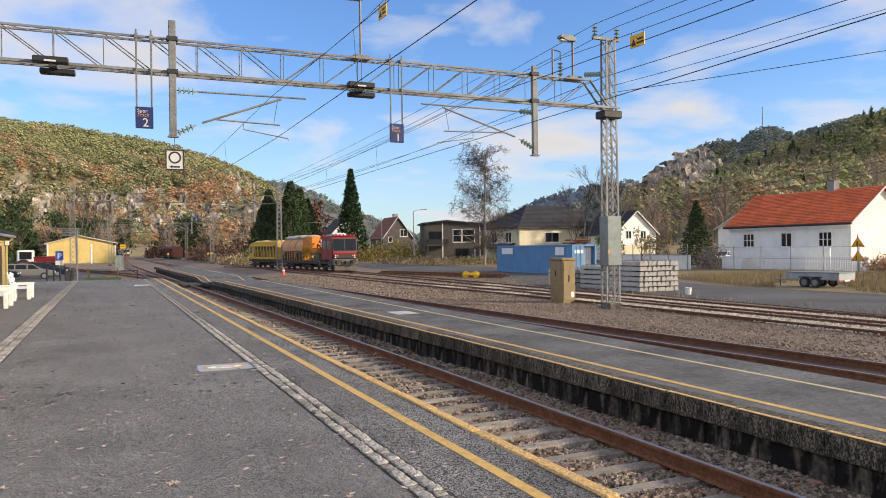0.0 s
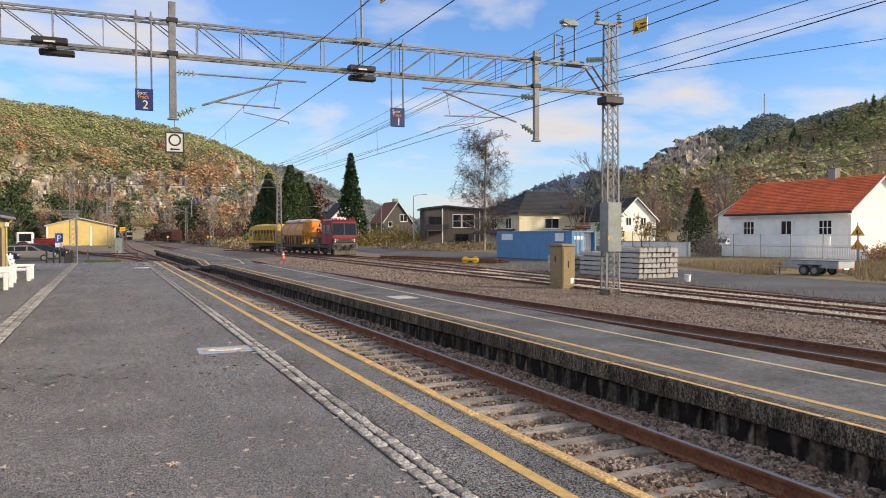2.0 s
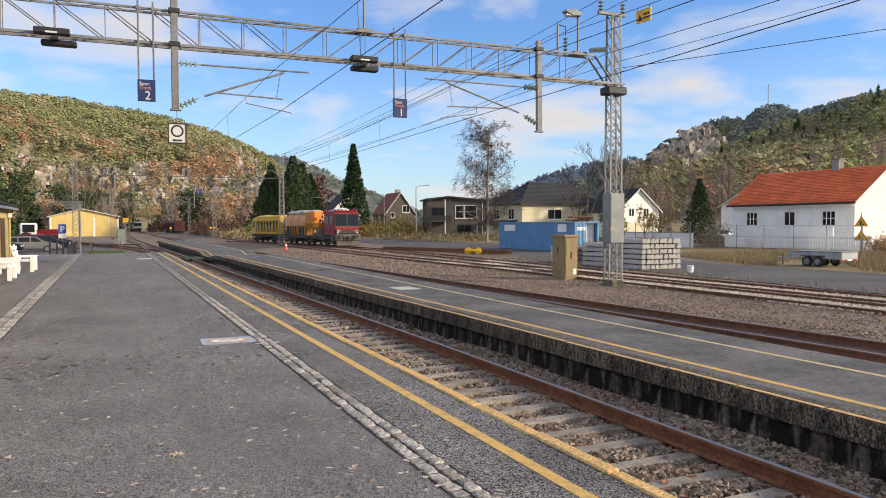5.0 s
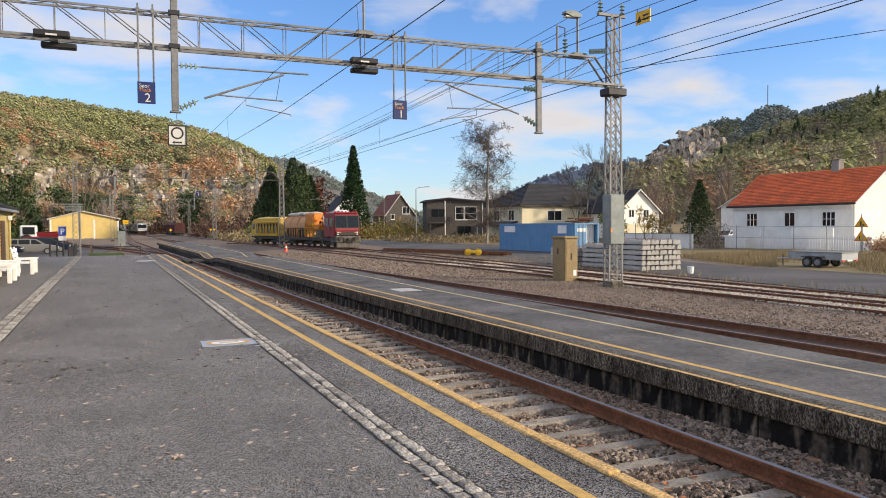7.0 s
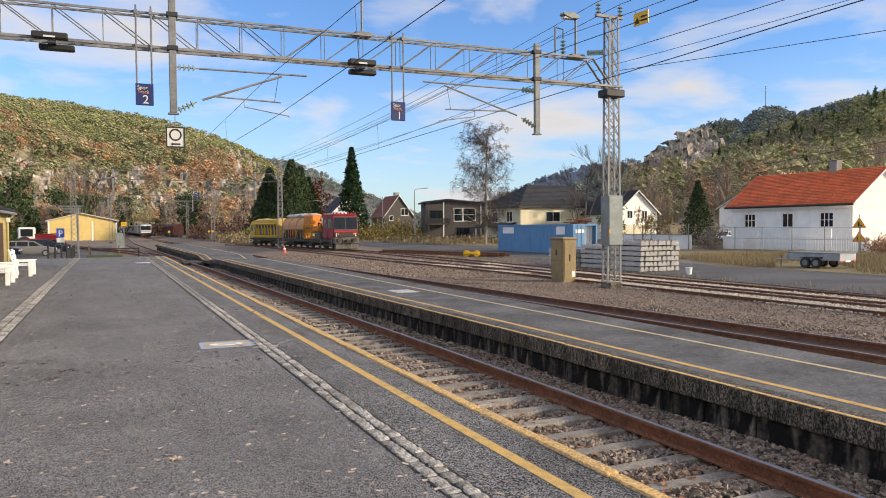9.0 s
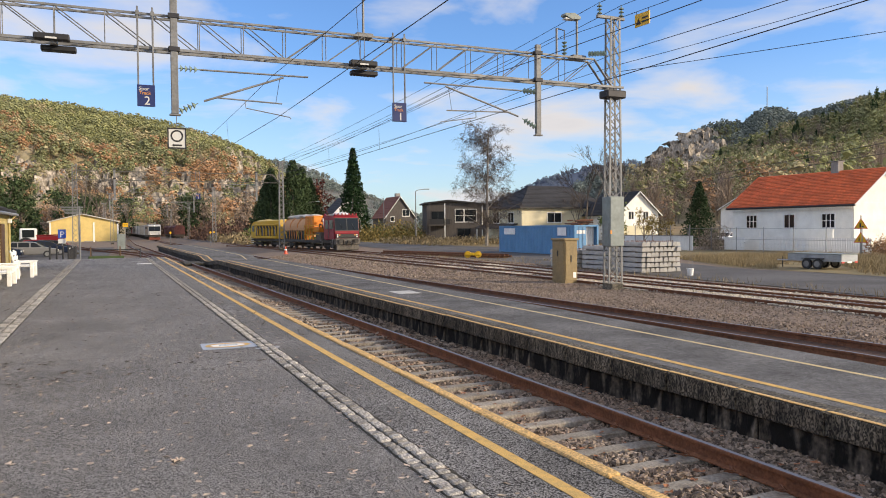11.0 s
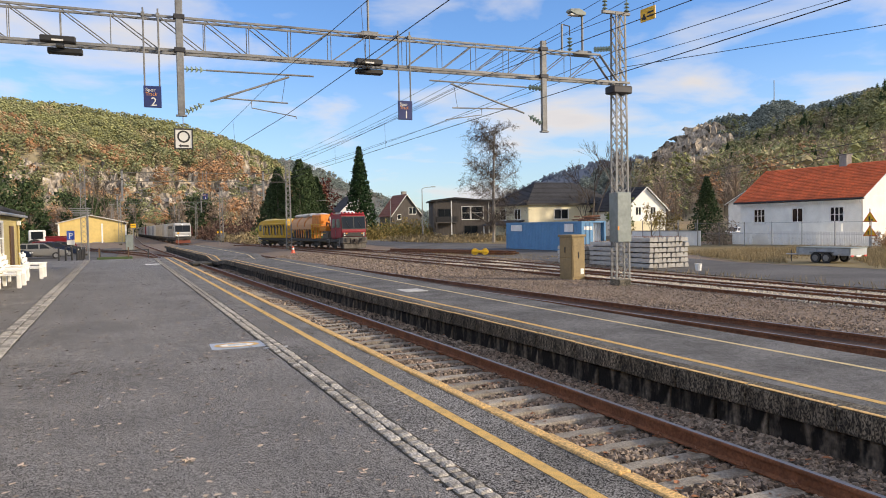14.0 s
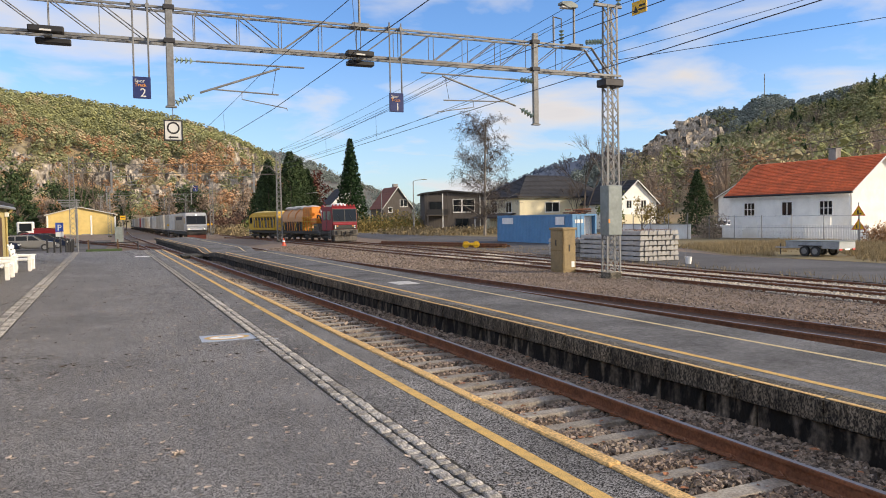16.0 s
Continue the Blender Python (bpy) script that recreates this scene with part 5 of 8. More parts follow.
def corrugated(bm, u0, u1, z0, z1, m, depth=0.04, pitch=0.28):
    n = int((u1 - u0) / pitch)
    prev = None
    for i in range(n + 1):
        for f, dd in ((0.0, 0), (0.36, 0), (0.5, depth), (0.86, depth)):
            u = u0 + (i + f) * (u1 - u0) / (n + 1)
            a, b = bm.verts.new(m @ Vector((u, dd, z0))), bm.verts.new(m @ Vector((u, dd, z1)))
            if prev:
                bm.faces.new((prev[0], a, b, prev[1]))
            prev = (a, b)


def container(x, y, L, label, paint, opened=True, z=-0.83, H=2.6, W=2.44):
    c = thing("shipping_container", x, y, z, 0, label, "container")
    bm = bmesh.new()
    corrugated(bm, 0.1, L - 0.1, 0.16, H - 0.12, pose(0.03, L, 0, 0, 0, -90))
    part("side_panel", bm, paint, c)
    part("side_panel", bx(W - 0.06, 0.1, 0.1, W - 0.02, L - 0.1, H - 0.1), paint, c)
    part("roof", bx(0.03, 0.03, H - 0.08, W - 0.03, L - 0.03, H - 0.03), paint, c)
    part("floor", bx(0.03, 0.03, 0.05, W - 0.03, L - 0.03, 0.16), BLACK, c)
    part("back_panel", bx(0.05, L - 0.06, 0.1, W - 0.05, L - 0.02, H - 0.1), paint, c)
    for xx in (0.0, W - 0.12):
        part("bottom_rail", bx(xx, 0.12, 0.02, xx + 0.12, L - 0.12, 0.16), paint, c)
        part("top_rail", bx(xx, 0.12, H - 0.13, xx + 0.1, L - 0.12, H), paint, c)
        for yy in (0.0, L - 0.16):
            part("corner_post", bx(xx, yy, 0, xx + 0.16, yy + 0.16, H, 0.01), paint, c)
    part("header", bx(0.16, 0.02, H - 0.14, W - 0.16, 0.12, H), paint, c)
    d = part("door", bx(0.17, 0.02, 0.17, W / 2 - 0.01, 0.08, H - 0.15, 0.01), paint, c)
    for xx in (0.45, 0.85):
        part("lock_rod", tube([(xx, -0.02, 0.15), (xx, -0.02, H - 0.12)], 0.02, 5), STEEL, d)
    part("placard", bx(0.25, 0.008, H - 0.75, 1.1, 0.016, H - 0.45), WHITE, d)
    if opened:
        bm = bmesh.new()
        corrugated(bm, 0, 1.05, 0.17, H - 0.15, pose(W / 2 + 0.1, 0.5, 0), 0.05, 0.2)
        part("stacked_sheet", bm, WHITE, c, "pale corrugated sheets inside the open half")
    return c


CT = container(36.0, 53.4, 13.4, "long blue corrugated steel shipping container with white marks", BLUE_PAINT)
mk = part("marking", bx(-0.035, 11.4 - 1.3, 1.75, -0.03, 11.4 + 0.9, 2.35), WHITE, CT, "white block marking")
mk2 = part("marking", bx(-0.035, 1.2, 1.7, -0.03, 2.6, 2.4), WHITE, CT, "white block marking")
rp = thing("scrap_pile", 37.6, 55.0, 1.77, 0, "rusty scrap metal lying on the container roof", "scrap")
rnd = random.Random(4)
for k in range(14):
    part("rod", tube([(rnd.uniform(-1, 1), rnd.uniform(-1.2, 1.6), 0.04 + 0.03 * k), (rnd.uniform(-1, 1), rnd.uniform(-1.2, 1.6), 0.05 + 0.03 * k)], 0.06, 4), RAIL_SIDE, rp)


def sleeper_stack(x, y, layers, label):
    s = thing("sleeper_stack", x, y, -0.86, 0, label, "sleeper stack", group="stacks of concrete sleepers")
    NEWC = MATS.setdefault("newc", mat("pale new concrete", (0.42, 0.41, 0.39), 0.85, grain=0.12, gscale=14, stain=0.25, sscale=1.5, per_object=0.12))
    rnd = random.Random(layers)
    bm = bmesh.new()
    prism(bm, [(-0.14, 0), (0.14, 0), (0.13, 0.13), (0.085, 0.22), (-0.085, 0.22), (-0.13, 0.13)], 0, 2.6)
    for v in bm.verts:
        if v.co.z > .2 and .1 < v.co.y < 2.5:
            v.co.z -= .03
    me = mesh_of("sleeper", bm, NEWC)
    bat = mesh_of("batten", bx(-0.02, -0.05, 0, 2.62, 0.05, 0.055), SLEEPER_OLD)
    for i in range(layers):
        z = i * 0.275
        for yy in (0.5, 2.1):
            piece("batten", bat, s, pose(0, yy, z))
        for k in range(9):
            piece("sleeper", me, s, pose(0.15 + k * 0.288, rnd.uniform(-.05, .05), z + 0.055))
    bmf = bmesh.new()
    for k in range(9):
        for yy in (0.45, 0.6, 2.0, 2.15):
            rod(bmf, (0.15 + k * 0.288, yy, layers * .275), (0.15 + k * 0.288, yy, layers * .275 + .06), 0.03, 5)
    part("fastenings", bmf, RAIL_SIDE, s, "rusty rail fastenings on the top layer", kind="stuff")
    return s


sleeper_stack(25.5, 31.6, 6, "tall stack of pale concrete railway sleepers")
sleeper_stack(25.6, 34.6, 5, "stack of pale concrete railway sleepers on battens")
sleeper_stack(25.3, 37.6, 4, "low stack of pale concrete railway sleepers")


def rail_pile():
    p = thing("rail_pile", 27.0, 61.0, -0.83, 16, "pile of rusty spare rails lying on the ground", "rail pile")
    rnd = random.Random(8)
    for k in range(9):
        x, z = (k % 6) * 0.35 - 1, 0.16 * (k // 6)
        bm = bmesh.new()
        prism(bm, [(u + x, w + z) for u, w in RAIL_PROFILE], -8 + rnd.uniform(-.8, .8), 7 + rnd.uniform(-2, 1))
        part("spare_rail", bm, RAIL_SIDE, p)
    for yy in (-6, 0, 5):
        part("bearer", bx(-1.4, yy, -0.06, 1.4, yy + 0.2, 0.0), SLEEPER_OLD, p)


rail_pile()
yt = thing("wheel_trolley", 26.9, 54.4, -0.83, -30, "small bright yellow rail trolley on the ground", "trolley")
YEL_MACHINE = mat("machine yellow paint", (0.72, 0.42, 0.02), 0.5, grain=0.1, gscale=10, stain=0.2, sscale=2)
for sx in (-0.42, 0.42):
    part("wheel", tube([(sx, -0.25, 0.28), (sx, -0.1, 0.28)], 0.27, 12), YEL_MACHINE, yt)
    part("wheel", tube([(sx, 0.1, 0.28), (sx, 0.25, 0.28)], 0.27, 12), YEL_MACHINE, yt)
part("frame", bx(-0.6, -0.3, 0.2, 0.6, 0.3, 0.42, 0.04), YEL_MACHINE, yt)
ORANGE_CONE = mat("orange cone plastic", (0.70, 0.09, 0.04), 0.5)
cn = thing("traffic_cone", 15.75, 73.2, -0.83, 0, "orange traffic cone standing by the mast", "cone")
bm = bmesh.new(); rod(bm, (0, 0, 0.04), (0, 0, 0.75), 0.19, 10, 0.03); part("cone", bm, ORANGE_CONE, cn)
part("base", bx(-0.24, -0.24, 0, 0.24, 0.24, 0.04), ORANGE_CONE, cn)
part("band", tube([(0, 0, 0.36), (0, 0, 0.5)], 0.125, 10), WHITE, cn)
pb = thing("bucket", 26.4, 29.0, -0.86, 0, "small white plastic bucket on the gravel", "bucket")
bm = bmesh.new(); rod(bm, (0, 0, 0), (0, 0, 0.36), 0.13, 12, 0.17); part("shell", bm, WHITE, pb)
part("rim", tube([(0, 0, 0.34), (0, 0, 0.37)], 0.185, 12), WHITE, pb)
bm = bmesh.new()
prv = None
for i in range(9):
    a = math.pi * i / 8
    q = (0.18 * math.cos(a), 0, 0.36 + 0.5 * math.sin(a))
    if prv:
        rod(bm, prv, q, 0.008, 4)
    prv = q
part("handle", bm, STEEL, pb)


def wheel(parent, x, y, z, r, w, axis="y", rim=None):
    t = part("wheel", tube([(x, y - w / 2, z), (x, y + w / 2, z)] if axis == "y" else [(x - w / 2, y, z), (x + w / 2, y, z)], r, 16), BLACK, parent)
    part("rim", tube([(x, y - w / 2 - 0.01, z), (x, y + w / 2 + 0.01, z)] if axis == "y" else [(x - w / 2 - .01, y, z), (x + w / 2 + .01, y, z)], r * 0.6, 12), rim or STEEL, t)
    return t


def trailer():
    t = thing("box_trailer", 36.85, 30.2, -0.84, -84, "galvanised tandem axle box trailer on the road", "trailer")
    # long axis along local x, tailgate at +x
    G = mat("bright galvanised sheet", (0.33, 0.36, 0.39), 0.5, metal=0.3, grain=0.1, gscale=10, stain=0.2)
    part("bed", bx(-1.6, -0.85, 0.5, 2.1, 0.85, 0.58), G, t)
    part("side_panel", bx(-1.6, -0.87, 0.56, 2.1, -0.84, 0.93), G, t)
    part("side_panel", bx(-1.6, 0.84, 0.56, 2.1, 0.87, 0.93), G, t)
    part("front_panel", bx(-1.62, -0.85, 0.58, -1.58, 0.85, 0.93), G, t)
    part("tailgate", bx(2.08, -0.85, 0.58, 2.12, 0.85, 0.93), G, t)
    part("tarpaulin", bx(-1.62, -0.9, 0.94, 2.14, 0.9, 1.0, 0.015), GREYBOX, t, "flat grey cover over the bed")
    for z in (0.57, 0.74, 0.9):
        for y in (-0.885, 0.865):
            part("rib", bx(-1.6, y, z, 2.1, y + 0.02, z + 0.03), G, t)
    for x in (-1.5, -0.3, 0.9, 2.0):
        for y in (-0.895, 0.865):
            part("stake", bx(x, y, 0.5, x + 0.06, y + 0.03, 0.95), G, t)
    for x in (-0.15, 0.6):
        for y in (-0.95, 0.95):
            wheel(t, x, y, 0.33, 0.33, 0.2, "y")
    for y in (-0.97, 0.97):
        part("mudguard", bx(-0.55, y - 0.12, 0.66, 1.0, y + 0.12, 0.7, 0.01), BLACK, t)
    part("drawbar", tube([(-1.6, -0.6, 0.5), (-3.0, 0, 0.48)], 0.04, 5), G, t)
    part("drawbar", tube([(-1.6, 0.6, 0.5), (-3.0, 0, 0.48)], 0.04, 5), G, t)
    part("jockey_wheel", tube([(-2.6, 0, 0.0), (-2.6, 0, 0.75)], 0.04, 6), BLACK, t)
    for y in (-0.7, 0.7):
        part("tail_light", bx(2.1, y - 0.13, 0.42, 2.14, y + 0.13, 0.52), SIGN_RED, t)
    part("plate_bar", bx(2.1, -0.25, 0.42, 2.13, 0.25, 0.52), WHITE, t)
    for ob in t.children_recursive:
        ob.data.transform(Matrix.Scale(0.87, 4))


trailer()


def warning_post():
    s = thing("road_sign", 54.4, 40.7, -0.86, 0, "two yellow and red triangular road work signs on a post", "road sign")
    part("post", tube([(0, 0, 0), (0, 0, 3.2)], 0.04, 6), STEEL, s)
    R = pose(0, 0, 0, 0, 0, -53)
    for z, n in ((2.05, 0), (0.95, 1)):
        for sc, yy, m_ in ((0.57, -0.05, SIGN_RED), (0.48, -0.06, SIGN_YELLOW)):
            bm = bmesh.new()
            c = z + 0.38
            prism(bm, [(-sc * .87, c - sc * .5), (sc * .87, c - sc * .5), (0, c + sc)], yy - 0.008, yy)
            bmesh.ops.transform(bm, matrix=R, verts=bm.verts)
            part("triangle", bm, m_, s)
        bm = bmesh.new()
        for a in (((-0.16, z + 0.2, -0.08, z + 0.5), (0.06, z + 0.2, 0.14, z + 0.55)) if n else ((-0.1, z + 0.2, 0.02, z + 0.55), (0.06, z + 0.2, 0.2, z + 0.32))):
            box(bm, a[0], -0.075, a[1], a[2], -0.07, a[3])
        bmesh.ops.transform(bm, matrix=R, verts=bm.verts)
        part("symbol", bm, BLACK, s)


warning_post()


def fences():
    f = thing("picket_fence", 55.5, 41.5, -0.86, 0, "low white painted board fence before the house", "fence")
    k = 0
    for y0, y1, x in ((0.0, 11.6, 1.2), (12.4, 15.0, 0.2)):
        n = int((y1 - y0) / 0.16)
        me = MATS.setdefault("picket", mesh_of("picket", bx(0, 0, 0.1, 0.03, 0.13, 1.35, 0.004), WHITE))
        for i in range(n):
            piece("picket", me, f, pose(x, y0 + i * 0.16, 0))
        part("fence_rail", bx(x + 0.03, y0, 0.4, x + 0.08, y1, 0.5), WHITE, f)
        part("fence_rail", bx(x + 0.03, y0, 1.1, x + 0.08, y1, 1.2), WHITE, f)
    w = thing("mesh_fence", 53.6, 40.0, -0.86, 0, "tall thin steel mesh fence along the verge", "fence")
    for i in range(9):
        part("post", tube([(0, i * 3.2, 0), (0, i * 3.2, 2.3)], 0.035, 5), STEEL, w)
    for z in (0.1, 1.2, 2.2):
        part("wire_strand", tube([(0, 0, z), (0, 25.6, z)], 0.012, 4), STEEL, w)
    g = thing("garden_wall", 53.0, 58.0, -0.86, 6, "long low white rendered garden wall", "garden wall")
    part("wall", bx(0, 0, 0, 0.2, 13.0, 1.45, 0.02), WHITE, g)
    part("coping", bx(-0.04, 0, 1.45, 0.24, 13.0, 1.52), PLINTH, g)
    for i in range(6):
        part("post", tube([(-0.3, i * 2.5, 0), (-0.3, i * 2.5, 2.6)], 0.05, 5), PLINTH, g)


fences()


# ---- cars and street furniture ----
def car(x, y, rz, paint, label, z=-0.86, van=False):
    c = thing("car", x, y, z, rz, label, "car", group="parked cars")
    bm = bmesh.new()
    prof = [(-2.2, 0.28), (2.2, 0.28), (2.27, 0.55), (2.2, 0.75), (1.35, 0.92), (1.2, 0.94), (-2.15, 0.98), (-2.25, 0.6)]
    prism(bm, prof, -0.88, 0.88)
    bmesh.ops.bevel(bm, geom=[e for e in bm.edges if abs(e.verts[0].co.y - e.verts[1].co.y) < 0.01], offset=0.09, segments=2, affect="EDGES")
    part("body", bm, paint, c)
    bm = bmesh.new()
    low = [(1.25, 0.93), (-2.12, 0.95)]
    top = [(0.35, 1.42), (-0.4, 1.5), (-1.55, 1.46)]
    for sgn in (1,):
        v = {}
        for k, (px, pz, w) in enumerate(((1.25, 0.92, .80), (0.4, 1.42, .64), (-0.5, 1.5, .64), (-1.6, 1.45, .63), (-2.15, 0.96, .80))):
            v[k] = (bm.verts.new((px, -w, pz)), bm.verts.new((px, w, pz)))
        for k in range(4):
            bm.faces.new((v[k][0], v[k + 1][0], v[k + 1][1], v[k][1]))
        bm.faces.new([v[k][0] for k in range(5)])
        bm.faces.new([v[k][1] for k in range(4, -1, -1)])
        bmesh.ops.recalc_face_normals(bm, faces=bm.faces)
    part("cabin", bm, paint, c)
    for s in (-1, 1):
        for a, b, aa, bb in ((0.95, 0.02, 0.36, 0.02), (-0.08, -1.0, -0.08, -1.0), (-1.08, -1.95, -1.08, -1.5)):
            bm = bmesh.new()
            q = [(a, s * 0.80, 0.98), (b, s * 0.80, 0.98), (bb, s * 0.662, 1.39), (aa, s * 0.662, 1.39)]
            bm.faces.new([bm.verts.new(p) for p in q])
            part("side_window", bm, GLASS, c)
    for q in ([(1.2, -0.74, 0.97), (1.2, 0.74, 0.97), (0.44, 0.6, 1.41), (0.44, -0.6, 1.41)], [(-2.13, -0.72, 1.02), (-2.13, 0.72, 1.02), (-1.66, 0.58, 1.42), (-1.66, -0.58, 1.42)]):
        bm = bmesh.new()
        f = bm.faces.new([bm.verts.new(Vector(p) + Vector((0.02 if p[0] > 0 else -0.02, 0, 0.01))) for p in q])
        part("windscreen", bm, GLASS, c)
    for px in (-1.38, 1.38):
        for py in (-0.84, 0.84):
            wheel(c, px, py, 0.32, 0.32, 0.22, "y")
    for s in (-0.62, 0.62):
        part("headlight", bx(2.12, s - 0.2, 0.58, 2.26, s + 0.2, 0.72, 0.02), SIGN_WHITE, c)
        part("tail_light", bx(-2.27, s - 0.16, 0.7, -2.15, s + 0.16, 0.88, 0.02), SIGN_RED, c)
    part("bumper", bx(2.18, -0.8, 0.26, 2.3, 0.8, 0.48, 0.03), BLACK, c)
    return c


SILVER = mat("silver brown car paint", (0.33, 0.31, 0.28), 0.3, metal=0.6, grain=0.03)
DARKBLUE = mat("dark blue car paint", (0.02, 0.03, 0.06), 0.25, metal=0.4)
REDCAR = mat("red car paint", (0.22, 0.012, 0.015), 0.3, metal=0.2)
CARWHITE = mat("white car paint", (0.75, 0.75, 0.75), 0.3)
car(-6.75, 80.3, 0, SILVER, "silver brown estate car parked beyond the platform")
car(-6.0, 87.0, 0, DARKBLUE, "dark blue car parked behind the silver estate")
car(-5.6, 92.5, 0, BLACK, "black car parked in the row of cars")
car(-7.2, 97.5, 0, REDCAR, "dark red car parked in the row of cars")
car(-9.5, 78.0, 0, DARKBLUE, "dark car parked by the station building")
car(79.5, 80.0, 200, CARWHITE, "white car parked before the small white house")


def tractor():
    t = thing("tractor", -8.6, 104, -0.86, 0, "red tractor with a white cab in the car park", "tractor")
    part("hood", bx(0.4, -0.5, 1.0, 3.2, 0.5, 1.9, 0.15), REDCAR, t)
    part("cab", bx(-1.3, -0.8, 1.0, 0.5, 0.8, 2.8, 0.12), CARWHITE, t, "white cab with large windows")
    part("cab_window", bx(-1.0, -0.83, 1.7, 0.3, -0.79, 2.6), GLASS, t)
    part("loader_arm", tube([(0.0, -0.7, 1.9), (3.2, -0.7, 2.0), (4.0, -0.7, 0.6)], 0.07, 4), REDCAR, t)
    for x, r in ((-0.6, 0.85), (2.6, 0.6)):
        for y in (-0.85, 0.85):
            wheel(t, x, y, r, r, 0.45, "y")


tractor()


def panel_lamp(x, y, z):
    l = thing("street_lamp", x, y, z, 0, "thin grey post with a flat slanted lamp head", "street lamp", group="car park lamps")
    part("post", tube([(0, 0, 0), (0, 0, 4.3)], 0.055, 6), STEEL, l)
    part("head", bx(-1.3, -0.25, 4.2, 0.25, 0.25, 4.27, 0, pose(0, 0, 0)), STEEL, l)


for i in range(5):
    panel_lamp(-2.0 - i * 0.2, 62 + i * 6, -0.86)


def bollards():
    me = mesh_of("post", tube([(0, 0, 0), (0, 0, 1.0)], 0.06, 8), BLACK)
    for i, (x, y) in enumerate([(-3.5, 54.0), (-3.1, 54.0), (-2.75, 54.2), (-2.5, 55.5), (-2.55, 58), (-2.6, 61), (-2.65, 64), (-2.7, 68), (-2.75, 72), (-2.8, 76)]):
        z = -0.40 if y < 56 else -0.86
        b = thing("bollard", x, y, z, 0, "short black steel bollard at the car park edge", "bollard", group="black bollards")
        piece("post", me, b, pose(0, 0, 0))
        part("cap", tube([(0, 0, 1.0), (0, 0, 1.06)], 0.07, 8), BLACK, b)


bollards()
ps = thing("parking_sign", -3.85, 75, -1.15, 0, "blue square parking sign on a post", "parking sign")
part("post", tube([(0, 0, 0), (0, 0, 2.9)], 0.04, 6), STEEL, ps)
BLUESIGN = mat("blue sign enamel", (0.02, 0.07, 0.35), 0.4)
part("panel", bx(-0.32, -0.06, 2.1, 0.32, -0.04, 2.9), BLUESIGN, ps)
text_part("P", 0.75, pose(0, -0.064, 2.2, 90, 0, 0), SIGN_WHITE, ps)
part("subplate", bx(-0.32, -0.06, 1.65, 0.32, -0.04, 2.05), SIGN_WHITE, ps)
ys = thing("line_sign", 1.9, 104, -0.86, 0, "yellow notice plate on a post by the track", "track sign")
part("post", tube([(0, 0, 0), (0, 0, 3.2)], 0.05, 6), STEEL, ys)
part("panel", bx(-0.32, -0.05, 2.9, 0.32, -0.02, 3.4), SIGN_YELLOW, ys)
part("text_bar", bx(-0.22, -0.056, 3.12, 0.22, -0.051, 3.2), BLACK, ys)
pl2 = thing("cable_pillar", 1.4, 106, -0.86, 0, "grey cable pillar beside the yellow notice", "cabinet")
part("body", bx(-0.45, -0.3, 0, 0.45, 0.3, 2.0, 0.02), GREYBOX, pl2)
for x, y in ((10.2, 118), (15.9, 118), (17.4, 126)):
    s = thing("speed_board", x - 1.9, y, -0.86, 0, "yellow diamond track marker on a thin post", "track sign", group="yellow track markers")
    part("post", tube([(0, 0, 0), (0, 0, 1.9)], 0.035, 5), STEEL, s)
    part("board", bx(-0.14, -0.02, -0.14, 0.14, 0.0, 0.14, 0, pose(0, -0.05, 2.05, 0, 45, 0)), SIGN_YELLOW, s)
rl = thing("barrier_rail", -1.2, 60.5, -0.84, 0, "dark tubular barrier at the platform end", "barrier")
for x in (0.0, 1.9, 3.3):
    part("post", tube([(x, 0, 0), (x, 0, 1.1)], 0.045, 6), BLACK, rl)
part("bar", tube([(0, 0, 1.05), (3.3, 0, 1.05)], 0.04, 6), BLACK, rl)
part("bar", tube([(0, 0, 0.55), (1.9, 0, 0.55)], 0.03, 6), BLACK, rl)
tb = thing("green_planter", -1.3, 55.2, -0.5, 0, "low green planter box at the platform end", "planter")
part("trough", bx(0, -0.3, 0, 2.2, 0.3, 0.42, 0.03), mat("green boards", (0.045, 0.075, 0.025), 0.8, grain=0.3), tb)
for x in (0.15, 1.95):
    part("upright", bx(x - .04, -0.3, 0.4, x + .04, -0.22, 1.05), mat("brown post", (0.12, 0.07, 0.04), 0.8), tb)


def road_lamp(x, y, h, arm, label):
    l = thing("street_lamp", x, y, -0.86, 0, label, "street lamp", group="road lamps")
    bm = bmesh.new(); rod(bm, (0, 0, 0), (0, 0, h), 0.12, 8, 0.07)
    part("pole", bm, STEEL, l)
    if arm:
        part("arm", tube([(0, 0, h), (0.5, 0, h + 0.25), (2.0, 0, h + 0.4)], 0.05, 6), STEEL, l)
        part("head", bx(1.7, -0.14, h + 0.34, 2.6, 0.14, h + 0.48, 0.03), GREYBOX, l)
    return l


road_lamp(50.0, 124, 9.0, True, "grey street lamp with an arm beside the road")
road_lamp(58.5, 165, 9.5, False, "tall plain grey pole beside the road")
road_lamp(36.8, 150, 7.6, True, "grey street lamp behind the maintenance train")


# ---- hills and woods ----
# ridge lines: bearing in degrees and slope from the railway
RIDGE_L = [(-14.0, 0.1401), (-6.6, 0.1519), (-2.3, 0.1483), (-1.2, 0.144), (2.8, 0.1359), (5.1, 0.1248), (7.8, 0.1097), (10.7, 0.0836), (11.9, 0.0669), (14.4, 0.0188)]
RIDGE_M = [(7.8, 0.0517), (9.4, 0.0738), (11.1, 0.0896), (13.1, 0.0834), (15.2, 0.0688), (17.8, 0.0486), (21.2, 0.0108)]
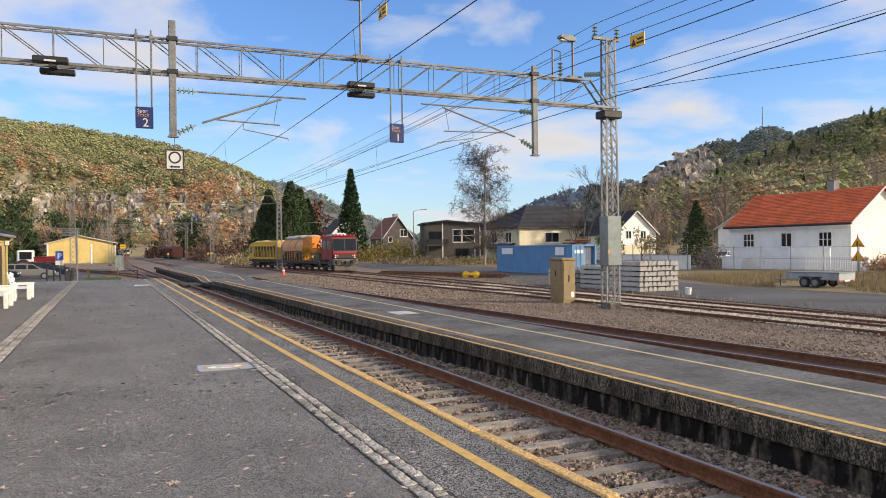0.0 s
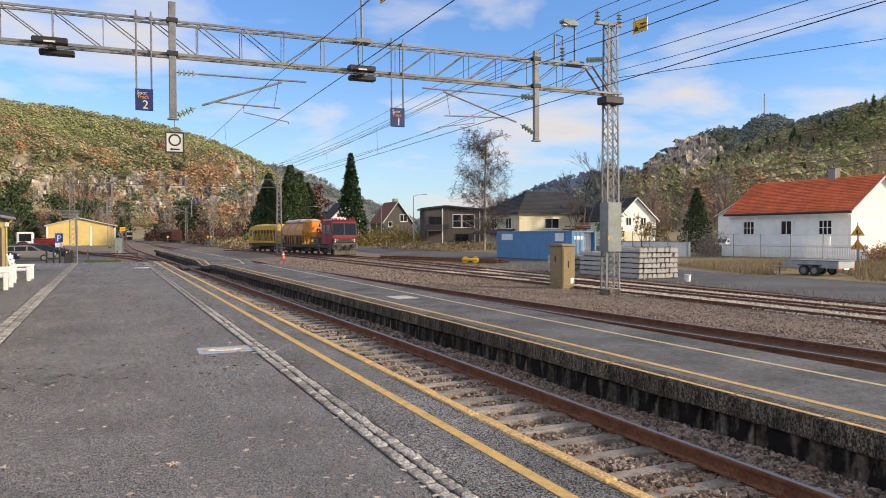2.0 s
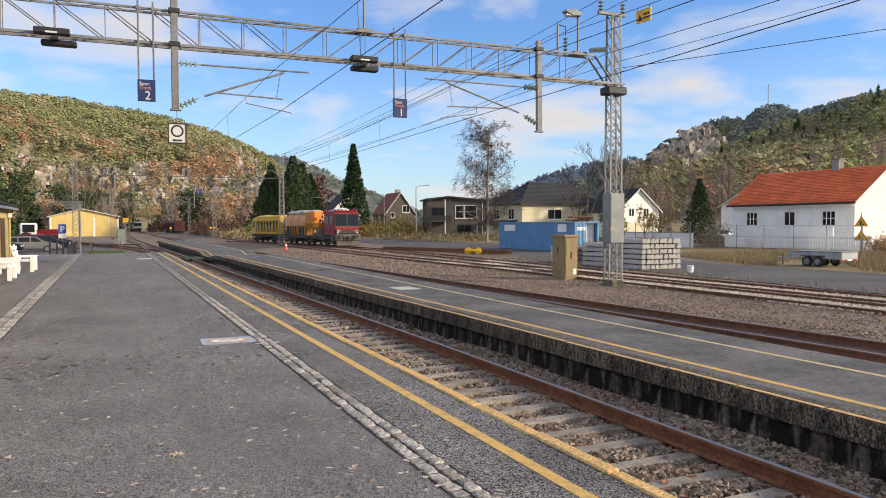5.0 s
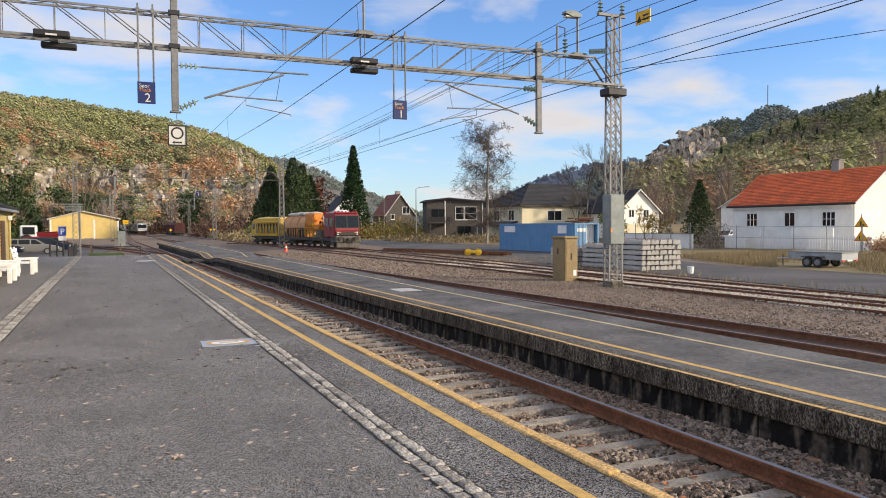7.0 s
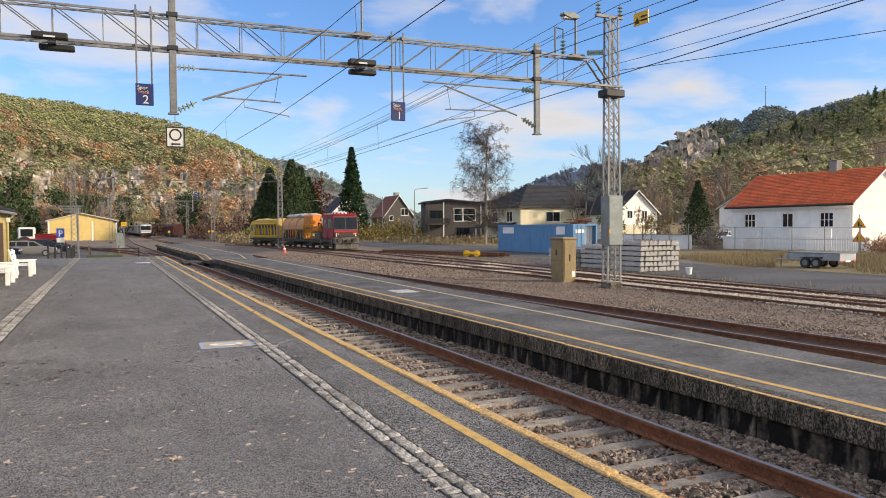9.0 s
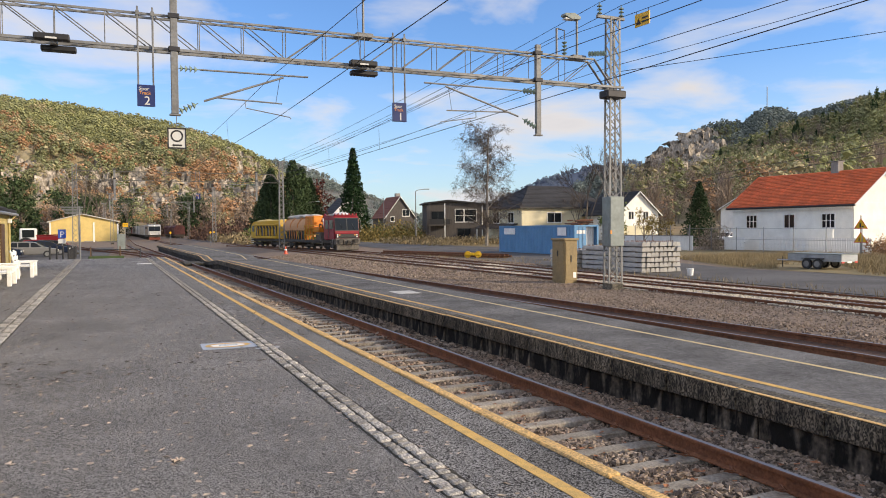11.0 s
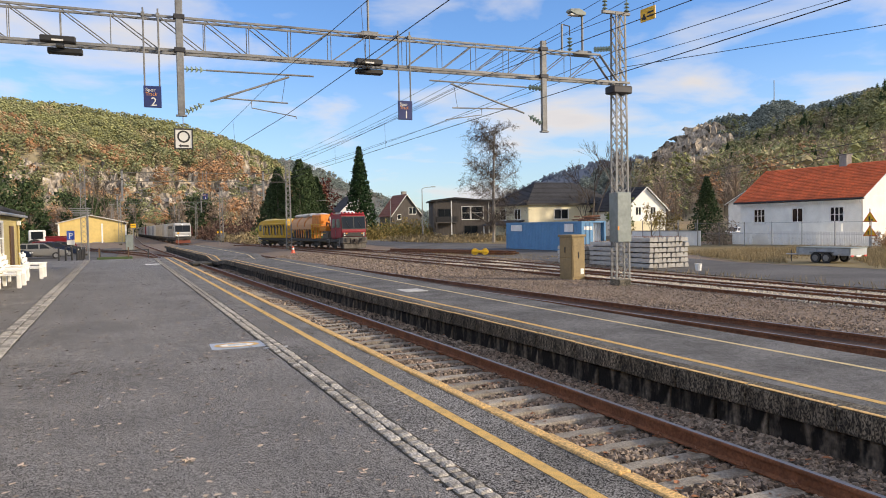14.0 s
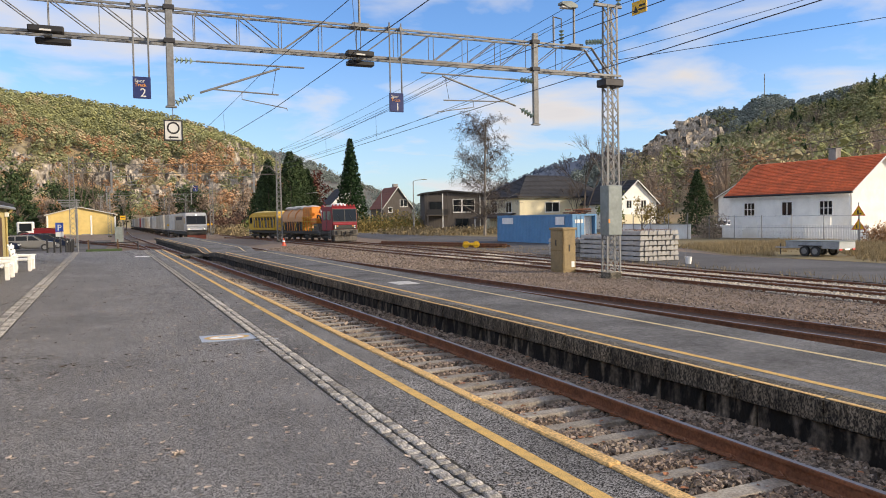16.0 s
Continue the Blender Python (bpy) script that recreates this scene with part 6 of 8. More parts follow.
RIDGE_F = [(22.1, 0.0009), (24.7, 0.0104), (28.1, 0.0333), (31.6, 0.0619), (35.4, 0.0793), (38.2, 0.084), (41.4, 0.0693), (45.3, 0.011)]
RIDGE_R = [(34.0, 0.048), (36.6, 0.0575), (38.24, 0.069), (39.45, 0.0778), (40.64, 0.0927), (41.71, 0.1096), (43.3, 0.1227), (44.48, 0.1294), (45.89, 0.1262), (46.63, 0.1352), (47.39, 0.1421), (48.36, 0.1385), (49.35, 0.1287), (50.19, 0.1323), (51.45, 0.1386), (52.49, 0.143), (53.05, 0.1467), (54.54, 0.144), (60.1, 0.1481)]
RIDGE_N = [(38.6, 0.0012), (41.42, 0.0223), (43.29, 0.053), (44.62, 0.079), (46.52, 0.0902), (48.19, 0.1004), (49.6, 0.1056), (50.78, 0.1102), (51.93, 0.112), (53.05, 0.1264), (54.54, 0.1352), (60.1, 0.142)]
FOREST_FLOOR = patches("autumn hillside ground", [(0.22, 0.20, 0.11), (0.34, 0.25, 0.15), (0.26, 0.22, 0.13), (0.36, 0.31, 0.22)], 0.02, bump=0.6, bscale=0.15, detail=10)
ROCK = mat("grey cliff rock", (0.37, 0.325, 0.275), 0.95, grain=0.45, gscale=0.35, stain=0.85, sscale=0.16, stain_color=(0.15, 0.125, 0.09), bump=1.0, bscale=0.4, stretch=(1, 1, 0.28), per_island=0.2, spec=0.2)
# Greyed, bluish forest floor: aerial haze mixed into the base colours.
FAR_FOREST = patches("hazy distant spruce forest", [(0.12, 0.14, 0.13), (0.16, 0.17, 0.16), (0.14, 0.15, 0.15)], 0.02, bump=0.5, bscale=0.06)
PINE = mat("pine foliage", (0.235, 0.245, 0.130), 0.9, per_island=0.3, spec=0.15)
PINE_DARK = mat("dark spruce foliage", (0.050, 0.078, 0.036), 0.9, per_island=0.5, spec=0.15)
PINE_YOUNG = mat("yellow green young pine", (0.31, 0.315, 0.145), 0.9, per_island=0.3, spec=0.15)
OLIVE = mat("olive birch foliage", (0.36, 0.31, 0.185), 0.9, per_island=0.3, spec=0.15)
RUST = mat("rust autumn foliage", (0.40, 0.235, 0.135), 0.9, per_island=0.35, spec=0.15)
BROWN = mat("bare brown twigs", (0.31, 0.245, 0.195), 0.95, per_island=0.25, spec=0.1)
# Spruce green paled and blued to include aerial haze.
FARTREE = mat("hazy distant spruce crowns", (0.185, 0.220, 0.205), 0.95, per_island=0.4, spec=0.1)
# Blue of the farthest ridge is distance haze painted into ground and crowns.
HAZE_TREE = mat("far haze-blue spruce crowns", (0.15, 0.185, 0.245), 0.95, per_island=0.25, spec=0.1)
HAZE_FOREST = patches("far haze-blue forest", [(0.14, 0.175, 0.23), (0.17, 0.20, 0.26)], 0.01, bump=0.4, bscale=0.05)
FARBROWN = mat("distant bare crowns", (0.25, 0.215, 0.195), 0.95, per_island=0.4, spec=0.1)


def ridge_of(points):
    bs, ts = [p[0] for p in points], [p[1] for p in points]
    return lambda b: float(np.interp(b, bs, ts))


def bumps(x, y, s, seed):
    return noise.fractal(Vector((x / s, y / s, seed)), 1.0, 2.0, 5)


class Hill:
    """Ground that climbs from a foot to a ridge, seen from the railway."""

    def __init__(self, name, label, points, b0, b1, r0, r1, seed, rough, material, cliff=None, bare=0.0):
        self.t, self.r0, self.r1, self.seed, self.rough = ridge_of(points), r0, r1, seed, rough
        self.b0, self.b1, self.cliff, self.bare = b0, b1, cliff, bare
        nb, nu = int((b1 - b0) * 9), 84
        vs, fs = [], []
        for j in range(nu + 20):
            u = j / nu
            for i in range(nb + 1):
                vs.append(self.at(b0 + (b1 - b0) * i / nb, u))
        for j in range(nu + 19):
            for i in range(nb):
                k = j * (nb + 1) + i
                fs.append((k, k + 1, k + nb + 2, k + nb + 1))
        self.ob = raw(name, vs, fs, material, None, label, "structure", smooth=True)

    def at(self, b, u):
        r = self.r0 + (self.r1 - self.r0) * u
        a = radians(b)
        x, y = r * math.sin(a), r * math.cos(a)
        s = smooth(0, 1, min(u, 1.0)) * 0.55 + 0.45 * min(u, 1.0)
        s *= 0.96
        z = self.t(b) * (r if u <= 1 else self.r1) * s * (1 if u <= 1 else max(0, 1 - (u - 1) * 1.2)) + 1.65 * s
        z += self.rough * bumps(x, y, self.r1 * 0.12, self.seed) * math.sin(math.pi * min(1, u)) ** 0.7
        return (x, y, z - 1.3 * (1 - s))

    def rocky(self, b, u):
        return bool(self.cliff and self.cliff(b, u) and bumps(b * 26, u * 210, 14, self.seed + 7) > self.bare)

    def wood(self, name, label, n, h, kinds, seed, view, umin=0.0, leaves=34, fine=0.05, solid=1.0):
        """Scatters trees: a lumpy crown in clumps or tiers with loose sprays round it; kinds(b, u, w) gives the material."""
        mats = [PINE, OLIVE, RUST, BROWN, FARTREE, FARBROWN, PINE_DARK, HAZE_TREE, PINE_YOUNG]
        rng = np.random.default_rng(seed)
        rnd = random.Random(seed)
        shapes = [crown_shape(form, rng, leaves, fine, solid) for form in ("clump", "tier", "bare") for _ in range(7)]
        vs, fs, mi, base = [], [], [], 0
        made = 0
        while made < n:
            b = rnd.uniform(*view)
            u = math.sqrt(rnd.uniform(umin ** 2, 1.03 ** 2))
            if self.rocky(b, u) and rnd.random() < 0.9:
                continue
            made += 1
            p = self.at(b, u)
            w = bumps(p[0], p[1], self.r1 * 0.07, seed + 3)
            k = kinds(b, u, w + rnd.uniform(-.22, .22), rnd)
            form = 2 if k in (3, 5) else 1 if k == 6 else 0
            v, f = shapes[form * 7 + rnd.randrange(7)]
            hh = h * (0.45 + 0.85 * rnd.random() ** 1.4) * (1.1 if form == 1 else 1.0)
            a = rnd.uniform(0, 6.283)
            c, d = math.cos(a) * hh, math.sin(a) * hh
            q = np.stack([v[:, 0] * c - v[:, 1] * d + p[0], v[:, 0] * d + v[:, 1] * c + p[1], v[:, 2] * hh + p[2] - 0.03 * hh], 1)
            vs.append(q)
            fs.append(f + base)
            mi.append(np.full(len(f), k))
            base += len(v)
        raw(name, np.concatenate(vs).tolist(), np.concatenate(fs).tolist(), mats, None, label, "stuff", mat_index=np.concatenate(mi).tolist())

    def crags(self, name, label, n, height, width, seed, view):
        """Jagged rock faces standing out of the slope."""
        rnd = random.Random(seed)
        vs, fs, made = [], [], 0
        while made < n:
            b, u = rnd.uniform(*view), rnd.uniform(0.1, 0.95)
            if not self.rocky(b, u):
                continue
            made += 1
            x, y, z = self.at(b, u)
            a = radians(b) + rnd.uniform(-0.5, 0.5)
            H, W = height * rnd.uniform(0.5, 1.2), width * rnd.uniform(0.5, 1.3)
            cols, rows, k = 6, 5, len(vs)
            top = [rnd.uniform(0.78, 1.0) for _ in range(cols)]
            lean = [rnd.uniform(-0.14, 0.14) * W for _ in range(cols)]
            for j in range(rows):
                for i in range(cols):
                    t = j / (rows - 1)
                    o = lean[i] + 0.55 * H * t + rnd.uniform(-0.05, 0.05) * W
                    l = (i / (cols - 1) - 0.5) * W * (1 - 0.3 * t) + rnd.uniform(-0.05, 0.05) * W
                    vs.append((x + l * math.cos(a) + o * math.sin(a), y - l * math.sin(a) + o * math.cos(a), z - 0.25 * H + H * 1.2 * t * top[i]))
            for i in range(cols):
                v = vs[k + (rows - 1) * cols + i]
                vs.append((v[0] + math.sin(a) * H, v[1] + math.cos(a) * H, v[2] - 0.1 * H))
            for j in range(rows):
                for i in range(cols - 1):
                    q = k + j * cols + i
                    fs.append((q, q + 1, q + cols + 1, q + cols))
        raw(name, vs, fs, ROCK, None, label, "stuff")


OCTA_V = np.array([(1, 0, 0), (0, 1, 0), (-1, 0, 0), (0, -1, 0), (.7, .7, .35), (-.7, .7, -.3), (-.7, -.7, .35), (.7, -.7, -.3), (0, 0, .9), (0, 0, -.8)], float)
OCTA_F = [(8, i, j) for i, j in ((0, 4), (4, 1), (1, 5), (5, 2), (2, 6), (6, 3), (3, 7), (7, 0))] + [(9, j, i) for i, j in ((0, 4), (4, 1), (1, 5), (5, 2), (2, 6), (6, 3), (3, 7), (7, 0))]


def crown_shape(form, rng, leaves, fine, solid):
    """A tree one metre high: vertices and triangles."""
    vs, fs = [], []

    def add(v, f):
        k = sum(len(a) for a in vs)
        vs.append(np.array(v, float))
        fs.append(np.array(f) + k)

    if form == "clump":
        for i in range(7):
            z = 0.38 + 0.5 * i / 6
            r = 0.2 * math.sqrt(max(0.15, 1 - (2 * (z - 0.52)) ** 2))
            a = i * 2.4 + rng.uniform(-.4, .4)
            s = rng.uniform(0.10, 0.16) * solid
            add(OCTA_V * (s, s, s * 1.05) * rng.uniform(0.7, 1.25, (10, 1)) + (r * math.cos(a), r * math.sin(a), z), OCTA_F)
        ang, q = rng.uniform(0, 6.283, leaves), rng.uniform(0.28, 0.98, leaves)
        rad = 0.33 * np.sqrt(np.maximum(0.08, 1 - (2 * (q - 0.55)) ** 2)) * np.sqrt(rng.uniform(0.35, 1, leaves))
    elif form == "tier":
        for i in range(5):
            z, r = 0.1 + 0.17 * i, 0.21 * (1.04 - i / 5)
            k = 9
            ring = [(r * (1 if j % 2 else .6) * rng.uniform(.8, 1.2) * math.cos(6.283 * j / k), r * (1 if j % 2 else .6) * rng.uniform(.8, 1.2) * math.sin(6.283 * j / k), z - 0.03 * (j % 2)) for j in range(k)]
            add(ring + [(0, 0, z + 0.27)], [(j, (j + 1) % k, k) for j in range(k)])
        q = rng.uniform(0.08, 0.97, leaves)
        ang, rad = rng.uniform(0, 6.283, leaves), 0.2 * (1.05 - q)
    else:
        n = 12 + leaves // 2
        for i in range(n):
            a, e = rng.uniform(0, 6.283), rng.uniform(0.15, 1.0)
            z0 = rng.uniform(0.1, 0.6)
            tip = (0.3 * e * math.cos(a), 0.3 * e * math.sin(a), min(1.0, z0 + rng.uniform(0.25, 0.5)))
            wd = 0.16 * fine * rng.uniform(0.5, 1.6)
            add([(-wd * math.sin(a), wd * math.cos(a), z0), (wd * math.sin(a), -wd * math.cos(a), z0), tip], [(0, 1, 2)])
        add([(0.015, 0, 0), (-0.015, 0, 0), (0, 0, 0.9), (0, 0.015, 0), (0, -0.015, 0), (0, 0, 0.9)], [(0, 1, 2), (3, 4, 5)])
        q = rng.uniform(0.35, 1.0, leaves)
        ang, rad = rng.uniform(0, 6.283, leaves), 0.3 * np.sqrt(rng.uniform(0.1, 1, leaves))
        fine = fine * 0.55
    c = np.stack([rad * np.cos(ang), rad * np.sin(ang), q], 1)
    add((c[:, None, :] + rng.normal(0, fine, (leaves, 3, 3))).reshape(-1, 3), np.arange(leaves * 3).reshape(-1, 3))
    return np.concatenate(vs), np.concatenate(fs)


def left_kinds(b, u, w, rnd):
    if u > 0.75:
        return rnd.choice((0, 0, 8)) if w > -0.35 else 1
    if w > 0.14 - 0.25 * (0.6 - u):
        return 2 if rnd.random() < 0.6 else 3
    if w > -0.06:
        return 1 if rnd.random() < 0.6 else 0
    return 0 if rnd.random() < 0.55 + 0.35 * u else (3 if rnd.random() < .5 else 2)


def near_kinds(b, u, w, rnd):
    if w + 0.55 * (u - 0.5) > 0.0:
        return rnd.choice((0, 0, 8, 8, 6, 1))
    return 3 if rnd.random() < 0.62 else 5 if rnd.random() < 0.5 else 0 if rnd.random() < 0.6 else 2


HL = Hill("hillside_left", "steep autumn hillside with pine and birch woods and rock faces", RIDGE_L, -16, 14.5, 470, 1050, 1.5, 26, FOREST_FLOOR, cliff=lambda b, u: 0.26 < u < 0.56 or (b > 8 and 0.45 < u < 0.9))
HL.crags("rock_face", "pale grey rock faces between the trees", 460, 13, 15, 21, (-9, 14.4))
HL.wood("hillside_wood", "mixed autumn woods of green pine and rust brown birch", 10500, 11.5, left_kinds, 11, (-9, 14.5), leaves=44, fine=0.036, solid=0.85)
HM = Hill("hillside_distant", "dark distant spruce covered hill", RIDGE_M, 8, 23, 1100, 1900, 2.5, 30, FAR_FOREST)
HM.wood("distant_wood", "dark hazy distant spruce forest", 4500, 12, lambda b, u, w, r: 4 if w > -0.2 else 5, 12, (8, 23), leaves=6)
HF = Hill("mountain_far", "far forested mountain ridge tinted blue for haze", RIDGE_F, 22.5, 44, 2300, 3800, 3.5, 60, HAZE_FOREST)
HF.wood("mountain_wood", "far haze-tinted forest on the mountain", 3500, 22, lambda b, u, w, r: 7, 13, (22.5, 44), leaves=4)
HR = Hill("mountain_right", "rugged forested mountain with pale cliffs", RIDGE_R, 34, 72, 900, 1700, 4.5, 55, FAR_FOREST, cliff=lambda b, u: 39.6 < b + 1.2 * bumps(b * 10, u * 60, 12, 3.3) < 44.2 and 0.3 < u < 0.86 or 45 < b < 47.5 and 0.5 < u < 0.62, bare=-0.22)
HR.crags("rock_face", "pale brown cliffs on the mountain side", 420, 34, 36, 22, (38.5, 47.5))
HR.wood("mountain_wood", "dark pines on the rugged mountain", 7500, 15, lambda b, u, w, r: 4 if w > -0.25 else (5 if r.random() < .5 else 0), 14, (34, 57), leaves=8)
HN = Hill("hillside_right", "near wooded hillside with bare brown trees", RIDGE_N, 37, 75, 170, 620, 5.5, 14, FOREST_FLOOR)
HN.wood("hillside_wood", "bare brown trees with scattered green pines", 2300, 14.0, near_kinds, 15, (38, 57), leaves=250, fine=0.024, solid=0.55)


RM = thing("radio_mast", 1700 * math.sin(radians(47.4)), 1700 * math.cos(radians(47.4)), 236, 0, "thin grey radio mast on the mountain top", "radio mast")
part("pole", tube([(0, 0, -10), (0, 0, 52)], 0.8, 6), STEEL, RM)


# ---- trees ----
BARK = mat("grey brown bark", (0.14, 0.115, 0.095), 0.95, grain=0.3, gscale=12, bump=0.6, stretch=(1, 1, 0.3))
BIRCH_BARK = mat("pale birch bark", (0.30, 0.27, 0.24), 0.9, grain=0.3, gscale=8, stain=0.6, sscale=3, stain_color=(0.08, 0.07, 0.06))
TWIG = mat("dark twig", (0.085, 0.068, 0.058), 0.95)
SPRUCE_GREEN = mat("spruce needles", (0.022, 0.050, 0.020), 0.85, per_island=0.5, spec=0.2)
YELLOW_LEAF = mat("yellow green leaves", (0.24, 0.18, 0.065), 0.85, per_island=0.4, spec=0.2)
GREEN_LEAF = mat("dull green leaves", (0.12, 0.15, 0.05), 0.85, per_island=0.4, spec=0.2)
MAROON = mat("maroon leaves", (0.085, 0.022, 0.018), 0.85, per_island=0.4, spec=0.2)


def tufts(centers, sizes, mat_, name, parent, rng, per=1):
    c = np.repeat(np.array(centers), per, 0)
    s = np.repeat(np.array(sizes), per)
    e = rng.normal(0, 1, (len(c), 3, 3)) * s[:, None, None]
    v = (c[:, None, :] + e).reshape(-1, 3)
    return raw(name, v.tolist(), np.arange(len(v)).reshape(-1, 3).tolist(), mat_, parent)


def spruce(x, y, h, r, label, material=None, n=2600, seed=1, z=-0.9, full=0.04):
    t = thing("tree", x, y, z, 0, label, "tree")
    rng = np.random.default_rng(seed)
    bm = bmesh.new(); rod(bm, (0, 0, -0.2), (0, 0, h * 0.97), 0.018 * h, 7, 0.02)
    part("trunk", bm, BARK, t)
    tiers = 26
    tier = rng.integers(0, tiers, n)
    q = (tier + rng.uniform(-.25, .25, n)) / tiers
    nb = 9
    ang = rng.integers(0, nb, n) * 6.283 / nb + tier * 1.3 + rng.normal(0, 0.14, n)
    f = np.sqrt(rng.uniform(0.03, 1, n))
    wob = 1 + 0.13 * np.sin(tier * 2.1 + np.round(ang * 2))
    rad = f * r * np.clip(1.02 - q, 0.02, 1) ** 0.95 * wob
    zc = h * (full + (1 - full) * q) - 0.32 * rad + rng.normal(0, 0.05, n)
    c = np.stack([rad * np.cos(ang), rad * np.sin(ang), np.maximum(0.1, zc)], 1)
    tufts(c, np.full(n, 0.011 * h), material or SPRUCE_GREEN, "crown", t, rng)
    return t


def leafy(x, y, h, r, label, material, n=1800, seed=2, z=-0.9, bark=None, low=0.25, size=0.16):
    t = thing("tree" if h > 3.5 else "shrub", x, y, z, 0, label, "tree" if h > 3.5 else "shrub")
    rng = np.random.default_rng(seed)
    rnd = random.Random(seed)
    bm = bmesh.new()
    rod(bm, (0, 0, -0.2), (0, 0, h * 0.6), 0.02 * h, 6, 0.01 * h)
    blobs = []
    for k in range(max(9, int(h * 2.2))):
        a, zz = rnd.uniform(0, 6.28), rnd.uniform(low, 0.95)
        rr = r * rnd.uniform(0.3, 0.85) * math.sqrt(max(0.1, 1 - (2 * (zz - 0.5)) ** 2))
        c = Vector((rr * math.cos(a), rr * math.sin(a), zz * h))
        blobs.append(c)
        rod(bm, (0, 0, max(0.1, c.z - rr * 0.8) * 0.75), c, 0.008 * h, 4, 0.003 * h)
    part("trunk", bm, bark or BARK, t)
    cs = []
    for i in range(n):
        b = blobs[i % len(blobs)]
        cs.append((b.x + rng.normal(0, r * 0.17), b.y + rng.normal(0, r * 0.17), max(0.05, b.z + rng.normal(0, h * 0.055))))
    tufts(cs, np.full(n, size), material, "crown", t, rng)
    return t


def bare_tree(x, y, h, label, spread=0.42, seed=3, bark=None, z=-0.9, depth=6, lean=0.0, twig=None, shrink=0.76):
    t = thing("tree", x, y, z, 0, label, "tree")
    rnd = random.Random(seed)
    limbs, twigs = bmesh.new(), bmesh.new()

    def grow(p, d, length, r, k):
        q = p + d * length
        mid = p.lerp(q, 0.5) + Vector((rnd.uniform(-1, 1), rnd.uniform(-1, 1), 0)) * length * 0.05
        bm = limbs if k > 2 else twigs
        sides = 6 if k >= 5 else 4 if k > 2 else 3
        rod(bm, p, mid, r, sides, r * 0.88)
        rod(bm, mid, q, r * 0.88, sides, r * 0.72)
        if k == 0:
            return
        n = 3 if k > 1 else 4
        for i in range(n):
            a = rnd.uniform(0, 6.283)
            side = d.orthogonal().normalized()
            side.rotate(Matrix.Rotation(a, 3, d))
            s = spread * rnd.uniform(0.6, 1.5)
            nd = (d + side * s + Vector((0, 0, 0.10))).normalized()
            start = p.lerp(q, rnd.uniform(0.55, 1.0)) if i else q
            if i == 0:
                nd = (d + side * s * 0.35 + Vector((0, 0, 0.1))).normalized()
            grow(start, nd, length * shrink * rnd.uniform(0.75, 1.1), max(0.011, r * (0.72 if i == 0 else 0.5)), k - 1)

    total = sum(shrink ** i for i in range(depth + 1))
    grow(Vector((0, 0, -0.2)), Vector((lean, 0, 1)).normalized(), h / total * 1.12, 0.013 * h, depth)
    part("trunk", limbs, bark or BARK, t)
    part("crown", twigs, twig or TWIG, t)
    return t


def birch(x, y, h, label, seed=7):
    """A bare birch: a forked leader, limbs that rise and arch over, and fine hanging twigs."""
    t = thing("tree", x, y, -0.9, 0, label, "tree")
    rnd = random.Random(seed)
    limbs, twigs = bmesh.new(), bmesh.new()

    def limb(p, d, length, r, level):
        n = 7 if level < 2 else 4
        q = Vector(p)
        for i in range(n):
            step = d * (length / n)
            e = q + step
            r2 = r * (1 - 0.8 / n)
            rod(limbs if level < 2 else twigs, q, e, r, 6 if level == 0 else 4 if level == 1 else 3, r2)
            frac = (i + 1) / n
            if level < 3 and (level > 0 or frac > 0.25):
                for _ in range((5, 3, 3)[level]):
                    a = rnd.uniform(0, 6.283)
                    side = d.orthogonal().normalized()
                    side.rotate(Matrix.Rotation(a, 3, d))
                    lift = 0.62 if level == 0 else 0.45
                    nd = (side + d * rnd.uniform(lift * 0.7, lift * 1.4)).normalized()
                    ln = (h * 0.34 * (0.45 + 0.65 * math.sin(math.pi * 0.85 * frac)), length * 0.46 * (1.15 - 0.5 * frac), length * 0.5)[level] * rnd.uniform(0.6, 1.1)
                    limb(q.lerp(e, rnd.random()), nd, ln, max(0.016, r2 * (0.45 if level == 0 else 0.5)), level + 1)
            q, r = e, r2
            bend_down = (0.0, -0.03, -0.10, -0.25)[level]
            d = (d + Vector((rnd.uniform(-.07, .07), rnd.uniform(-.07, .07), bend_down)) * (1 if level else 0.45)).normalized()

    limb(Vector((0, 0, -0.2)), Vector((0.02, 0, 1)).normalized(), h, 0.24, 0)
    part("trunk", limbs, BIRCH_BARK, t)
    part("crown", twigs, TWIG, t)
    return t


birch(46.6, 90.0, 15.3, "tall bare birch tree with fine drooping twigs")
bare_tree(63.0, 83.0, 15.0, "bare pale tree behind the lattice mast", seed=9, depth=6, bark=BIRCH_BARK)
bare_tree(60.0, 86.0, 14.0, "bare forked tree behind the lattice mast", seed=12, depth=5, bark=BARK)
spruce(46.2, 149, 19.3, 4.3, "tall narrow dark green spruce", seed=5, n=9000)
for i, (x, y, h, r) in enumerate(((29.5, 150, 13.5, 4.4), (33.0, 146, 15.0, 4.6), (36.2, 152, 14.2, 4.2), (31.2, 158, 14.4, 4.4), (38.8, 156, 12.5, 4.0))):
    spruce(x, y, h * 1.08, r * 1.45, "broad dark green pine behind the train", material=PINE_DARK, n=9000, seed=20 + i, full=0.02)
leafy(44.0, 172, 13.6, 4.2, "maroon leaved tree behind the train", MAROON, n=2200, seed=31, size=0.24)
leafy(40.5, 178, 11.0, 3.0, "maroon leaved tree behind the train", MAROON, n=1400, seed=32, size=0.24)
spruce(66.5, 71.5, 8.1, 3.0, "dense dark green columnar garden conifer", material=PINE_DARK, seed=8, n=9000, full=0.02)
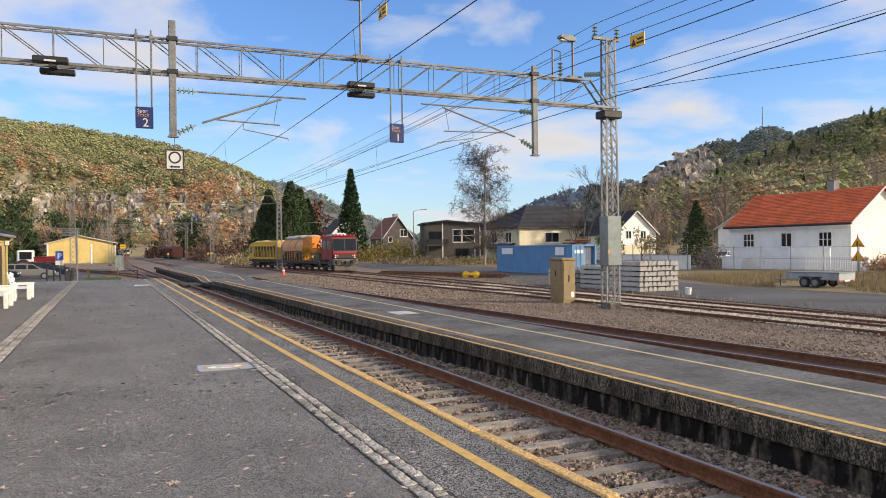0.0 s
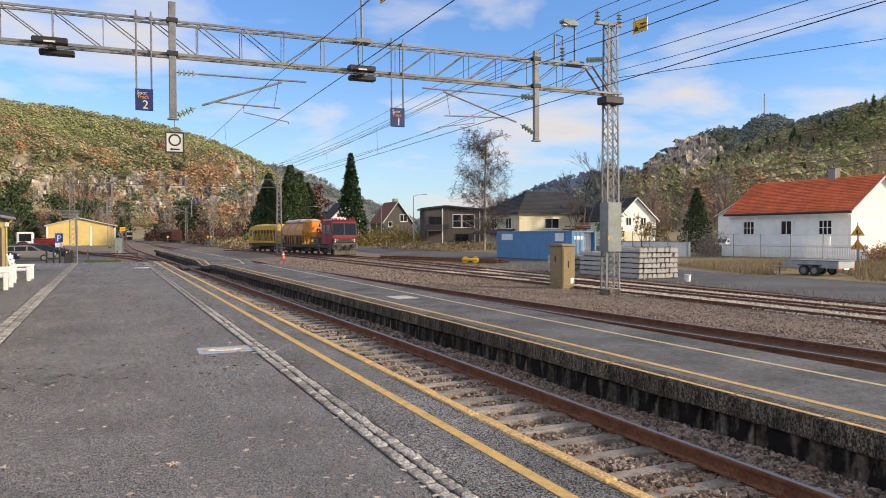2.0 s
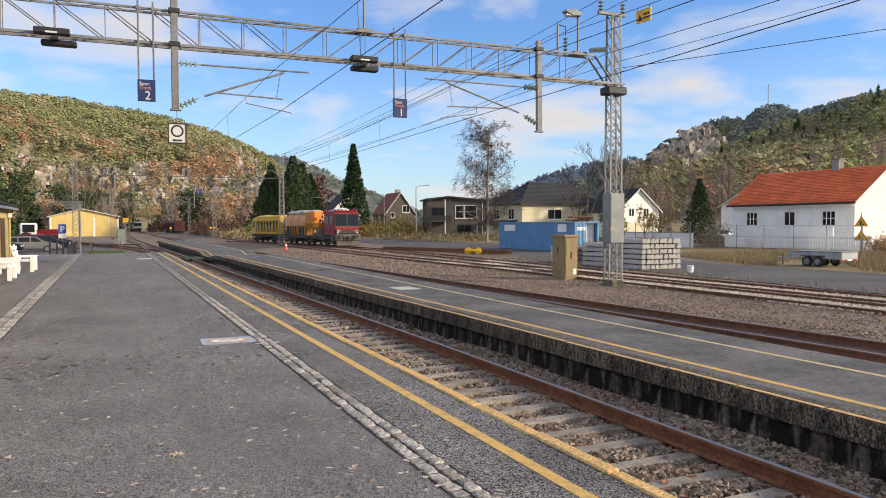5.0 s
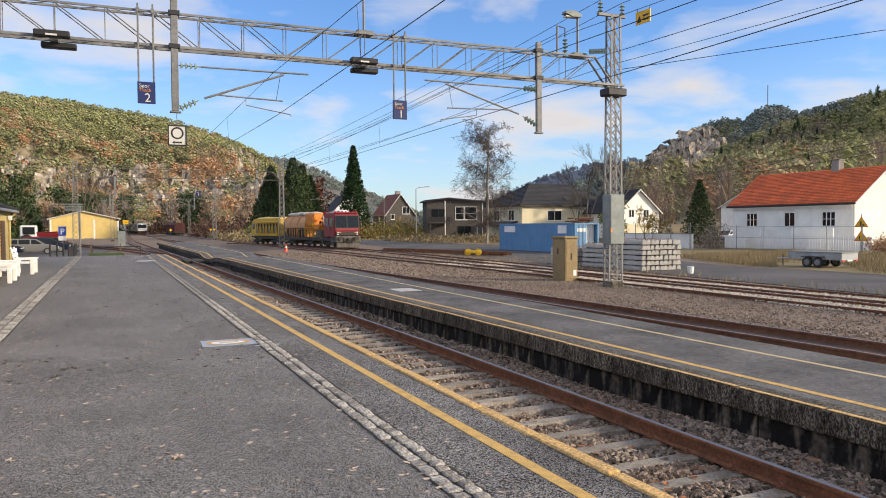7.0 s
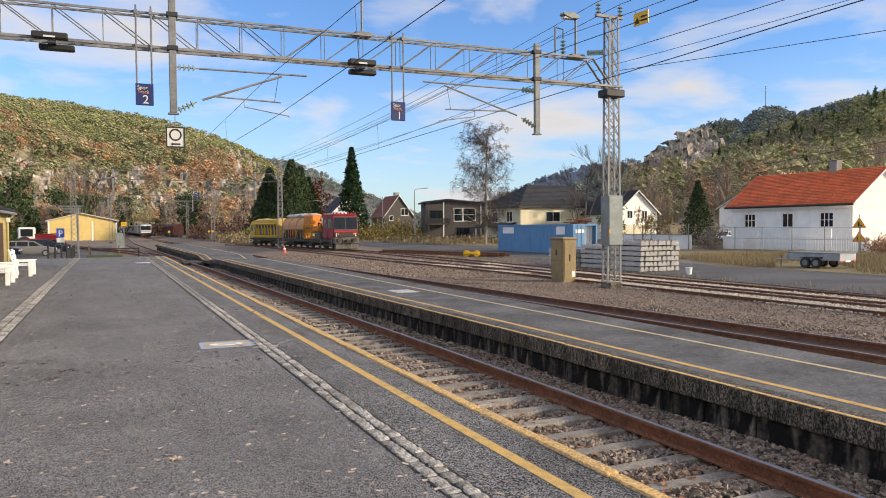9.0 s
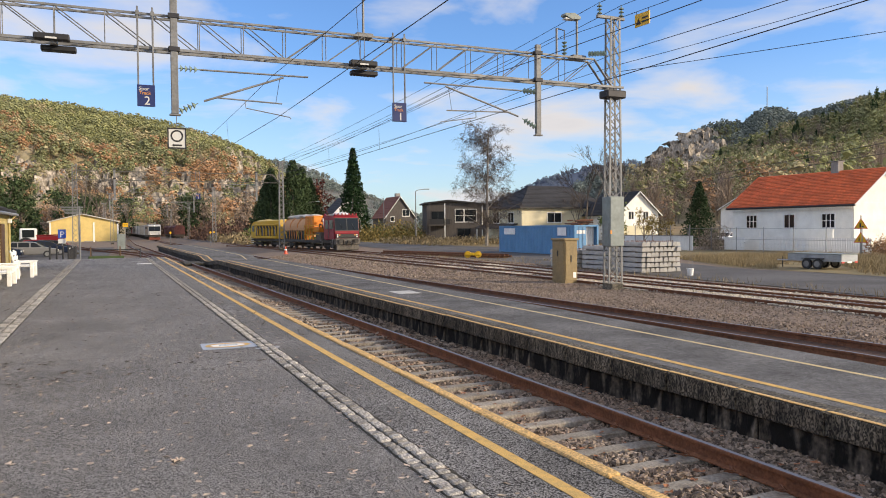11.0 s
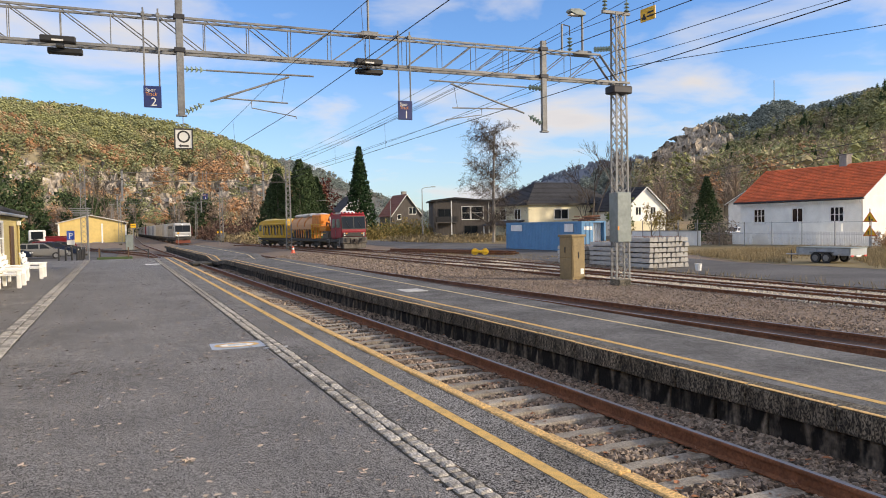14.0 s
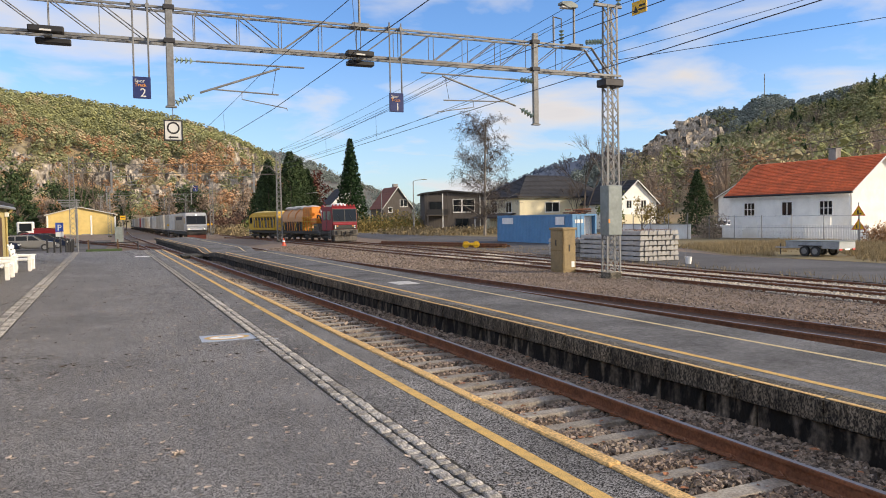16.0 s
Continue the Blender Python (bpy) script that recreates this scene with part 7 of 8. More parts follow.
leafy(64.0, 76.0, 4.6, 2.0, "small golden autumn tree in the garden", YELLOW_LEAF, n=900, seed=33, size=0.10)
leafy(43.5, 58.0, 4.6, 1.6, "yellow green tree beside the blue container", GREEN_LEAF, n=1400, seed=34, size=0.10)
leafy(45.0, 60.5, 4.0, 1.4, "yellow leaved tree beside the blue container", YELLOW_LEAF, n=700, seed=35, size=0.09)
leafy(49.5, 61.0, 4.2, 1.3, "sparse yellow green shrub before the cream annex", YELLOW_LEAF, n=520, seed=36, size=0.08)
bare_tree(64.0, 94.0, 9, "bare garden tree by the small house", seed=14, depth=5)
for i, (x, y, h, r) in enumerate(((-15.5, 112, 13.0, 4.6), (-13.5, 124, 11.0, 3.8), (-16.0, 138, 8.5, 3.2), (-18, 118, 14.5, 5), (-9.5, 214, 12, 4.5), (-16, 170, 11, 4))):
    leafy(x, y, h, r, "dark green pine beside the car park", PINE_DARK, n=2200, seed=40 + i, size=0.2, low=0.12)
for i, (x, y, h, r) in enumerate(((-15.5, 133, 6.5, 2.6), (-17.8, 134, 7.5, 3.0))):
    leafy(x, y, h, r, "rust coloured autumn tree beside the car park", RUST, n=1500, seed=50 + i, size=0.18)
bare_tree(-6.0, 222, 19, "bare purple grey tree behind the depot", seed=15, depth=6)
bare_tree(-2.5, 232, 18, "bare purple grey tree behind the depot", seed=16, depth=6)
for i in range(16):
    rr = random.Random(100 + i)
    x, y = rr.uniform(20, 48) + 0, rr.uniform(205, 300)
    if i % 5 == 0:
        leafy(x, y, rr.uniform(10, 14), 4.4, "dark green pine at the foot of the hill", PINE_DARK, n=1500, seed=60 + i, size=0.32, low=0.15)
    elif i % 4 == 1:
        leafy(x, y, rr.uniform(9, 14), 3.8, "bare brown birch at the foot of the hill", BROWN, n=1200, seed=60 + i, size=0.26)
    else:
        bare_tree(x, y, rr.uniform(10, 15), "bare brown birch at the foot of the hill", seed=60 + i, depth=5, twig=BROWN)
for i in range(34):
    rr = random.Random(300 + i)
    x, y = rr.uniform(-44, 8) + 0, rr.uniform(236, 330)
    if i % 3 == 0:
        leafy(x, y, rr.uniform(9, 15), 4.6, "dark green pine along the foot of the hill", PINE_DARK, n=1200, seed=300 + i, size=0.34, low=0.12)
    elif i % 3 == 1:
        leafy(x, y, rr.uniform(9, 14), 4.0, "rust brown birch along the foot of the hill", BROWN if i % 2 else RUST, n=1100, seed=300 + i, size=0.24)
    else:
        bare_tree(x, y, rr.uniform(11, 17), "bare grey brown tree along the foot of the hill", seed=300 + i, depth=5, twig=BROWN)
for i in range(9):
    rr = random.Random(200 + i)
    leafy(rr.uniform(-10, 1), rr.uniform(310, 350), rr.uniform(12, 17), 5, "dark green pine where the line meets the hill", PINE_DARK, n=1300, seed=80 + i, size=0.4, low=0.1)
for i in range(12):
    rr = random.Random(400 + i)
    x = rr.uniform(-3, 1.5) if i % 2 else rr.uniform(22, 34)
    leafy(x, rr.uniform(338, 372) if i % 2 else rr.uniform(285, 330), rr.uniform(11, 16), 4.6, "dark green pine where the line meets the hill", PINE_DARK, n=1300, seed=400 + i, size=0.36, low=0.08)
for i in range(4):
    leafy(23 + 5 * i, 330 + 6 * i, 13, 5, "dark pine at the foot of the hill", PINE_DARK, n=1200, seed=90 + i, size=0.4, low=0.1)


def brush(name, label, area, n, h, material, seed, size, z=-0.88):
    rng = np.random.default_rng(seed)
    x, y = rng.uniform(area[0], area[1], n), rng.uniform(area[2], area[3], n)
    lump = np.array([min(1.2, max(0.25, 0.4 + 1.6 * abs(bumps(a, b, 5.0, seed)))) for a, b in zip(x, y)])
    zz = z + rng.uniform(0, 1, n) * h * lump
    c = np.stack([x, y, zz], 1)
    e = rng.normal(0, 1, (n, 3, 3)) * np.array([0.8, 0.8, 1.1]) * size
    v = (c[:, None, :] + e).reshape(-1, 3)
    return raw(name, v.tolist(), np.arange(len(v)).reshape(-1, 3).tolist(), material, None, label, "stuff")


STRAW = mat("straw dry grass", (0.30, 0.235, 0.14), 0.95, per_island=0.4, spec=0.1)
BRUSH_RED = mat("reddish brush", (0.12, 0.075, 0.06), 0.95, per_island=0.4, spec=0.1)
brush("brush", "yellow autumn shrubs along the road", (42, 58, 128, 150), 9000, 3.6, YELLOW_LEAF, 1, 0.13)
brush("brush", "dull green shrubs along the road", (46, 62, 132, 150), 5000, 3.2, GREEN_LEAF, 2, 0.13)
brush("brush", "straw coloured dry grass bank beside the road", (40, 58, 92, 118), 6000, 1.0, STRAW, 3, 0.14)
brush("brush", "reddish bare brush along the railway bank", (19, 44, 170, 215), 7000, 4.0, BRUSH_RED, 4, 0.28)
brush("brush", "straw coloured grass on the railway bank", (19, 30, 120, 168), 6000, 1.6, STRAW, 5, 0.2)
brush("brush", "green shrubs on the railway bank", (21, 32, 118, 140), 2200, 2.4, GREEN_LEAF, 6, 0.2)
brush("brush", "reddish bare brush where the line meets the hill", (13.8, 30, 285, 330), 2600, 4.5, BRUSH_RED, 9, 0.4)
brush("brush", "reddish bare brush behind the depot", (-14, 1.5, 240, 300), 2600, 4.0, BRUSH_RED, 10, 0.4)
brush("hedge", "reddish brown hedge at the end of the fence", (54.5, 57.5, 36.2, 40.8), 3500, 2.2, RUST, 7, 0.08)
brush("brush", "bare tangled brush in the garden", (54.6, 57, 56.5, 59.5), 1500, 2.4, BROWN, 8, 0.09)


def grass(name, label, area, n, h, seed, edge=None, z=-0.86, material=None):
    rng = np.random.default_rng(seed)
    x, y = rng.uniform(area[0], area[1], n), rng.uniform(area[2], area[3], n)
    keep = np.array([bumps(a, b, 3.0, seed) > -0.25 and (edge is None or edge(a, b)) for a, b in zip(x, y)])
    x, y = x[keep], y[keep]
    m = len(x)
    hh = h * rng.uniform(0.4, 1.25, m)
    a = rng.uniform(0, 6.283, m)
    w = 0.008 + 0.010 * rng.uniform(0, 1, m)
    lean = rng.normal(0, 0.35, (m, 2)) * hh[:, None]
    v = np.zeros((m, 3, 3))
    v[:, 0] = np.stack([x - w * np.cos(a), y - w * np.sin(a), np.full(m, z)], 1)
    v[:, 1] = np.stack([x + w * np.cos(a), y + w * np.sin(a), np.full(m, z)], 1)
    v[:, 2] = np.stack([x + lean[:, 0], y + lean[:, 1], z + hh], 1)
    return raw(name, v.reshape(-1, 3).tolist(), np.arange(m * 3).reshape(-1, 3).tolist(), material or STRAW, None, label, "stuff")


DRY_GROUND = patches("dry grass ground", [(0.16, 0.12, 0.07), (0.26, 0.20, 0.11), (0.19, 0.16, 0.08), (0.30, 0.24, 0.15)], 1.2, bump=0.6, bscale=8)
raw("verge", [(33.5, 8, -0.845), (70, 8, -0.845), (75, 50, -0.845), (60, 62, -0.845), (45, 62, -0.845), (40, 46, -0.845), (33.9, 34, -0.845)], [(0, 1, 2, 3, 4, 5, 6)], DRY_GROUND, label="dry grass verge between the road and the houses", kind="structure")
raw("bank", [(38, 86, -0.845), (110, 78, -0.845), (110, 260, -0.845), (46, 260, -0.845)], [(0, 1, 2, 3)], DRY_GROUND, label="dry grass land around the far houses", kind="structure")
grass("dry_grass", "tall straw coloured dry grass along the road", (34, 53, 24, 46), 42000, 0.42, 1, lambda x, y: x > 34.4 + max(0, (y - 34) * 0.45) and not (abs(x - y - 6.3) < 2.6 and 60 < x + y < 73))
grass("dry_grass", "thin dry weeds along the siding", (23.6, 25.6, 10, 40), 700, 0.28, 2)
grass("dry_grass", "thin dry weeds between the siding rails", (24.5, 30, 44, 70), 1600, 0.25, 3)
grass("dry_grass", "thin dry weeds between the tracks", (15.0, 24.0, 12, 70), 420, 0.22, 4)


# ---- trains ----
ORANGE = mat("orange machine paint", (0.62, 0.20, 0.02), 0.5, grain=0.08, gscale=8, stain=0.25, sscale=1.2)
TRAIN_RED = mat("crimson cab paint", (0.24, 0.008, 0.02), 0.45, grain=0.06, stain=0.15)
YELLOW_BODY = mat("yellow machine paint", (0.62, 0.38, 0.03), 0.55, grain=0.1, gscale=6, stain=0.35, sscale=1.2, stain_color=(0.35, 0.22, 0.05))
CHASSIS = mat("grimy dark chassis", (0.06, 0.055, 0.05), 0.85, grain=0.3, gscale=10, stain=0.3)
TARP = mat("pale grey cover", (0.50, 0.49, 0.47), 0.8, grain=0.1)
LOCO_SILVER = mat("silver locomotive paint", (0.48, 0.49, 0.50), 0.4, metal=0.3, grain=0.04, stain=0.12)
LOCO_BEIGE = mat("dusty beige side", (0.36, 0.31, 0.24), 0.6, grain=0.08, stain=0.2)
LAMP_ON = mat("lit headlamp", (0.9, 0.9, 0.85), 0.3, emit=(1.0, 0.95, 0.8, 1.6))
BOX_COLORS = [mat("white container sheet", (0.62, 0.61, 0.58), 0.6, stain=0.15), mat("cream container sheet", (0.55, 0.50, 0.42), 0.6, stain=0.15), mat("grey container sheet", (0.38, 0.39, 0.40), 0.6, stain=0.15), mat("faded red container sheet", (0.42, 0.10, 0.09), 0.6, stain=0.15)]
WAGON_RED = mat("dull red wagon paint", (0.10, 0.032, 0.03), 0.8, grain=0.15, stain=0.3)


def bogie(parent, y, wheelbase=2.0, r=0.45):
    b = part("bogie", bx(-1.1, y - wheelbase / 2 - 0.5, r - 0.12, 1.1, y + wheelbase / 2 + 0.5, r + 0.18, 0.05), CHASSIS, parent)
    for dy in (-wheelbase / 2, wheelbase / 2):
        for s in (-0.755, 0.755):
            part("wheel", tube([(s - 0.07, y + dy, r), (s + 0.07, y + dy, r)], r, 14), CHASSIS, b)
        for s in (-1.12, 1.12):
            part("axle_box", bx(s - 0.1, y + dy - 0.2, r - 0.18, s + 0.1, y + dy + 0.2, r + 0.18, 0.03), CHASSIS, b)
    return b


def buffers(parent, y, s=-1):
    for x in (-0.88, 0.88):
        part("buffer", tube([(x, y, 1.05), (x, y + s * 0.45, 1.05)], 0.09, 8), CHASSIS, parent)
        part("buffer_head", tube([(x, y + s * 0.45, 1.05), (x, y + s * 0.5, 1.05)], 0.24, 12), CHASSIS, parent)


def place(ob, y0, y1, line, z):
    """Stands a vehicle with its front at y0 and its rear at y1 on the line."""
    a, b = Vector((line(y0), y0, z(y0))), Vector((line(y1), y1, z(y1)))
    ob.matrix_basis = Matrix.Translation(a) @ pose(0, 0, 0, 0, 0, math.degrees(math.atan2(-(b.x - a.x), b.y - a.y)))


def spur(y):
    return siding2(y)


def sloped_pane(x0, x1, z0, z1, y_at, thick=0.06):
    """A window in a leaning cab front."""
    bm = bmesh.new()
    q = [(x0, y_at(z0), z0), (x1, y_at(z0), z0), (x1, y_at(z1), z1), (x0, y_at(z1), z1)]
    vs = [bm.verts.new(v) for v in q] + [bm.verts.new((v[0], v[1] + thick, v[2])) for v in q]
    bm.faces.new(vs[3::-1]); bm.faces.new(vs[4:])
    for i in range(4):
        bm.faces.new((vs[i], vs[(i + 1) % 4], vs[4 + (i + 1) % 4], vs[4 + i]))
    return bm


def lumps(x0, x1, y0, y1, z, n, size, seed):
    """A crumpled cover: overlapping soft lumps."""
    rnd = random.Random(seed)
    bm = bmesh.new()
    for k in range(n):
        c = Vector((rnd.uniform(x0, x1), y0 + (y1 - y0) * (k + .5) / n, z + rnd.uniform(-0.06, 0.06)))
        r = bmesh.ops.create_icosphere(bm, subdivisions=2, radius=1.0)
        for v in r["verts"]:
            v.co = Vector((v.co.x * size * rnd.uniform(.9, 1.1), v.co.y * (y1 - y0) / n * 0.95, v.co.z * 0.26)) + c
    return bm


def maintenance_train():
    zr = lambda y: -0.73
    t = thing("maintenance_vehicle", label="red and orange rail maintenance vehicle with a hopper", category="rail vehicle")
    part("underframe", bx(-1.35, 0.5, 0.75, 1.35, 18.2, 1.1, 0.05), CHASSIS, t)
    bogie(t, 3.0); bogie(t, 15.4); bogie(t, 9.2, 1.8)
    buffers(t, 0.5)
    BUMPER = mat("dusty grey bumper", (0.13, 0.118, 0.105), 0.85, grain=0.3, gscale=6, stain=0.5, sscale=2.5, stain_color=(0.04, 0.036, 0.03))
    part("bumper", bx(-1.42, 0.2, 0.62, 1.42, 0.75, 1.3, 0.08), BUMPER, t, "dusty grey front bumper beam")
    part("plough", bx(-1.3, 0.3, 0.05, 1.3, 0.6, 0.6, 0.08), BUMPER, t, "dusty grey rail guard")
    for x in (-0.55, 0.5):
        part("tow_eye", bx(x, 0.1, 0.7, x + 0.1, 0.22, 1.15, 0.02), CHASSIS, t)
    for x in (-0.3, 0.25, 0.35):
        part("brake_hose", tube([(x, 0.2, 1.0), (x + 0.03, 0.02, 0.8), (x, 0.1, 0.45)], 0.035, 5), BLACK, t)
    part("coupling_hook", bx(-0.15, -0.1, 0.8, 0.15, 0.2, 1.1, 0.03), CHASSIS, t)
    cab = bmesh.new()
    prism(cab, [(0.55, 1.3), (0.45, 2.0), (0.62, 3.55), (0.9, 3.75), (3.6, 3.75), (3.6, 1.2), (0.6, 1.2)], -1.42, 1.42, "x")
    bmesh.ops.bevel(cab, geom=list(cab.edges), offset=0.07, segments=2, affect="EDGES")
    c = part("cab", cab, TRAIN_RED, t, "crimson driver cab")
    front = lambda z: 0.45 + (z - 2.0) * 0.11
    part("windscreen_surround", sloped_pane(-1.36, 1.36, 2.12, 3.5, lambda z: front(z) - 0.012), BLACK, c, "black windscreen surround")
    for x0, x1 in ((-1.30, -0.05), (0.05, 1.30)):
        part("windscreen", sloped_pane(x0, x1, 2.2, 3.42, lambda z: front(z) - 0.022), GLASS, c)
        part("wiper", tube([((x0 + x1) / 2 + 0.2, front(2.2) - 0.04, 2.2), ((x0 + x1) / 2 - 0.15, front(2.95) - 0.04, 2.95)], 0.016, 4), BLACK, c)
    part("grille", bx(-1.30, 0.42, 1.36, 1.30, 0.56, 1.78, 0.02), BLACK, c, "black grille band")
    for k in range(4):
        part("grille_bar", bx(-0.75, 0.405, 1.42 + k * 0.09, 0.75, 0.42, 1.45 + k * 0.09), CHASSIS, c)
    for s in (-1.1, 1.1):
        for dz in (0.0, 0.2):
            part("headlight", tube([(s, 0.42, 1.48 + dz), (s, 0.395, 1.48 + dz)], 0.075, 10), SIGN_WHITE, c)
        part("indicator", bx(s * 0.8 - 0.08, 0.40, 1.62, s * 0.8 + 0.08, 0.42, 1.72), SIGN_ORANGE, c)
    for s in (-1.435, 1.415):
        part("side_window", bx(s, 0.95, 2.3, s + 0.02, 1.9, 3.25), GLASS, c)
        part("door_window", bx(s, 2.35, 2.3, s + 0.02, 3.1, 3.25), GLASS, c)
        part("door_seam", bx(s + 0.002, 2.18, 1.3, s + 0.018, 2.22, 3.6), BLACK, c)
        part("grab_rail", tube([(s * 1.03, 2.1, 1.3), (s * 1.03, 2.1, 2.6)], 0.022, 5), STEEL, c)
    part("light_bar", bx(-1.3, 0.72, 3.72, 1.3, 0.98, 3.82, 0.02), TRAIN_RED, c)
    for k in range(7):
        lamp = part("roof_lamp", tube([(-1.2 + k * 0.4, 0.85, 3.8), (-1.2 + k * 0.4, 0.85, 3.96)], 0.085, 8), TRAIN_RED, c)
        part("lens", tube([(-1.2 + k * 0.4, 0.77, 3.88), (-1.2 + k * 0.4, 0.755, 3.88)], 0.055, 8), SIGN_RED, lamp)
    part("roof_unit", lumps(-0.25, 0.25, 1.2, 2.9, 3.84, 2, 0.85, 3), CARWHITE, c, "white rounded rooftop unit")
    part("horn", tube([(-0.9, 1.0, 3.9), (-0.9, 0.7, 3.9)], 0.05, 6, ), CHASSIS, c)
    for s in (-1.62, 1.52):
        part("mirror", bx(s, 0.55, 2.4, s + 0.1, 0.7, 3.0, 0.02), BLACK, c)
    for y in (1.0, 4.1):
        for z in (0.4, 0.7, 1.0):
            part("step", bx(-1.48, y, z, -1.3, y + 0.6, z + 0.04), STEEL, t)
        part("step_side", bx(-1.48, y - 0.03, 0.35, -1.4, y, 1.25), STEEL, t)
    # crane and hoses between cab and hopper
    part("crane_column", tube([(-0.7, 4.2, 1.1), (-0.7, 4.2, 3.3)], 0.28, 8), TRAIN_RED, t)
    part("crane_boom", tube([(-0.7, 4.2, 3.2), (-0.85, 4.7, 3.85), (-0.5, 6.4, 3.2)], 0.17, 4), TRAIN_RED, t)
    part("boom_ram", tube([(-0.95, 4.3, 1.9), (-1.0, 4.9, 3.5)], 0.07, 6), CARWHITE, t)
    for k in range(4):
        part("hose", tube([(-1.0 + 0.15 * k, 4.4, 2.0 + 0.2 * k), (-1.25, 4.9 + 0.15 * k, 2.9), (-1.2, 5.6, 2.1 - 0.1 * k), (-1.3, 6.2, 1.5)], 0.04, 5), BLACK, t)
    part("power_pack", bx(-1.3, 4.9, 1.1, 1.3, 6.4, 1.95, 0.06), BUMPER, t)
    part("tool_box", bx(-1.38, 5.2, 1.95, -0.4, 7.0, 2.55, 0.05), ORANGE, t)
    part("end_frame", bx(-1.42, 6.9, 2.3, 1.42, 9.6, 3.85, 0.14), ORANGE, t, "bright orange end of the hopper")
    for y in (6.95, 7.8, 8.7, 9.5):
        part("frame_post", bx(-1.42, y, 1.1, -1.3, y + 0.1, 2.35), ORANGE, t)
        part("rail_post", tube([(-1.5, y, 1.2), (-1.5, y, 2.75)], 0.03, 5), YELLOW_BODY, t)
    for z in (1.7, 2.2, 2.7):
        part("handrail", tube([(-1.5, 5.0, z), (-1.5, 9.6, z)], 0.028, 5), YELLOW_BODY, t)
    for z in np.arange(1.3, 3.8, 0.3):
        part("ladder_rung", tube([(-1.5, 8.05, z), (-1.5, 8.5, z)], 0.02, 4), YELLOW_BODY, t)
    DUSTY = mat("dusty orange paint", (0.60, 0.31, 0.14), 0.7, grain=0.12, gscale=6, stain=0.4, sscale=1.0, stain_color=(0.50, 0.36, 0.24))
    bm = bmesh.new()
    k = 14
    out = [(1.35 * math.cos(math.pi * i / k), 2.45 + 1.3 * math.sin(math.pi * i / k)) for i in range(k + 1)]
    prism(bm, out + [(-1.35, 2.2), (-0.6, 1.4), (0.6, 1.4), (1.35, 2.2)], 9.6, 17.6)
    part("hopper", bm, DUSTY, t, "round topped dusty orange hopper")
    for y in (9.7, 12.3, 14.9, 17.4):
        part("hoop", tube([(1.38 * math.cos(math.pi * i / k), y, 2.45 + 1.33 * math.sin(math.pi * i / k)) for i in range(k + 1)], 0.05, 4), ORANGE, t)
    part("cover", lumps(-0.2, 0.2, 9.4, 17.4, 3.78, 6, 0.85, 5), TARP, t, "pale crumpled cover on the hopper top")
    for y in np.arange(9.9, 17.5, 0.85):
        part("strut", bx(-1.34, y, 1.05, -1.24, y + 0.1, 2.3), CHASSIS, t)
    rnd = random.Random(6)
    for y in np.arange(10.2, 17.2, 0.85):
        part("chute", bx(-1.25, y, 1.1, -0.7, y + 0.45, rnd.uniform(1.7, 2.2), 0.05), ORANGE if rnd.random() < .5 else CHASSIS, t)
        part("pipe", tube([(-1.38, y, 1.2), (-1.4, y + 0.2, 1.8), (-1.3, y + 0.6, 2.1)], 0.045, 5), YELLOW_BODY if rnd.random() < .4 else BLACK, t)
    part("hose_reel", tube([(-1.45, 9.9, 1.7), (-1.2, 9.9, 1.7)], 0.4, 12), CHASSIS, t)
    place(t, 76.4, 94.6, spur, zr)
    # yellow wagon
    u = thing("maintenance_wagon", label="yellow rail maintenance wagon with side machinery", category="rail vehicle")
    part("underframe", bx(-1.3, 0.4, 0.75, 1.3, 9.6, 1.1, 0.05), CHASSIS, u)
    bogie(u, 2.0); bogie(u, 8.0)
    bm = bmesh.new()
    prism(bm, [(0.3, 1.1), (9.7, 1.1), (9.9, 2.4), (9.6, 3.0), (9.0, 3.35), (0.3, 3.45)], -1.3, 1.3, "x")
    bmesh.ops.bevel(bm, geom=list(bm.edges), offset=0.12, segments=2, affect="EDGES")
    part("body", bm, YELLOW_BODY, u)
    part("machine_bay", bx(-1.335, 0.9, 1.45, -1.3, 7.9, 2.75), CHASSIS, u, "dark open machinery bay")
    for k in range(7):
        y = 1.0 + k * 1.0
        part("brace", tube([(-1.40, y, 1.3), (-1.42, y + 0.12, 2.3), (-1.38, y + 0.55, 2.85)], 0.07, 5), YELLOW_BODY, u)
        part("cylinder", tube([(-1.38, y + 0.45, 1.5), (-1.40, y + 0.5, 2.4)], 0.11, 7), YELLOW_BODY if k % 2 else STEEL, u)
    part("lower_beam", bx(-1.45, 0.8, 1.15, -1.3, 8.2, 1.42, 0.03), YELLOW_BODY, u)
    part("canopy", bx(-1.5, 0.7, 2.8, -1.1, 8.0, 3.0, 0.06), YELLOW_BODY, u)
    part("cover", lumps(-0.5, 0.3, 1.0, 9.0, 3.38, 7, 0.75, 9), mat("dusty yellow cover", (0.55, 0.42, 0.16), 0.8, grain=0.15, stain=0.3, sscale=1.5), u, "dusty yellow crumpled cover")
    part("end_window", bx(-1.33, 8.5, 2.0, -1.3, 9.3, 2.8), GLASS, u)
    for z in (0.5, 0.8, 1.1):
        part("side_step", bx(-1.48, 8.7, z, -1.3, 9.4, z + 0.05), WHITE, u)
    place(u, 95.3, 105.0, spur, zr)


maintenance_train()


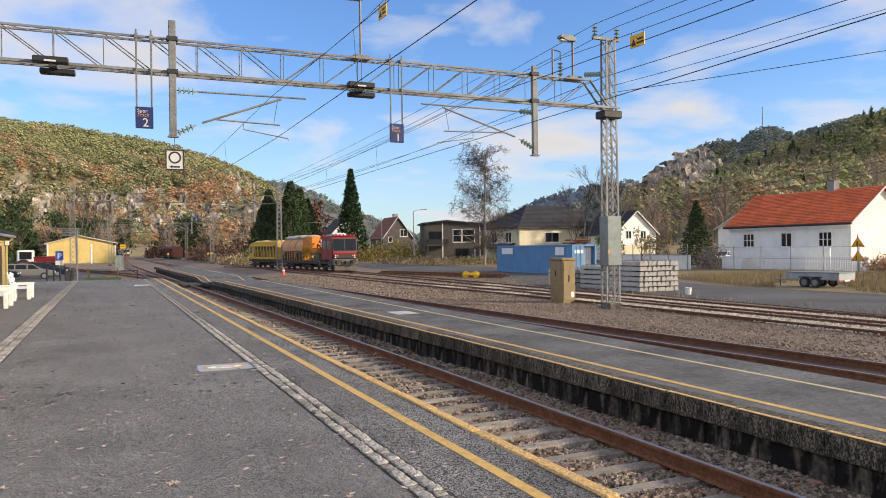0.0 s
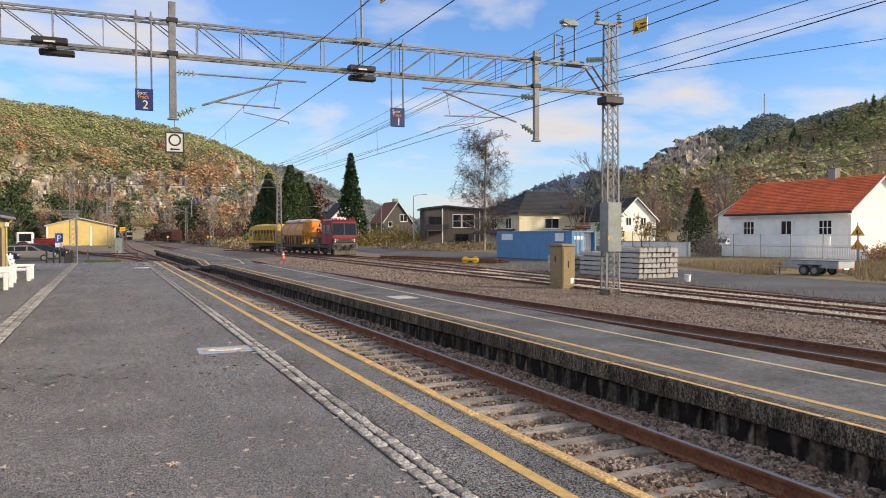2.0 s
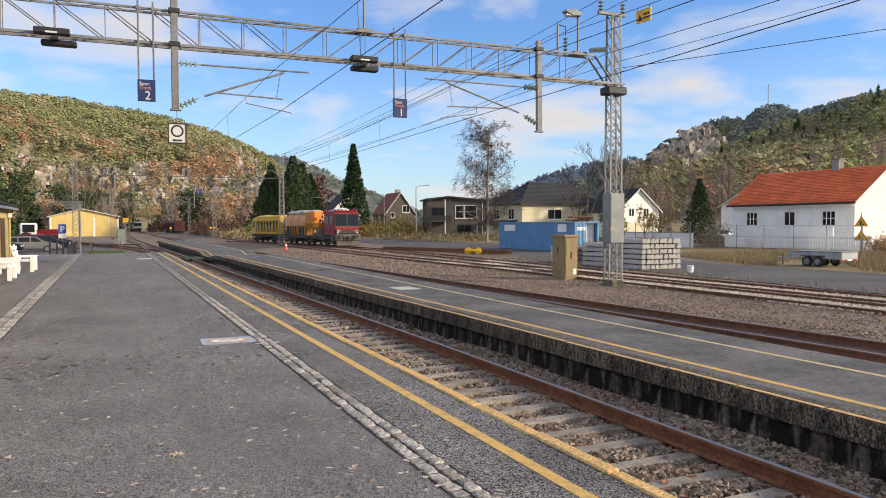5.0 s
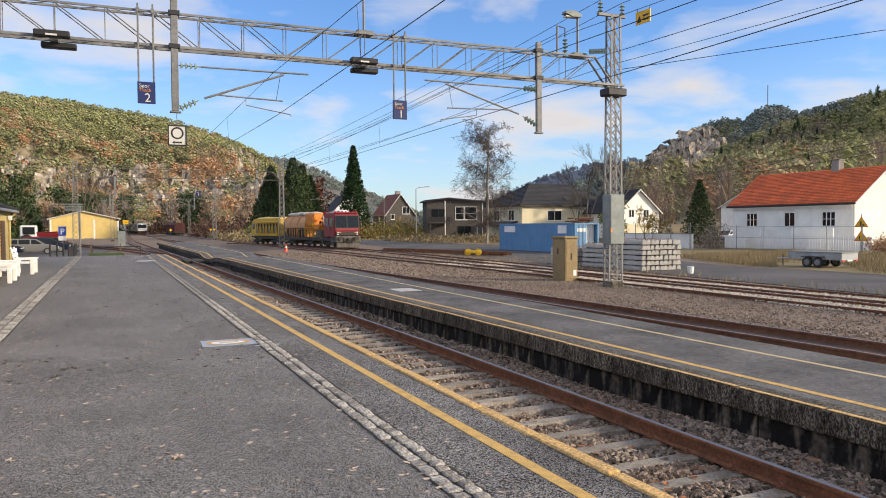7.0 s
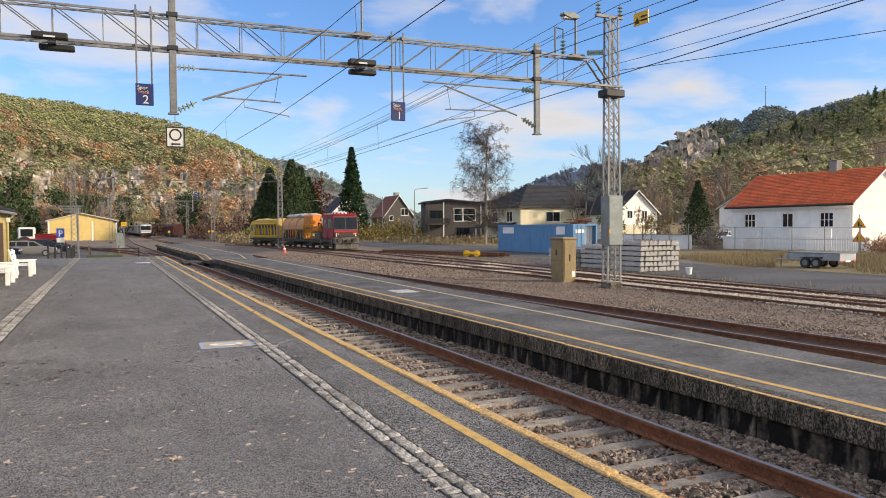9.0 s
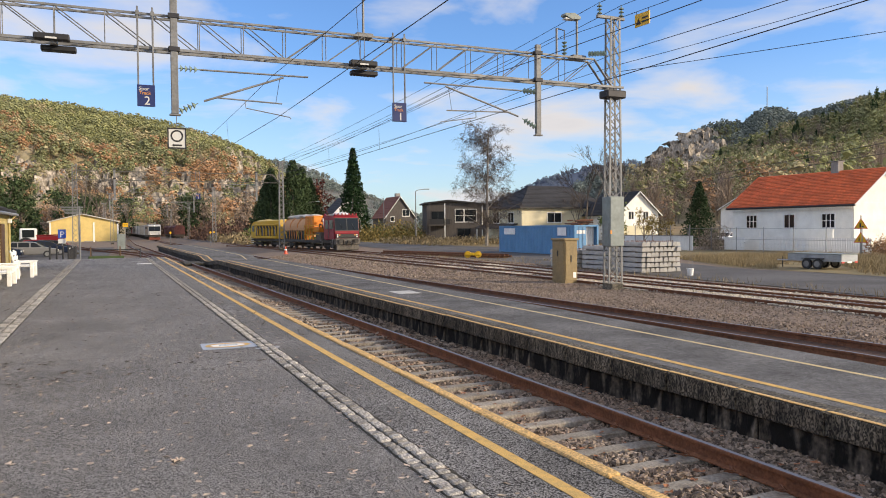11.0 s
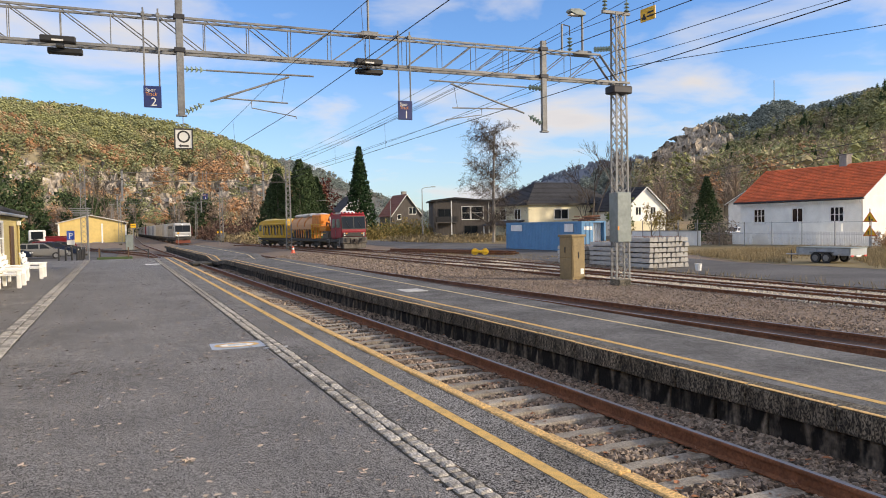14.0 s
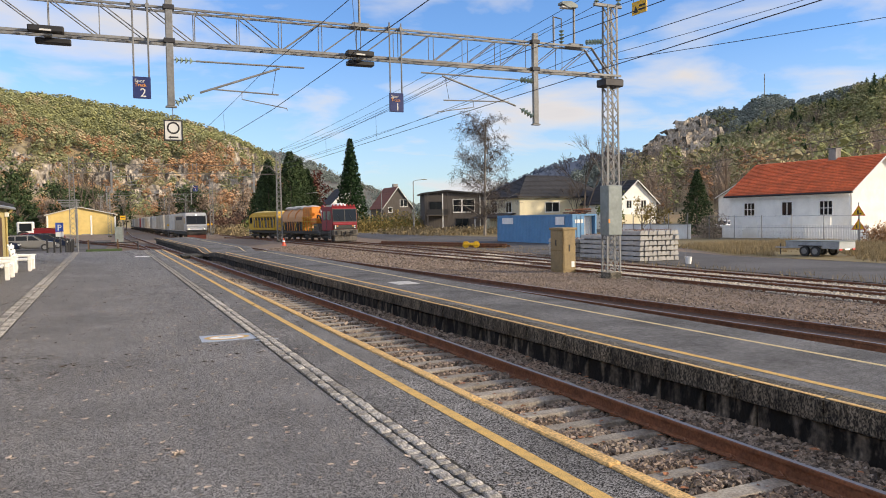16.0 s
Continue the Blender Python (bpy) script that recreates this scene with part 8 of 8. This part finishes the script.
def goods_wagon(y0, x):
    w = thing("freight_wagon", x, y0, -0.86, 0, "dull red covered freight wagon on a far siding", "rail vehicle", group="parked freight wagons")
    part("underframe", bx(-1.3, 0.3, 0.75, 1.3, 13.7, 1.15), CHASSIS, w)
    bogie(w, 2.2); bogie(w, 11.8)
    bm = bmesh.new()
    prism(bm, [(-1.4, 1.15), (1.4, 1.15), (1.4, 3.2), (0.8, 3.7), (-0.8, 3.7), (-1.4, 3.2)], 0.2, 13.8)
    part("body", bm, WAGON_RED, w)
    for k in range(7):
        part("rib", bx(-1.46, 0.8 + k * 1.9, 1.15, -1.4, 0.95 + k * 1.9, 3.2), WAGON_RED, w)
        part("rib", bx(-1.4 + k * 0.43, 0.12, 1.15, -1.3 + k * 0.43, 0.2, 3.2), WAGON_RED, w)
    return w


for k in range(3):
    goods_wagon(222 + 15 * k, 18.1)
part("far_rails", bx(17.3, 150, -0.95, 18.9, 275, -0.858), CHASSIS, None, "far siding track under parked wagons", "structure")


def locomotive():
    l = thing("locomotive", label="silver electric locomotive with a dark windscreen", category="locomotive")
    L = 18.9
    part("underframe", bx(-1.35, 0.6, 0.75, 1.35, L - 0.6, 1.3, 0.06), CHASSIS, l)
    bogie(l, 4.2, 2.6, 0.6); bogie(l, L - 4.2, 2.6, 0.6)
    bm = bmesh.new()
    prism(bm, [(0.55, 1.25), (0.42, 1.9), (0.9, 3.5), (1.35, 3.95), (L - 1.35, 3.95), (L - 0.9, 3.5), (L - 0.42, 1.9), (L - 0.55, 1.25)], -1.48, 1.48, "x")
    bmesh.ops.bevel(bm, geom=list(bm.edges), offset=0.12, segments=2, affect="EDGES")
    body = part("body", bm, LOCO_SILVER, l)
    for s in (-1.505, 1.485):
        part("side_panel", bx(s, 3.2, 1.35, s + 0.02, L - 3.2, 3.55), LOCO_BEIGE, body, "dusty beige side panel")
        part("side_window", bx(s, 1.5, 2.4, s + 0.02, 2.1, 3.2), GLASS, body)
        part("louvre", bx(s - 0.005, 5, 2.9, s + 0.025, L - 5, 3.4), CHASSIS, body)
    for x0, x1 in ((-1.25, -0.03), (0.03, 1.25)):
        bm = bmesh.new()
        y_at = lambda z: 0.42 + (z - 1.9) * 0.3
        q = [(x0, y_at(2.35) - 0.02, 2.35), (x1, y_at(2.35) - 0.02, 2.35), (x1, y_at(3.42) - 0.02, 3.42), (x0, y_at(3.42) - 0.02, 3.42)]
        vs = [bm.verts.new(v) for v in q] + [bm.verts.new((v[0], v[1] + 0.08, v[2])) for v in q]
        bm.faces.new(vs[3::-1]); bm.faces.new(vs[4:])
        for i in range(4):
            bm.faces.new((vs[i], vs[(i + 1) % 4], vs[4 + (i + 1) % 4], vs[4 + i]))
        part("windscreen", bm, GLASS, body)
    for s in (-1.05, 1.05):
        part("headlight", tube([(s, 0.40, 1.6), (s, 0.34, 1.6)], 0.09, 12), LAMP_ON, body)
        part("headlight_ring", tube([(s, 0.45, 1.6), (s, 0.36, 1.6)], 0.15, 12), BLACK, body)
    part("top_light", tube([(0, 0.86, 3.62), (0, 0.80, 3.62)], 0.1, 10), LAMP_ON, body)
    part("nose", sloped_pane(-1.36, 1.36, 1.45, 2.22, lambda z: (0.42 + (z - 1.9) * 0.3 if z > 1.9 else 0.50 - (z - 1.25) * 0.12) - 0.02), CARWHITE, body, "white lower front")
    part("windscreen_surround", sloped_pane(-1.36, 1.36, 2.24, 3.5, lambda z: 0.42 + (z - 1.9) * 0.3 - 0.012), BLACK, body, "black windscreen surround")
    for x in (-0.95, -0.45, 0.0, 0.45, 0.95):
        part("front_step", bx(x - 0.15, 0.3, 1.24, x + 0.15, 0.46, 1.28), BLACK, body)
    part("front_band", bx(-1.42, 0.44, 1.30, 1.42, 0.56, 1.42), BLACK, body)
    part("bumper", bx(-1.4, 0.35, 0.75, 1.4, 0.75, 1.22, 0.06), CHASSIS, l)
    bm = bmesh.new()
    prism(bm, [(0.3, 0.15), (0.45, 0.75), (0.75, 0.75), (0.75, 0.15)], -1.3, 1.3, "x")
    part("snow_plough", bm, mat("rust red plough", (0.16, 0.045, 0.03), 0.85, grain=0.2), l, "rust red snow plough")
    buffers(l, 0.4)
    part("roof_cowl", bx(-1.0, 2.8, 3.9, 1.0, L - 2.8, 4.1, 0.06), CHASSIS, l)
    for yy, up in ((4.2, False), (L - 4.2, True)):
        z1 = 5.75 if up else 4.55
        p = part("pantograph", tube([(0, yy, 4.1), (0, yy + 0.9, (z1 + 4.1) / 2), (0, yy, z1)], 0.05, 5), CHASSIS, l)
        part("collector_bar", tube([(-0.9, yy, z1), (0.9, yy, z1)], 0.04, 5), CHASSIS, p)
    for yy in (5.6, 9.4, 13.2):
        piece("insulator", insulator(0.5), l, pose(0.5, yy, 4.1))
    return l


def container_wagon(k):
    w = thing("container_wagon", label=("flat wagon carrying a white and a cream container", "flat wagon carrying pale grey containers", "flat wagon with a faded red and a white container")[k % 3], category="freight wagon", group="moving container wagons")
    L = 19.2
    part("frame", bx(-1.2, 0.4, 0.95, 1.2, L - 0.4, 1.18), CHASSIS, w)
    bogie(w, 2.6); bogie(w, L - 2.6)
    buffers(w, 0.4); buffers(w, L - 0.4, 1)
    cols = ((3, 0), (1, 1), (0, 2), (0, 1), (2, 0))[k % 5] if k else (0, 1)
    for j, y0 in enumerate((0.8, 9.7)):
        c = part("container", bx(-1.22, y0, 1.2, 1.22, y0 + 8.7, 3.95, 0.04), BOX_COLORS[cols[j]], w)
        for i in range(9):
            part("rib", bx(-1.26, y0 + 0.4 + i * 0.95, 1.3, -1.22, y0 + 0.6 + i * 0.95, 3.85), BOX_COLORS[cols[j]], c)
        if k == 0 and j == 0:
            part("end_wall", bx(-1.2, y0 - 0.05, 1.25, 1.2, y0 - 0.005, 3.9), BOX_COLORS[3], c, "faded red container end")
        part("door_post", bx(-0.06, y0 - 0.08, 1.3, 0.06, y0 - 0.052, 3.85), STEEL, c)
    return w


LOCO = locomotive()
WAGONS = [container_wagon(k) for k in range(9)]


def front_at(t):
    return 113.0 + 17.4 * (SECONDS - t)


def on_track2(y0, length):
    y1 = y0 + length
    a, b = Vector((track2(y0), y0, rail2_z(y0))), Vector((track2(y1), y1, rail2_z(y1)))
    return Matrix.Translation(a) @ pose(0, 0, 0, 0, 0, math.degrees(math.atan2(-(b.x - a.x), b.y - a.y)))


def motions():
    times = [0.5 * i for i in range(33)]
    walk(LOCO, [(t, on_track2(front_at(t), 18.9)) for t in times])
    for k, w in enumerate(WAGONS):
        off = 19.6 + 19.9 * k
        walk(w, [(t, on_track2(front_at(t) + off, 19.2)) for t in times])


motions()
